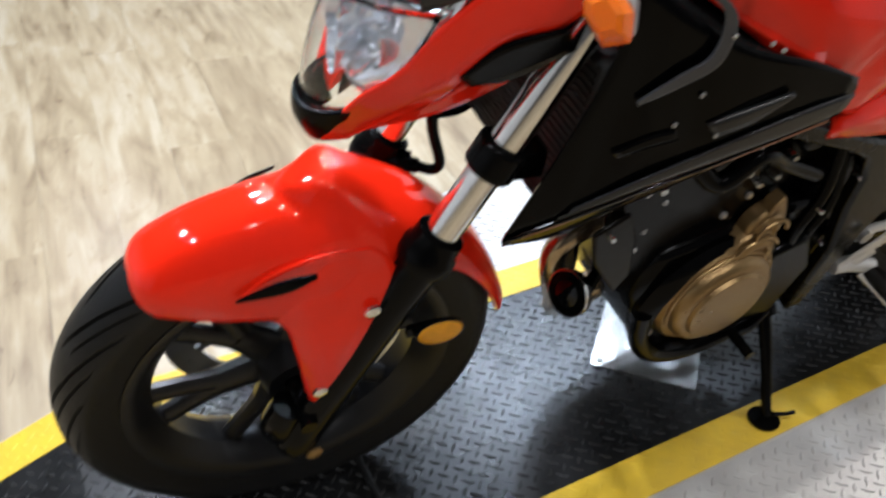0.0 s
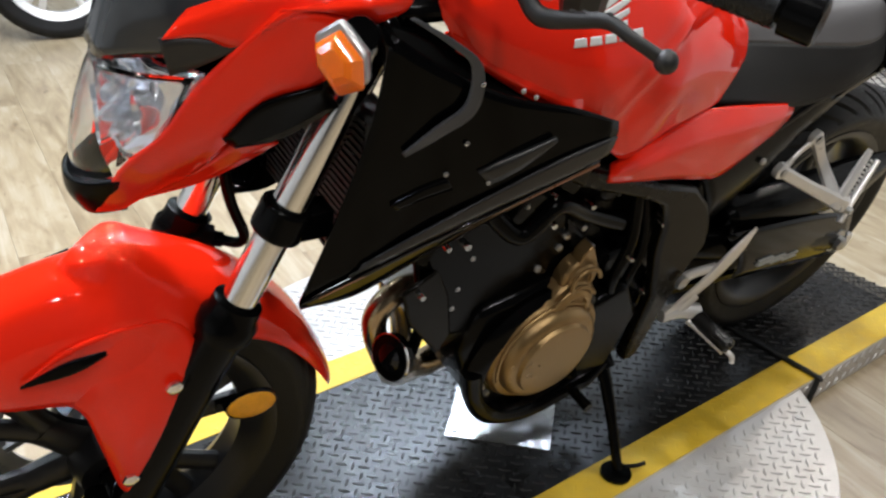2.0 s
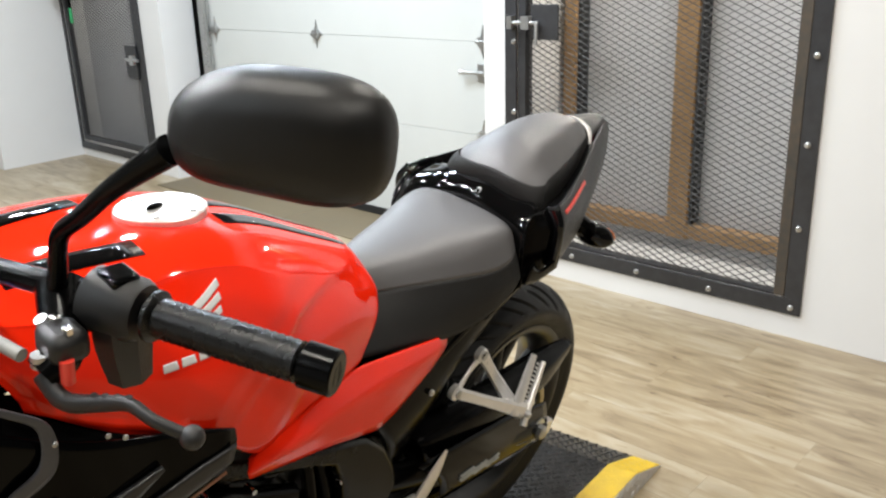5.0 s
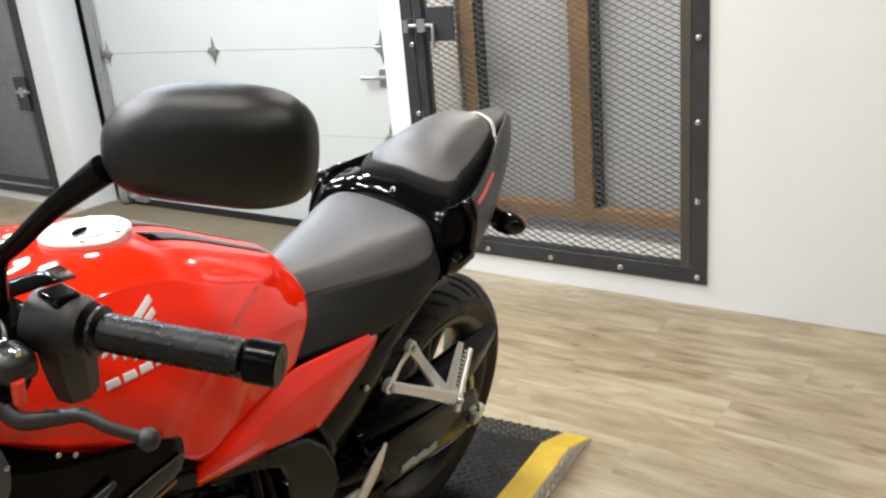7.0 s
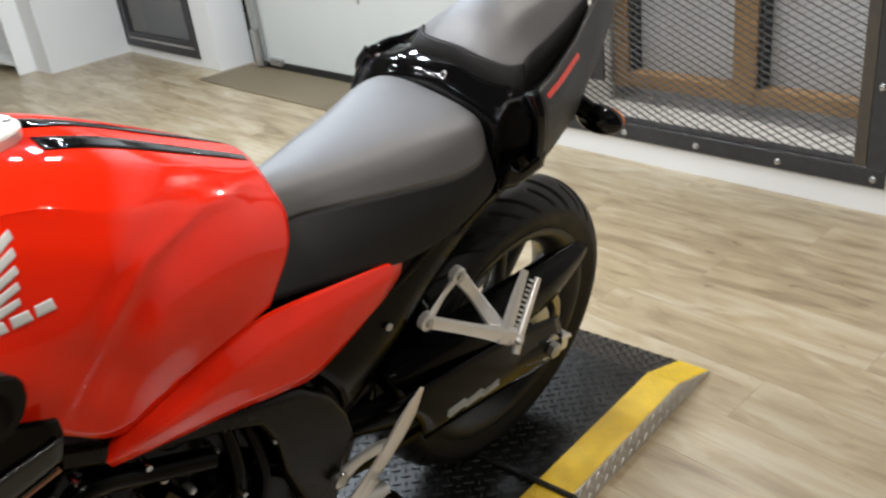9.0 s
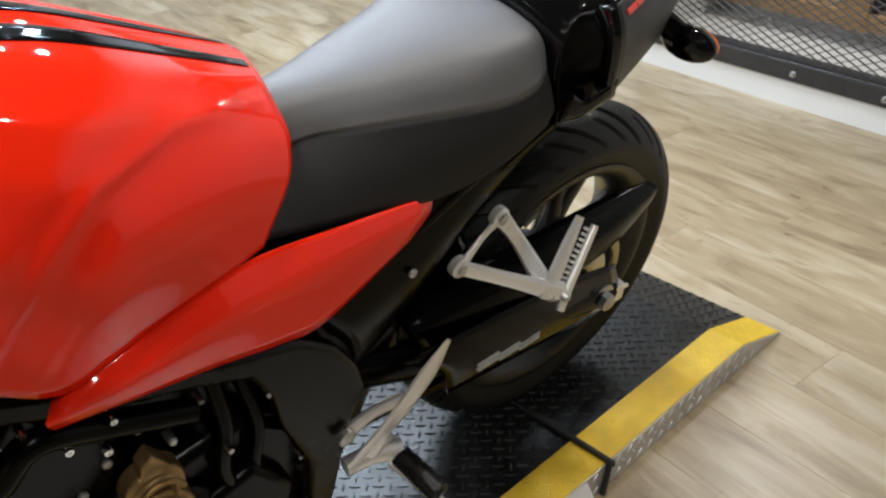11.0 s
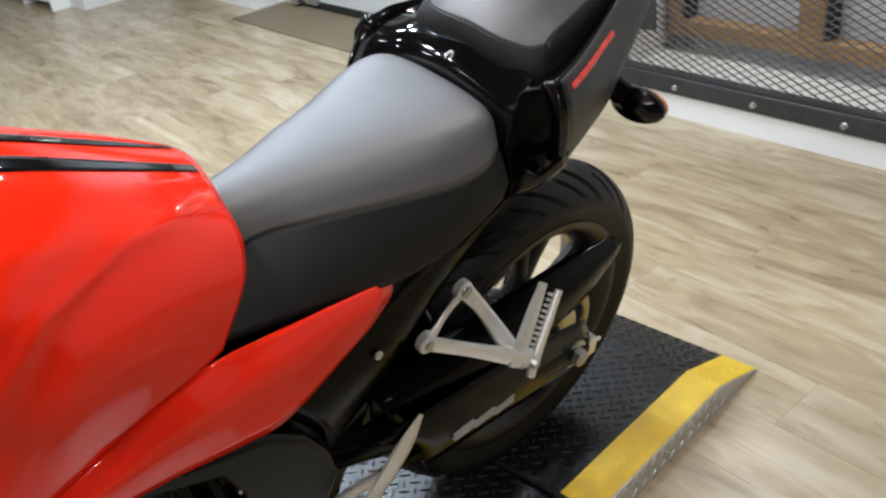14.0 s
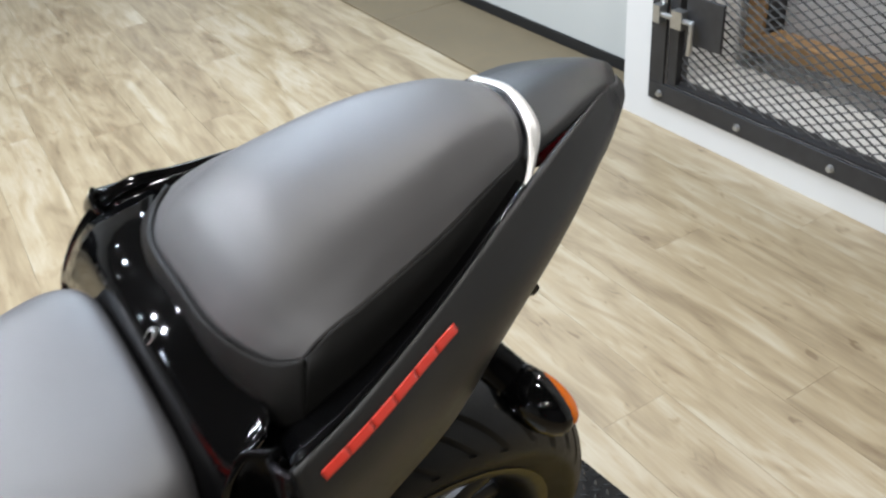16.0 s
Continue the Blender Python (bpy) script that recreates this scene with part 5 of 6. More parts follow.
    part("shroud_blade", sheet(mir([[(0.262, 0.168, 0.664), (0.335, 0.193, 0.718), (0.425, 0.212, 0.768), (0.49, 0.219, 0.792), (0.542, 0.222, 0.803)], [(0.258, 0.169, 0.655), (0.328, 0.191, 0.700), (0.415, 0.210, 0.742), (0.485, 0.219, 0.766), (0.537, 0.222, 0.782)], [(0.252, 0.163, 0.645), (0.32, 0.183, 0.686), (0.41, 0.203, 0.729), (0.48, 0.213, 0.755), (0.532, 0.217, 0.774)]]), (4, 5)), FIN_LIT, shroud, "blade along the lower edge, lit tone put into its colour", thick=0.003, angle=50)
    part("shroud_fin", sheet(mir([[(0.372, 0.198, 0.780), (0.412, 0.209, 0.799), (0.455, 0.216, 0.816)], [(0.388, 0.203, 0.763), (0.422, 0.211, 0.783), (0.456, 0.217, 0.812)]]), (3, 5)), FIN_LIT, shroud, "raised fin on the shroud", thick=0.006)
    part("shroud_fin", sheet(mir([[(0.285, 0.173, 0.741), (0.315, 0.182, 0.762), (0.340, 0.190, 0.773)], [(0.292, 0.176, 0.736), (0.322, 0.184, 0.750), (0.348, 0.192, 0.760)]]), (3, 5)), SHROUD, shroud, "raised fin on the shroud", thick=0.006)
    part("inner_trim", sheet(mir([[(0.285, 0.162, 0.945), (0.322, 0.178, 0.922), (0.346, 0.186, 0.900), (0.344, 0.190, 0.862), (0.318, 0.184, 0.838), (0.290, 0.174, 0.806)], [(0.290, 0.163, 0.946), (0.331, 0.180, 0.924), (0.358, 0.190, 0.899), (0.357, 0.194, 0.854), (0.325, 0.187, 0.827), (0.293, 0.175, 0.802)]]), (4, 6)), GREY_TRIM, shroud, "grey inner trim", thick=0.003)
    for x, y, z in ((0.356, 0.184, 0.814), (0.339, 0.181, 0.778), (0.386, 0.196, 0.766), (0.358, 0.188, 0.884), (0.406, 0.194, 0.872), (0.422, 0.197, 0.864)):
        part("bolt", ball((x, s * (y + 0.006), z), (0.0030, 0.002, 0.0030), None, 12), STEEL, shroud)

# radiator, engine
rad = part("radiator", box(0.275, 0.31, -0.135, 0.135, 0.60, 0.82), SEAL, bike, "black radiator", bevel=0.006)
for k in range(22):
    part("fin", box(0.272, 0.276, -0.125, 0.125, 0.606 + 0.0098 * k, 0.610 + 0.0098 * k), SEAL, rad)
for s in (-1, 1):
    part("guard_plate", prism([(0.355, 0.545), (0.405, 0.572), (0.432, 0.52), (0.450, 0.44), (0.432, 0.405), (0.375, 0.485)], s * 0.120, s * 0.128), GUARD, bike, "black side plate below the shroud", bevel=0.004)
engine = part("engine_block", join(prism([(0.515, 0.27), (0.555, 0.218), (0.62, 0.188), (0.78, 0.188), (0.85, 0.23), (0.86, 0.42), (0.78, 0.50), (0.50, 0.46), (0.475, 0.38)], -0.13, 0.13), prism([(0.42, 0.42), (0.52, 0.40), (0.66, 0.50), (0.60, 0.72), (0.44, 0.68), (0.38, 0.58)], -0.115, 0.115)), DARK, bike, "black twin-cylinder engine block", bevel=0.014)
part("gearbox", prism([(0.55, 0.60), (0.66, 0.74), (0.90, 0.66), (1.0, 0.64), (1.05, 0.52), (0.95, 0.30), (0.84, 0.20), (0.70, 0.30)], -0.10, 0.10), DARK, bike, "black gearbox and battery box", bevel=0.012)
# round crankcase rim and bronze generator cover on the left
CC = (0.625, -0.13, 0.335)
part("crankcase_rim", join(lathe([(0.130, 0.01), (0.134, -0.008), (0.124, -0.02), (0.110, -0.024), (0.106, -0.012), (0.10, 0.01)], (0.622, -0.13, 0.336), "y", 64, True), tube([(0.497, -0.14, 0.35), (0.512, -0.143, 0.285), (0.555, -0.143, 0.228), (0.63, -0.143, 0.200), (0.71, -0.143, 0.208), (0.79, -0.14, 0.235)], 0.016, 12, 6)), DARK, engine, "black crankcase rim")
cover = part("generator_cover", join(lathe([(0.101, 0.012), (0.103, -0.012), (0.097, -0.020), (0.088, -0.022), (0.086, -0.030), (0.080, -0.038), (0.074, -0.040), (0.068, -0.040), (0.065, -0.046), (0.058, -0.047), (0.002, -0.047)], (0.622, -0.135, 0.360), "y", 72)), BRONZE, engine, "bronze painted generator cover")
gears = part("gear_cover", join(lathe([(0.047, 0.01), (0.048, -0.016), (0.044, -0.022), (0.037, -0.022), (0.036, -0.028), (0.030, -0.031), (0.024, -0.031), (0.022, -0.025), (0.002, -0.025)], (0.650, -0.130, 0.436), "y", 44), lathe([(0.034, 0.01), (0.035, -0.012), (0.031, -0.017), (0.025, -0.017), (0.024, -0.021), (0.018, -0.022), (0.016, -0.017), (0.002, -0.017)], (0.660, -0.130, 0.484), "y", 36), prism([(0.642, 0.480), (0.650, 0.532), (0.664, 0.545), (0.682, 0.512), (0.686, 0.470)], -0.147, -0.125), prism([(0.600, 0.40), (0.615, 0.455), (0.685, 0.462), (0.712, 0.405), (0.69, 0.37)], -0.149, -0.125)), BRONZE, engine, "bronze painted stepped gear cover", bevel=0.003)
for cx, cz, rr, a0, a1 in ((0.650, 0.436, 0.041, 30, 215), (0.650, 0.436, 0.028, 20, 220), (0.660, 0.484, 0.026, 10, 210), (0.622, 0.360, 0.092, 40, 200)):
    part("cover_rib", tube([(cx + rr * math.cos(radians(a0 + (a1 - a0) * k / 10)), -0.158 if rr < 0.05 else -0.157, cz + rr * math.sin(radians(a0 + (a1 - a0) * k / 10))) for k in range(11)], 0.0032, 8, 2), BRONZE, gears, "raised bronze rib")
for x, z in ((0.512, 0.335), (0.525, 0.405), (0.578, 0.462), (0.596, 0.500), (0.627, 0.530), (0.665, 0.556), (0.696, 0.510), (0.712, 0.455), (0.734, 0.385), (0.722, 0.295), (0.545, 0.272), (0.532, 0.292), (0.635, 0.246)):
    part("case_bolt", join(lathe([(0.0055, 0.016), (0.0055, -0.0015), (0.004, -0.003), (0.002, -0.003)], (x, -0.133 if z < 0.44 else -0.117, z), "y", 12)), STEEL, engine)
for x, y, z, rr in ((0.598, 0.106, 0.582, 0.007), (0.566, 0.125, 0.652, 0.006), (0.640, 0.126, 0.618, 0.006), (0.450, 0.106, 0.592, 0.008), (0.408, 0.119, 0.612, 0.006), (0.836, 0.125, 0.385, 0.006), (0.842, 0.125, 0.344, 0.006), (0.797, 0.136, 0.548, 0.005), (0.381, 0.120, 0.541, 0.006), (0.631, 0.106, 0.553, 0.007), (0.740, 0.146, 0.506, 0.005)):
    rr *= 0.75
    part("engine_bolt", lathe([(rr, 0.012), (rr, -0.004), (rr * 0.8, -0.006), (rr * 0.45, -0.006), (rr * 0.4, -0.003)], (x, -y - 0.012, z), "y", 10), CHROME, engine, "bright flanged bolt")
part("sprocket_cover", prism([(0.695, 0.42), (0.77, 0.44), (0.82, 0.36), (0.79, 0.24), (0.70, 0.24), (0.72, 0.33)], -0.155, -0.125), SATIN, engine, "black sprocket cover", bevel=0.010)
part("throttle_body", join(box(0.58, 0.72, -0.11, 0.11, 0.64, 0.72), rod((0.60, -0.13, 0.66), (0.60, 0.13, 0.66), 0.028), rod((0.68, -0.135, 0.63), (0.68, 0.1, 0.63), 0.022)), DARK, bike, "black throttle bodies and airbox", bevel=0.008)
part("coolant_hose", tube([(0.46, -0.11, 0.66), (0.52, -0.135, 0.60), (0.57, -0.14, 0.64), (0.64, -0.13, 0.60), (0.72, -0.13, 0.56)], 0.014, 12, 6), SATIN, bike, "black coolant hose")
part("wiring_loom", tube([(0.74, -0.13, 0.62), (0.745, -0.145, 0.53), (0.735, -0.145, 0.45), (0.76, -0.14, 0.38)], 0.009, 10, 6), SATIN, bike, "black wiring sleeve")
part("wiring_loom", tube([(0.77, -0.12, 0.60), (0.785, -0.14, 0.50), (0.775, -0.14, 0.42), (0.80, -0.13, 0.33)], 0.008, 10, 6), SATIN, bike, "black wiring sleeve")
for x, z in ((0.52, 0.655), (0.545, 0.625), (0.59, 0.60), (0.632, 0.645), (0.736, 0.545), (0.455, 0.51), (0.452, 0.475), (0.47, 0.56), (0.72, 0.60), (0.70, 0.65)):
    part("hose_clip", join(lathe([(0.0042, 0.02), (0.0042, 0.0005), (0.003, -0.001), (0.0015, -0.001)], (x, -0.116, z), "y", 12)), STEEL, engine)

# exhaust and horn
for y, b in ((-0.06, 0.018), (0.035, 0.09)):
    part("exhaust_header", tube([(0.43 + b, y, 0.490), (0.385 + b, y, 0.482), (0.352 + b, y, 0.455), (0.350 + b, y * 1.02, 0.412), (0.380 + b, y * 0.95, 0.335), (0.44 + b * 0.6, y * 0.5 + 0.02, 0.235), (0.54, 0.05, 0.155), (0.70, 0.08, 0.14)], [0.018, 0.018, 0.018, 0.018, 0.018, 0.019, 0.023, 0.03], 18, 6), EXHAUST, bike, "heat-tinted exhaust header pipe")
part("silencer", tube([(0.70, 0.08, 0.14), (0.86, 0.12, 0.17), (1.0, 0.17, 0.24), (1.15, 0.20, 0.33), (1.42, 0.215, 0.43)], [0.03, 0.04, 0.055, 0.062, 0.06], 22, 6), DARK, bike, "black exhaust silencer")
horn_m = pose(0.366, -0.112, 0.414, 0, 0, 0) @ pose(0, 0, 0, 0, 15, 10) @ Matrix.Scale(0.80, 4)
horn = part("horn", lathe([(0.016, 0.045), (0.022, 0.028), (0.040, 0.014), (0.042, 0.0), (0.040, -0.006)], (0, 0, 0), "x", 40), DARK, bike, "black disc horn with chrome rim", m=horn_m)
part("horn_ring", lathe([(0.0405, -0.004), (0.0425, -0.004), (0.0425, 0.000), (0.0405, 0.000)], (0, 0, 0), "x", 40, True), CHROME, horn, "chrome ring", m=horn_m)
part("horn_face", lathe([(0.001, -0.010), (0.020, -0.009), (0.028, -0.003), (0.039, -0.002), (0.039, 0.0)], (0, 0, 0), "x", 40), GLOSS, horn, m=horn_m)
part("horn_bracket", tube([(0.40, -0.11, 0.41), (0.42, -0.10, 0.46), (0.43, -0.09, 0.52)], 0.006, 8, 3, 2.0), SATIN, bike)

# frame
for s in (-1, 1):
    part("frame_spar", prism([(0.36, 0.85), (0.48, 0.765), (0.60, 0.702), (0.75, 0.637), (0.84, 0.607), (0.885, 0.567), (0.912, 0.52), (0.925, 0.475), (0.903, 0.43), (0.88, 0.32), (0.862, 0.24), (0.83, 0.235), (0.84, 0.385), (0.806, 0.485), (0.797, 0.548), (0.775, 0.592), (0.72, 0.62), (0.60, 0.668), (0.48, 0.735), (0.36, 0.815)], s * 0.132, s * 0.158), GUARD, bike, "black cast frame spar and pivot plate, olive reflection in its colour", bevel=0.007)
    part("subframe_rail", tube([(0.88, s * 0.125, 0.60), (0.98, s * 0.125, 0.645), (1.10, s * 0.125, 0.70), (1.24, s * 0.128, 0.755), (1.40, s * 0.11, 0.83)], 0.014, 12, 5), SATIN, bike, "black subframe rail")
    part("inner_guard", sheet([[(1.09, s * 0.134, 0.665), (1.17, s * 0.138, 0.712), (1.25, s * 0.152, 0.762)], [(1.10, s * 0.124, 0.635), (1.185, s * 0.125, 0.685), (1.27, s * 0.138, 0.742)], [(1.11, s * 0.096, 0.628), (1.195, s * 0.094, 0.676), (1.28, s * 0.100, 0.735)]], (5, 5)), SATIN, bike, "black inner fender edge", thick=0.003)
    part("inner_cover", sheet([[(0.84, s * 0.138, 0.64), (0.95, s * 0.138, 0.665), (1.03, s * 0.132, 0.70), (1.10, s * 0.135, 0.72)], [(0.90, s * 0.142, 0.555), (1.0, s * 0.142, 0.60), (1.08, s * 0.138, 0.66), (1.14, s * 0.135, 0.70)], [(0.93, s * 0.13, 0.48), (1.02, s * 0.13, 0.55), (1.10, s * 0.13, 0.63), (1.18, s * 0.13, 0.69)]], (5, 5)), SATIN, bike, "black inner side cover", thick=0.004)
    part("frame_bolt", join(lathe([(0.012, 0.0), (0.012, s * 0.008), (0.006, s * 0.010)], (0.885, s * 0.165, 0.415), "y", 12)), STEEL, bike)
    part("cover_screw", ball((0.997, s * 0.147, 0.612), (0.006, 0.004, 0.006), None, 10), STEEL, bike)

# seats
SEAT_TOP = [
    [(0.850, 0, 0.815), (0.855, 0.025, 0.809), (0.862, 0.042, 0.796), (0.870, 0.052, 0.782)],
    [(0.893, 0, 0.822), (0.896, 0.025, 0.816), (0.903, 0.040, 0.803), (0.911, 0.052, 0.788)],
    [(0.95, 0, 0.825), (0.95, 0.030, 0.821), (0.955, 0.050, 0.809), (0.96, 0.068, 0.789)],
    [(1.01, 0, 0.831), (1.01, 0.042, 0.827), (1.01, 0.066, 0.814), (1.01, 0.086, 0.789)],
    [(1.07, 0, 0.838), (1.07, 0.052, 0.834), (1.07, 0.082, 0.818), (1.07, 0.105, 0.788)],
    [(1.13, 0, 0.845), (1.13, 0.065, 0.842), (1.13, 0.097, 0.829), (1.125, 0.123, 0.789)],
    [(1.175, 0, 0.847), (1.175, 0.065, 0.846), (1.173, 0.101, 0.836), (1.165, 0.128, 0.796)],
    [(1.202, 0, 0.846), (1.201, 0.060, 0.844), (1.198, 0.096, 0.835), (1.188, 0.120, 0.806)],
    [(1.213, 0, 0.834), (1.212, 0.058, 0.832), (1.208, 0.090, 0.824), (1.198, 0.113, 0.803)],
    [(1.216, 0, 0.805), (1.215, 0.058, 0.803), (1.211, 0.090, 0.797), (1.202, 0.113, 0.783)]]
SEAT_LOW = [
    [(0.835, 0.086, 0.765), (0.868, 0.085, 0.768), (0.945, 0.098, 0.760), (1.01, 0.112, 0.754), (1.075, 0.127, 0.752), (1.13, 0.138, 0.758), (1.17, 0.138, 0.770), (1.191, 0.130, 0.785), (1.200, 0.120, 0.788), (1.203, 0.118, 0.775)],
    [(0.800, 0.112, 0.745), (0.822, 0.118, 0.743), (0.90, 0.122, 0.727), (0.98, 0.126, 0.711), (1.05, 0.131, 0.703), (1.12, 0.140, 0.721), (1.17, 0.142, 0.746), (1.195, 0.136, 0.762), (1.202, 0.126, 0.767), (1.204, 0.122, 0.764)]]


def both(row, back=0.0):
    """A half row mirrored; back draws its right end that far forward."""
    return [(x, -y, z) for x, y, z in row[::-1]] + [(x - back * y / 0.1, y * (1 + 0.7 * back / 0.1), z) for x, y, z in row[1:]]


def side_of(rows, s):
    return [[(x, s * y, z) for x, y, z in row] for row in rows]


seat = part("rider_seat", sheet([both(r) for r in SEAT_TOP], (6, 6)), SEAT_LIT, bike, "black vinyl rider seat, sheen put into a greyer top", thick=0.006, angle=80, taper=False)
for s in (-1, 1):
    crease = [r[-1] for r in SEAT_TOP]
    part("seat_side", sheet(side_of([crease, *SEAT_LOW], s), (6, 6)), SEAT_SHADED, seat, "side of the seat in the same vinyl, shade in its colour", thick=0.004, taper=False)
PILLION_TOP = [
    [(1.252, 0, 0.899), (1.256, 0.045, 0.895), (1.272, 0.077, 0.890), (1.290, 0.091, 0.894)],
    [(1.264, 0, 0.916), (1.268, 0.045, 0.910), (1.281, 0.076, 0.900), (1.297, 0.090, 0.899)],
    [(1.284, 0, 0.935), (1.287, 0.046, 0.927), (1.298, 0.075, 0.911), (1.309, 0.089, 0.905)],
    [(1.32, 0, 0.954), (1.322, 0.045, 0.945), (1.328, 0.073, 0.924), (1.335, 0.087, 0.912)],
    [(1.40, 0, 0.966), (1.40, 0.038, 0.961), (1.40, 0.061, 0.943), (1.40, 0.074, 0.922)],
    [(1.46, 0, 0.966), (1.46, 0.030, 0.962), (1.46, 0.047, 0.946), (1.458, 0.056, 0.930)],
    [(1.501, 0, 0.953), (1.500, 0.022, 0.950), (1.496, 0.037, 0.940), (1.490, 0.045, 0.932)]]
PILLION_FRONT = [
    [(1.254, 0, 0.862), (1.256, 0.050, 0.858), (1.267, 0.093, 0.852), (1.282, 0.105, 0.848)],
    [(1.251, 0, 0.874), (1.253, 0.050, 0.871), (1.266, 0.090, 0.866), (1.282, 0.102, 0.866)],
    [(1.250, 0, 0.887), (1.253, 0.048, 0.884), (1.268, 0.084, 0.879), (1.286, 0.097, 0.882)]]
pil = part("pillion_seat", sheet([both(r, q) for r, q in zip(PILLION_TOP, (0.006, 0.006, 0.005, 0.003, 0.001, 0, 0))], (5, 6)), SEAT_LIT, bike, "black vinyl pillion seat, sheen put into a greyer top", thick=0.006, angle=80, taper=False)
part("seat_front", sheet([both(r, 0.006) for r in [PILLION_TOP[0]] + PILLION_FRONT[::-1]], (5, 6)), SEAT_SHADED, pil, "front of the pillion seat in the same vinyl, shade in its colour", thick=0.004, angle=80, taper=False)
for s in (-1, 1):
    part("seat_side", sheet(side_of([[PILLION_TOP[0][-1]] + [r[-1] for r in PILLION_TOP[2:]], [(1.286, 0.099, 0.885), (1.305, 0.098, 0.890), (1.335, 0.095, 0.897), (1.40, 0.080, 0.910), (1.458, 0.061, 0.920), (1.491, 0.049, 0.927)], [(1.276, 0.107, 0.852), (1.302, 0.104, 0.860), (1.335, 0.100, 0.870), (1.40, 0.084, 0.891), (1.458, 0.067, 0.908), (1.492, 0.053, 0.920)]], s), (5, 6)), SEAT_SHADED, pil, "side of the pillion seat in the same vinyl, shade in its colour", thick=0.004, angle=80, taper=False)
part("seat_lock_panel", sheet([[(1.202, -0.138, 0.785), (1.207, -0.10, 0.812), (1.212, 0, 0.825), (1.207, 0.10, 0.812), (1.20, 0.180, 0.78)], [(1.222, -0.130, 0.840), (1.223, -0.10, 0.851), (1.220, 0, 0.860), (1.223, 0.10, 0.853), (1.232, 0.178, 0.828)], [(1.250, -0.125, 0.868), (1.262, -0.10, 0.869), (1.252, 0, 0.878), (1.262, 0.10, 0.870), (1.285, 0.165, 0.852)]], (5, 5)), GLOSS, bike, "glossy black panel with seat lock", thick=0.004)
part("seat_lock", join(lathe([(0.0070, 0.006), (0.0070, 0.0015), (0.0055, 0.001), (0.0035, 0.004)], (0, 0, 0), "x", 20)), STEEL, bike, "seat lock cylinder", m=pose(1.2225, 0.0, 0.865, 0, 35, 0))

# tail
for s in (-1, 1):
    def mir(rows):
        return [[(x, s * y + (0.014 + 0.020 * max(0.0, (1.42 - x) / 0.17) if s > 0 else 0), z - (0.024 + 0.022 * max(0.0, min(1.0, (1.42 - x) / 0.17)) if s > 0 else 0)) for x, y, z in r] for r in rows]
    tailp = part("tail_panel", sheet(mir([
        [(1.248, 0.168, 0.886), (1.30, 0.154, 0.892), (1.38, 0.126, 0.906), (1.47, 0.090, 0.928), (1.542, 0.064, 0.944), (1.588, 0.043, 0.945)],
        [(1.248, 0.182, 0.858), (1.31, 0.168, 0.866), (1.38, 0.143, 0.879), (1.46, 0.118, 0.897), (1.535, 0.087, 0.914), (1.592, 0.056, 0.928)],
        [(1.258, 0.180, 0.815), (1.32, 0.168, 0.828), (1.385, 0.150, 0.847), (1.45, 0.126, 0.862), (1.515, 0.097, 0.878), (1.578, 0.062, 0.892)],
        [(1.272, 0.170, 0.768), (1.325, 0.160, 0.786), (1.38, 0.146, 0.801), (1.43, 0.124, 0.815), (1.48, 0.100, 0.832), (1.553, 0.066, 0.858)]]), (6, 5)), MATTE, bike, "charcoal matte tail panel", thick=0.004, angle=60)
    part("tail_end", sheet(mir([
        [(1.588, 0.043, 0.945), (1.592, 0.056, 0.928), (1.578, 0.062, 0.892), (1.553, 0.066, 0.858)],
        [(1.602, 0.034, 0.941), (1.608, 0.044, 0.926), (1.596, 0.050, 0.889), (1.572, 0.052, 0.856)],
        [(1.610, 0.020, 0.939), (1.618, 0.026, 0.924), (1.606, 0.030, 0.887), (1.582, 0.032, 0.855)]]), (4, 4)), MATTE, tailp, "charcoal matte rear bevel of the tail", thick=0.003, angle=40)
    part("tail_pillar", sheet(mir([
        [(1.249, 0.168, 0.887), (1.248, 0.182, 0.858), (1.258, 0.180, 0.815), (1.272, 0.170, 0.768)],
        [(1.245, 0.160, 0.885), (1.241, 0.180, 0.856), (1.251, 0.179, 0.813), (1.265, 0.169, 0.766)],
        [(1.245, 0.148, 0.880), (1.242, 0.173, 0.850), (1.251, 0.173, 0.809), (1.264, 0.163, 0.764)],
        [(1.256, 0.138, 0.868), (1.256, 0.162, 0.844), (1.264, 0.160, 0.805), (1.272, 0.150, 0.765)]]), (5, 5)), GLOSS, tailp, "glossy black pillar before the tail panel", thick=0.003, angle=60)
    part("tail_duct", sheet(mir([[(1.256, 0.138, 0.868), (1.256, 0.162, 0.844), (1.264, 0.160, 0.805), (1.272, 0.150, 0.765), (1.278, 0.146, 0.740)], [(1.230, 0.122, 0.852), (1.230, 0.120, 0.820), (1.224, 0.124, 0.79), (1.222, 0.126, 0.755), (1.226, 0.126, 0.732)], [(1.200, 0.142, 0.800), (1.201, 0.144, 0.785), (1.202, 0.146, 0.772), (1.203, 0.148, 0.755), (1.204, 0.148, 0.735)]]), (5, 5)), SATIN, tailp, "black duct", thick=0.003)
    part("lower_trim", sheet(mir([[(1.195, 0.158, 0.752), (1.235, 0.160, 0.748), (1.274, 0.170, 0.767)], [(1.205, 0.162, 0.79), (1.232, 0.165, 0.772), (1.266, 0.176, 0.795)]]), (4, 5)), SHROUD, tailp, "glossy black lower trim", thick=0.004)
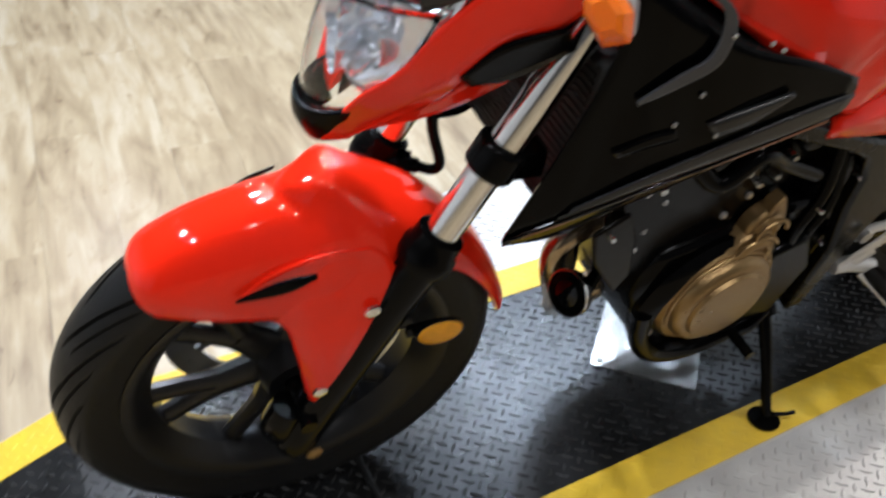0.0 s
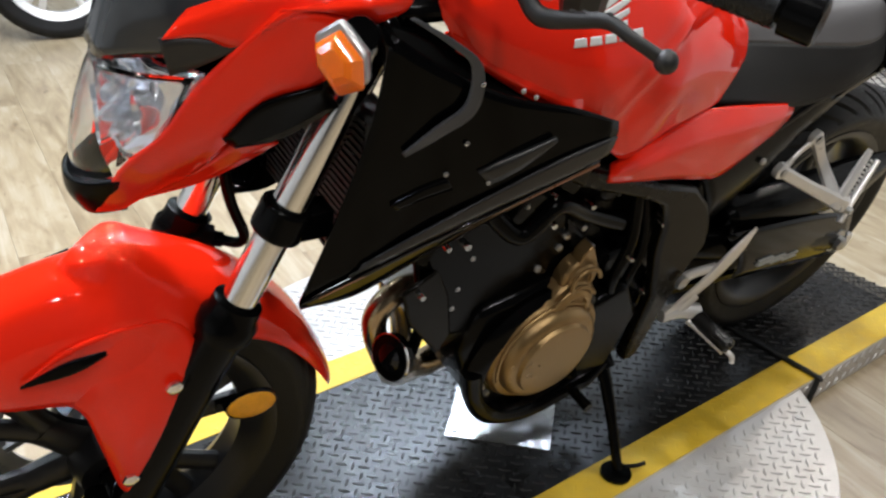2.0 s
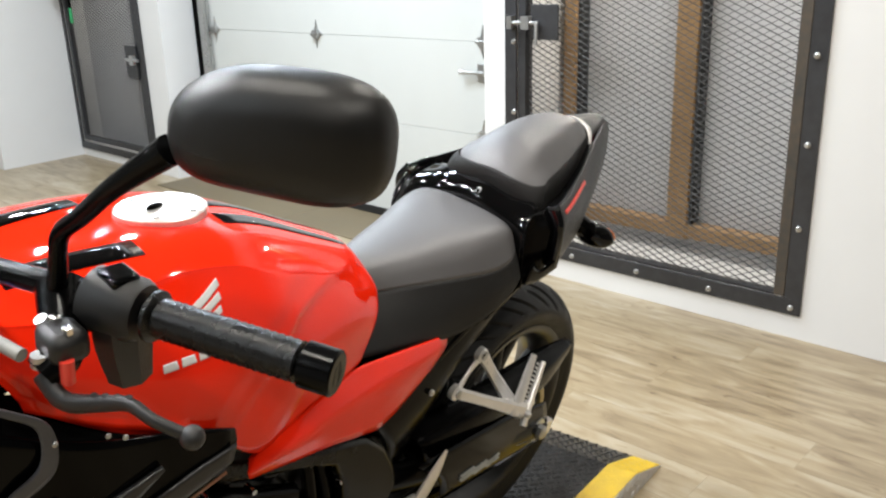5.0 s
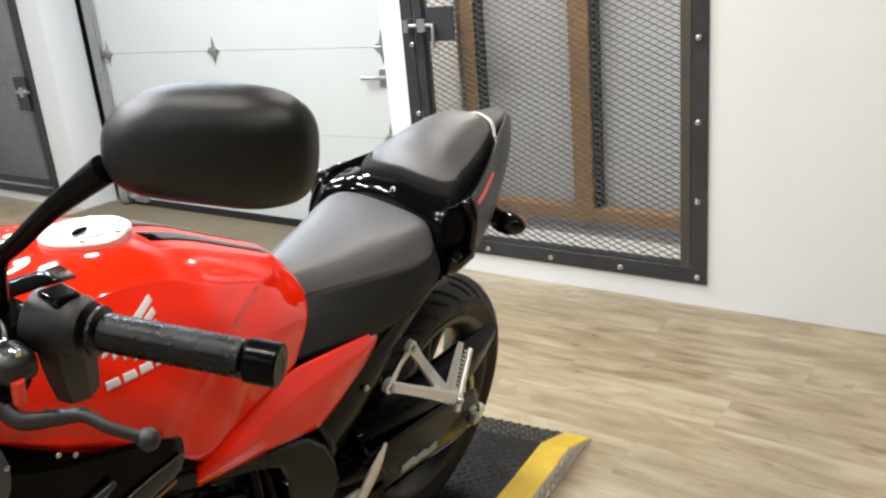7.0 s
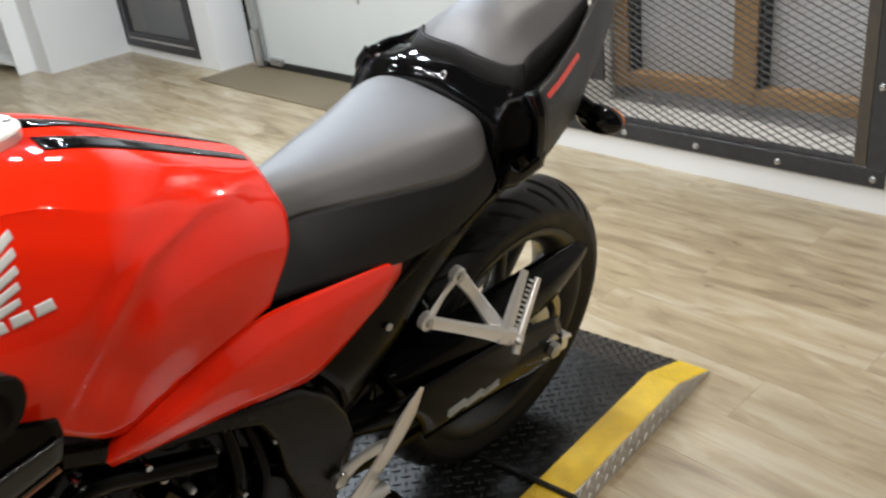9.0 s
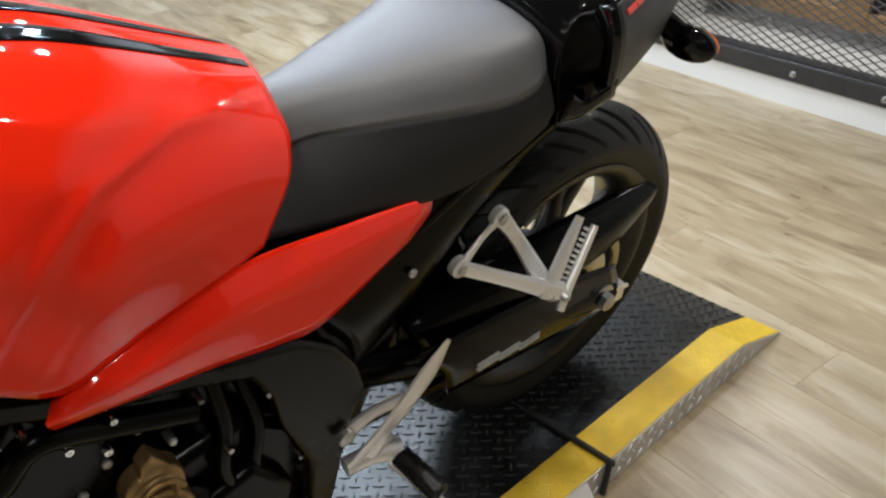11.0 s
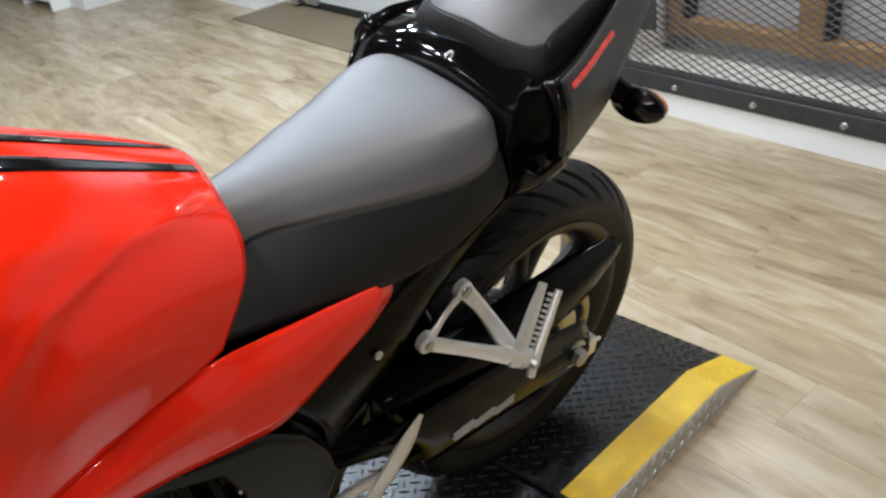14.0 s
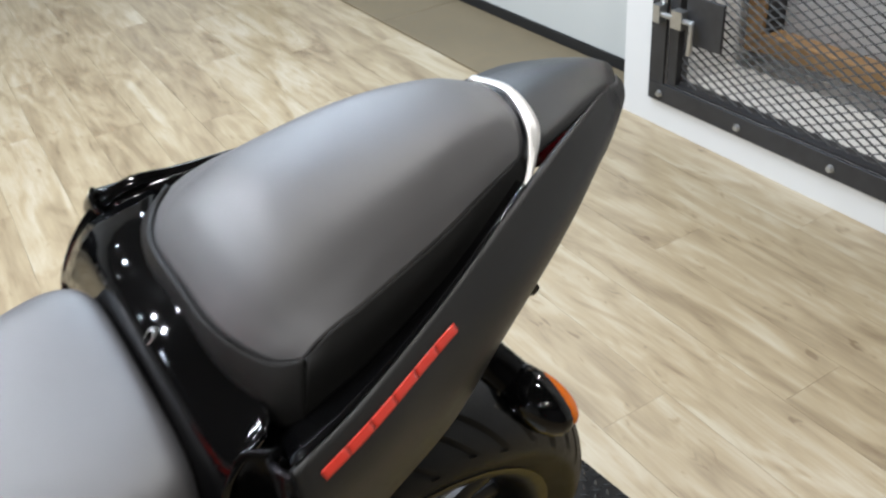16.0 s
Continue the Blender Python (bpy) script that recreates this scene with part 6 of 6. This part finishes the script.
    part("pillion_gap", sheet(mir([[(1.262, 0.118, 0.846), (1.33, 0.112, 0.862), (1.40, 0.096, 0.884), (1.485, 0.062, 0.912)], [(1.252, 0.166, 0.885), (1.30, 0.153, 0.891), (1.385, 0.124, 0.906), (1.475, 0.088, 0.929)]]), (4, 5)), GLOSS, tailp, "glossy black groove beside the seat", thick=0.003)
    on = surface(tailp, s)
    low = 0.044 if s > 0 else 0.0
    for k in range(6):
        a0, a1 = k / 6, (k + 0.95) / 6
        decal("name_bar", on, [[(1.264 + 0.118 * t + w * 0.3, 0.8775 - low * (1 - 0.4 * t) + 0.0165 * t - w) for t in (a0, (a0 + a1) / 2, a1)] for w in (0.0, 0.006)], RED_DECAL, tailp, "red letter-sized bar")
    sg = part("rear_indicator", tube([(1.42, s * 0.09, 0.805), (1.438, s * 0.106, 0.789), (1.45, s * 0.126, 0.775)], [0.021, 0.017, 0.017], 12, 4), SATIN, bike, "black rear indicator with amber lens")
    part("shell", ball((1.455, s * 0.144, 0.768), (0.021, 0.040, 0.024), pose(0, 0, 0, 0, 0, s * -12)), GLOSS, sg, "glossy black shell")
    part("lens", ball((1.4635, s * 0.149, 0.769), (0.0145, 0.033, 0.0195), pose(0, 0, 0, 0, 0, s * -12)), AMBER, sg, "amber lens")
part("grab_arch", tube([(1.315, 0.175, 0.845), (1.272, 0.190, 0.834), (1.238, 0.192, 0.806), (1.212, 0.184, 0.770), (1.202, 0.166, 0.735)], [0.010, 0.014, 0.015, 0.013, 0.010], 12, 6, 0.6), GLOSS, bike, "glossy black grab arch beside the pillion seat")
part("tail_top", sheet([[(1.49, -0.068, 0.930), (1.51, 0.0, 0.944), (1.49, 0.068, 0.930)], [(1.54, -0.062, 0.944), (1.55, 0.0, 0.951), (1.54, 0.062, 0.938)], [(1.580, -0.046, 0.946), (1.592, 0.0, 0.950), (1.580, 0.046, 0.940)], [(1.600, -0.038, 0.939), (1.612, 0.0, 0.942), (1.600, 0.038, 0.934)]], (5, 5)), MATTE, bike, "charcoal matte tail top", thick=0.004)
part("seat_trim", sheet([[(1.478, -0.062, 0.914), (1.490, -0.052, 0.928), (1.501, -0.034, 0.946), (1.507, 0.0, 0.955), (1.501, 0.034, 0.946)], [(1.480, -0.065, 0.913), (1.496, -0.054, 0.930), (1.511, -0.036, 0.946), (1.514, 0.0, 0.954), (1.507, 0.036, 0.946)]], (3, 6)), ALU, bike, "silver trim behind the pillion seat", thick=0.003, taper=False)
part("tail_light", sheet([[(1.606, -0.024, 0.926), (1.612, 0, 0.924), (1.600, 0.030, 0.904)], [(1.574, -0.034, 0.856), (1.580, 0, 0.852), (1.566, 0.036, 0.836)]], (4, 4)), RED_GLASS, bike, "red tail light", thick=0.01)
part("undertail", sheet([[(1.20, y, 0.755) for y in (-0.135, 0, 0.135)], [(1.33, y, 0.793) for y in (-0.14, 0, 0.14)], [(1.53, y, 0.872) for y in (-0.05, 0, 0.05)]], (5, 5)), SATIN, bike, "black undertail", thick=0.005)
part("plate_hanger", join(tube([(1.45, -0.03, 0.82), (1.50, -0.03, 0.785), (1.535, -0.03, 0.765)], 0.008, 8, 4), tube([(1.45, 0.03, 0.82), (1.50, 0.03, 0.785), (1.535, 0.03, 0.765)], 0.008, 8, 4), rod((1.53, -0.06, 0.765), (1.53, 0.06, 0.765), 0.006, 8)), SATIN, bike, "black plate bracket")

# swing arm, guard, chain
for s in (-1, 1):
    part("swing_arm", join(tube([(0.93, s * 0.085, 0.415), (1.05, s * 0.118, 0.40), (1.20, s * 0.128, 0.37), (1.36, s * 0.130, 0.325), (1.45, s * 0.130, 0.298)], [0.03, 0.032, 0.032, 0.030, 0.026], 12, 5, 0.55)), SATIN, bike, "black box-section swing arm")
    part("axle_nut", join(lathe([(0.026, -s * 0.002), (0.026, s * 0.004)], (1.417, s * 0.137, 0.313), "y", 24), lathe([(0.016, 0), (0.016, s * 0.014), (0.010, s * 0.018)], (1.417, s * 0.141, 0.313), "y", 6)), STEEL, bike, "steel axle nut and washer")
    part("chain_adjuster", join(box(1.445, 1.475, s * 0.13 - 0.012, s * 0.13 + 0.012, 0.28, 0.315), rod((1.46, s * 0.13, 0.297), (1.50, s * 0.13, 0.288), 0.004)), ALU, bike, bevel=0.002)
part("chain_guard", sheet([[(1.02, -0.085, 0.487), (1.15, -0.092, 0.495), (1.30, -0.094, 0.496), (1.42, -0.096, 0.494), (1.520, -0.102, 0.486)], [(1.02, -0.125, 0.477), (1.15, -0.136, 0.483), (1.30, -0.138, 0.482), (1.42, -0.134, 0.480), (1.528, -0.118, 0.478)], [(1.04, -0.130, 0.425), (1.16, -0.141, 0.425), (1.30, -0.142, 0.424), (1.41, -0.138, 0.430), (1.518, -0.121, 0.458)]], (4, 6)), SATIN, bike, "black chain guard", thick=0.003)
part("rear_sprocket", lathe([(0.080, 0.003), (0.094, 0.003), (0.098, 0.0), (0.094, -0.003), (0.080, -0.003)], (1.42, -0.088, 0.306), "y", 44, True), SPROCKET, bike, "gold-finished rear sprocket ring")
part("arm_plate", sheet([[(0.98, -0.154, 0.472), (1.16, -0.150, 0.446), (1.31, -0.141, 0.414), (1.44, -0.133, 0.372)], [(1.05, -0.156, 0.402), (1.20, -0.153, 0.378), (1.34, -0.144, 0.342), (1.462, -0.136, 0.312)], [(1.07, -0.153, 0.342), (1.22, -0.150, 0.318), (1.36, -0.141, 0.284), (1.462, -0.132, 0.264)]], (4, 6)), SHROUD, bike, "glossy black swing arm face", thick=0.003)
for k in range(6):
    j, low = k % 3, 0.009 * (k // 3)
    part("sticker_bar", box(1.12 + 0.045 * j, 1.162 + 0.045 * j, -0.1592 + 0.0026 * j, -0.1520 + 0.0026 * j, 0.368 - 0.010 * j - low, 0.3705 - 0.010 * j - low), GREY_DECAL, bike, "pale sticker bar")
chain = None
for (xa, za), (xb, zb) in (((0.80, 0.405), (1.40, 0.395)), ((0.80, 0.315), (1.41, 0.228))):
    n = 42
    for k in range(n):
        t = (k + 0.5) / n
        x, z = xa + (xb - xa) * t, za + (zb - za) * t
        link = box(x - 0.0085, x + 0.0085, -0.094, -0.082, z - 0.006, z + 0.006)
        chain = link if chain is None else join(chain, link)
part("drive_chain", chain, SATIN, bike, "oily black drive chain", kind="stuff")

# foot pegs, hangers and side stand
for s in (-1, 1):
    fh = part("foot_hanger", join(tube([(1.056, s * 0.157, 0.468), (1.02, s * 0.160, 0.428), (0.965, s * 0.160, 0.372), (0.90, s * 0.156, 0.322)], [0.006, 0.020, 0.018, 0.012], 10, 5, 0.3), tube([(0.985, s * 0.155, 0.40), (0.94, s * 0.15, 0.40), (0.905, s * 0.145, 0.385)], [0.011, 0.010, 0.013], 10, 3, 0.7), tube([(0.895, s * 0.15, 0.318), (0.935, s * 0.155, 0.318), (0.975, s * 0.165, 0.31)], [0.013, 0.014, 0.016], 10, 3), tube([(0.93, s * 0.157, 0.325), (0.955, s * 0.16, 0.355)], 0.014, 10, 1, 0.6)), ALU, bike, "cast aluminium foot peg hanger with heel guard")
    part("foot_peg", tube([(0.968, s * 0.165, 0.306), (0.97, s * 0.175, 0.306), (0.980, s * 0.245, 0.297), (0.981, s * 0.25, 0.296)], [0.010, 0.015, 0.015, 0.010], 12, 1, 1.1), GRIP, fh, "ribbed black rubber foot peg")
    part("peg_bar", tube([(0.958, s * 0.168, 0.298), (0.966, s * 0.205, 0.290), (0.972, s * 0.245, 0.284)], [0.008, 0.0055, 0.005], 10, 3), ALU, fh, "bright underside bar of the peg")
    part("peg_feeler", tube([(0.978, s * 0.240, 0.288), (0.981, s * 0.258, 0.284), (0.983, s * 0.262, 0.272)], 0.005, 8, 3), ALU, fh)
    ph = part("pillion_hanger", join(tube([(1.145, s * 0.137, 0.617), (1.170, s * 0.150, 0.575), (1.182, s * 0.190, 0.530)], [0.012, 0.010, 0.013], 8, 4, 0.7), tube([(1.083, s * 0.138, 0.566), (1.13, s * 0.167, 0.545), (1.175, s * 0.198, 0.526), (1.196, s * 0.208, 0.516)], [0.012, 0.0115, 0.0145, 0.018], 8, 4, 0.6), tube([(1.145, s * 0.137, 0.617), (1.12, s * 0.132, 0.590), (1.083, s * 0.138, 0.566)], [0.007, 0.0045, 0.007], 8, 4, 0.7), lathe([(0.003, -s * 0.008), (0.0135, -s * 0.008), (0.0135, s * 0.002), (0.011, s * 0.004), (0.003, s * 0.004)], (1.145, s * 0.137, 0.617), "y", 18), lathe([(0.003, -s * 0.008), (0.0145, -s * 0.008), (0.0145, s * 0.002), (0.012, s * 0.004), (0.003, s * 0.004)], (1.083, s * 0.138, 0.566), "y", 18)), ALU, bike, "cast aluminium pillion peg hanger")
    part("pillion_peg", join(tube([(1.180, s * 0.205, 0.512), (1.188, s * 0.202, 0.528), (1.222, s * 0.19, 0.568), (1.247, s * 0.182, 0.600)], [0.015, 0.014, 0.012, 0.008], 10, 4, 0.55), tube([(1.200, s * 0.216, 0.484), (1.212, s * 0.210, 0.503), (1.244, s * 0.200, 0.545), (1.270, s * 0.192, 0.580)], [0.011, 0.013, 0.011, 0.009], 10, 4, 0.55), tube([(1.184, s * 0.206, 0.515), (1.214, s * 0.209, 0.506)], 0.010, 10, 1)), ALU, ph, "folded aluminium pillion peg")
    part("peg_pivot", lathe([(0.002, s * 0.012), (0.005, s * 0.012), (0.0065, s * 0.009), (0.0065, -s * 0.004)], (1.199, s * 0.214, 0.513), "y", 14), STEEL, ph, "steel pivot pin")
    for k in range(11):
        t = k / 10
        part("peg_rib", rod((1.203 + 0.048 * t, s * (0.204 - 0.014 * t), 0.524 + 0.060 * t), (1.216 + 0.048 * t, s * (0.206 - 0.014 * t), 0.513 + 0.060 * t), 0.0022, 6), ALU, ph)
    for p in ((1.145, 0.135, 0.617), (1.083, 0.136, 0.566)):
        part("hanger_bolt", join(lathe([(0.008, 0.0), (0.008, s * 0.012), (0.004, s * 0.013)], (p[0], s * (p[1] - 0.002), p[2]), "y", 12)), STEEL, ph)
stand = part("side_stand", join(tube([(0.80, -0.135, 0.235), (0.798, -0.19, 0.17), (0.795, -0.255, 0.075)], [0.014, 0.0105, 0.009], 12, 3), tube([(0.80, -0.12, 0.245), (0.80, -0.15, 0.225)], 0.02, 10, 1)), SATIN, bike, "black side stand")
part("stand_foot", skin([[(0.765 + 0.5 * 0.055 * (1 + math.cos(a)), -0.285 + 0.028 * (1 + math.sin(a)), z0 + 0.222 * (0.257 - 0.028 * math.sin(a) )) for a in np.linspace(0, 2 * math.pi, 16, False)] for z0 in (0.003, 0.012)]), SATIN, stand, "black stand foot")
part("stand_tang", tube([(0.80, -0.262, 0.085), (0.83, -0.268, 0.078), (0.845, -0.272, 0.082)], 0.004, 8, 3), SATIN, stand)
part("shift_lever", join(tube([(0.79, -0.15, 0.245), (0.74, -0.165, 0.235), (0.70, -0.17, 0.245)], 0.007, 10, 4), rod((0.70, -0.165, 0.245), (0.70, -0.215, 0.245), 0.009)), SATIN, bike, "black shift lever")
part("inner_box", join(box(0.93, 1.06, -0.06, 0.06, 0.36, 0.62), box(1.0, 1.16, -0.06, 0.06, 0.49, 0.70)), DARK, bike, "black battery box and linkage cover", bevel=0.012)
part("shock_absorber", tube([(1.0, 0.0, 0.42), (1.06, 0.0, 0.62)], 0.032, 14, 1), DARK, bike, "black rear shock absorber")
part("hugger", sheet([[(RR.x + 0.335 * math.sin(radians(a)), y, RR.z + 0.335 * math.cos(radians(a)) - 0.02 * (abs(y) > 0.05)) for y in (-0.085, -0.05, 0, 0.05, 0.085)] for a in (-75, -60, -45)], (4, 4)), SATIN, bike, "black rear wheel hugger", thick=0.004)

# ---- second motorcycle's wheel across the room ----
other = thing("parked_motorcycle", "front end of a dark parked motorcycle with bright rim", "motorcycle", pose(0.74, 3.25, 0, 0, 0, 172))
OC = Vector((0, 0, 0.31))
ow = wheel(other, OC, 0.225, 0.09, ALU, "bright silver wheel", None, 5)
part("tyre", tyre(OC, 0.312, 0.12, 0.228, 0.76, 14), RUBBER, ow, "black tyre", angle=24)
part("brake_disc", brake_disc(OC, -0.07, 0.10, 0.15), STEEL, ow)
for s in (-1, 1):
    part("fork_leg", tube([(0.0, s * 0.1, 0.31), (0.15, s * 0.1, 0.62), (0.32, s * 0.1, 0.98)], 0.026, 14, 3), DARK, other)
part("front_fender", skin([[(0.34 * math.sin(radians(a)), 0.07 * math.sin(radians(b)), 0.31 + (0.33 + 0.015 * math.cos(radians(b))) * math.cos(radians(a))) for b in range(-90, 91, 15)] for a in range(-30, 61, 10)], closed=False), DARK, other, thick=0.004)
part("body", hull([([0.1, 0.1, 0.1], [(0, 0.98), (0.12, 0.95), (0.14, 0.8)]), ([0.5, 0.5, 0.5], [(0, 1.02), (0.18, 0.95), (0.17, 0.7)]), ([0.9, 0.9, 0.9], [(0, 0.85), (0.14, 0.8), (0.14, 0.6)]), ([1.6, 1.6, 1.6], [(0, 0.9), (0.1, 0.87), (0.1, 0.7)])]), DARK, other, "dark bodywork", thick=0.01)
orw = wheel(other, Vector((1.42, 0, 0.31)), 0.225, 0.12, ALU, "bright silver wheel", None, 5)
part("tyre", tyre(Vector((1.42, 0, 0.31)), 0.312, 0.16, 0.228, 0.34, 18), RUBBER, orw, "black tyre", angle=24)
part("engine_block", prism([(0.42, 0.2), (0.95, 0.2), (0.95, 0.65), (0.42, 0.7)], -0.17, 0.17), DARK, other, bevel=0.03)

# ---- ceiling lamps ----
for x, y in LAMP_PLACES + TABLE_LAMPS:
    lamp = thing("ceiling_lamp", "round recessed ceiling downlight, unseen", "ceiling lamp", pose(x, y, CEILING_Z), "ceiling lamps")
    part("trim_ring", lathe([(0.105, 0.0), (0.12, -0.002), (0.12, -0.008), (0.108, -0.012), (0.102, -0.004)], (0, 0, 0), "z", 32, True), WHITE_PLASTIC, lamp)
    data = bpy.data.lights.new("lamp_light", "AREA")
    # y < -2: added fill on the near side, no fixture known there.
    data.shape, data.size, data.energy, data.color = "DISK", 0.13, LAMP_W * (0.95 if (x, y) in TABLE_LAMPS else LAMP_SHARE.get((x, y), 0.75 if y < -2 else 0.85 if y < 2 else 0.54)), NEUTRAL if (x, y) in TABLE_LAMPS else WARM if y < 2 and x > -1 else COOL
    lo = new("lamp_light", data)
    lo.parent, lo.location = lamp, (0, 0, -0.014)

# Two unseen lamps added to brighten the alcove and the gate recess.
for y, x, w in ((0.33, 0.30, 22.0), (4.45, 0.085, 7.0)):
    p = WALL_TURN @ Vector((x, y, 0))
    lamp = thing("ceiling_lamp", "small unseen downlight added to light the caged recess", "ceiling lamp", pose(p.x, p.y, 2.11 if y < 1 else 2.09), "ceiling lamps")
    part("trim_ring", lathe([(0.04, 0.0), (0.05, -0.002), (0.05, -0.006), (0.042, -0.008)], (0, 0, 0), "z", 24, True), WHITE_PLASTIC, lamp)
    data = bpy.data.lights.new("lamp_light", "AREA")
    data.shape, data.size, data.energy, data.color = "DISK", 0.08, w, WARM
    lo = new("lamp_light", data)
    lo.parent, lo.location = lamp, (0, 0, -0.012)

for x, y in [(x, y) for x in (1.95, 2.4) for y in (1.3, 1.85, 2.4)]:
    spot = thing("ceiling_spot", "small cool-white ceiling spot lamp", "ceiling lamp", pose(x, y, CEILING_Z), "spot lamps by the garage door")
    part("spot_body", lathe([(0.03, 0.0), (0.075, -0.01), (0.08, -0.05), (0.075, -0.052), (0.06, -0.03), (0.02, -0.03)], (0, 0, 0), "z", 28), WHITE_PLASTIC, spot)
    data = bpy.data.lights.new("spot_light", "AREA")
    data.shape, data.size, data.energy, data.color = "DISK", 0.13, 14.0, (0.80, 0.90, 1.0)
    lo = new("spot_light", data)
    lo.parent, lo.location = spot, (0, 0, -0.056)

# ---- floor planks ----
random.seed(4)
PW, PL = 0.165, 1.21
shapes = {}
def plank_mesh(w, ln):
    key = (round(w, 3), round(ln, 3))
    if key not in shapes:
        e = 0.0002
        bm = box(-w / 2 + 0.00012, w / 2 - 0.00012, -ln / 2 + 0.00012, ln / 2 - 0.00012, -0.006, 0.0)
        for vtx in bm.verts:
            if vtx.co.z > -0.003:
                vtx.co.x -= math.copysign(e, vtx.co.x)
                vtx.co.y -= math.copysign(e, vtx.co.y)
        me = bpy.data.meshes.new("plank")
        bm.to_mesh(me)
        bm.free()
        me.materials.append(PLANK)
        shapes[key] = me
    return shapes[key]
turn = pose(0, 0, 0, 0, 0, -4.57)
for i in range(-30, 26):
    cx = (i + 0.5) * PW
    off = (i * 0.437) % 1.0 * PL
    j = -4
    while True:
        y0 = j * PL + off
        j += 1
        if y0 > 7.0:
            break
        c = turn @ Vector((cx, y0 + PL / 2, 0))
        if -3.9 < c.x < 3.9 and -3.0 < c.y < 7.1:
            ob = bpy.data.objects.new("plank", plank_mesh(PW, PL))
            scene.collection.objects.link(ob)
            ob.parent = floor
            ob.matrix_basis = turn @ Matrix.Translation((cx, y0 + PL / 2, 0))
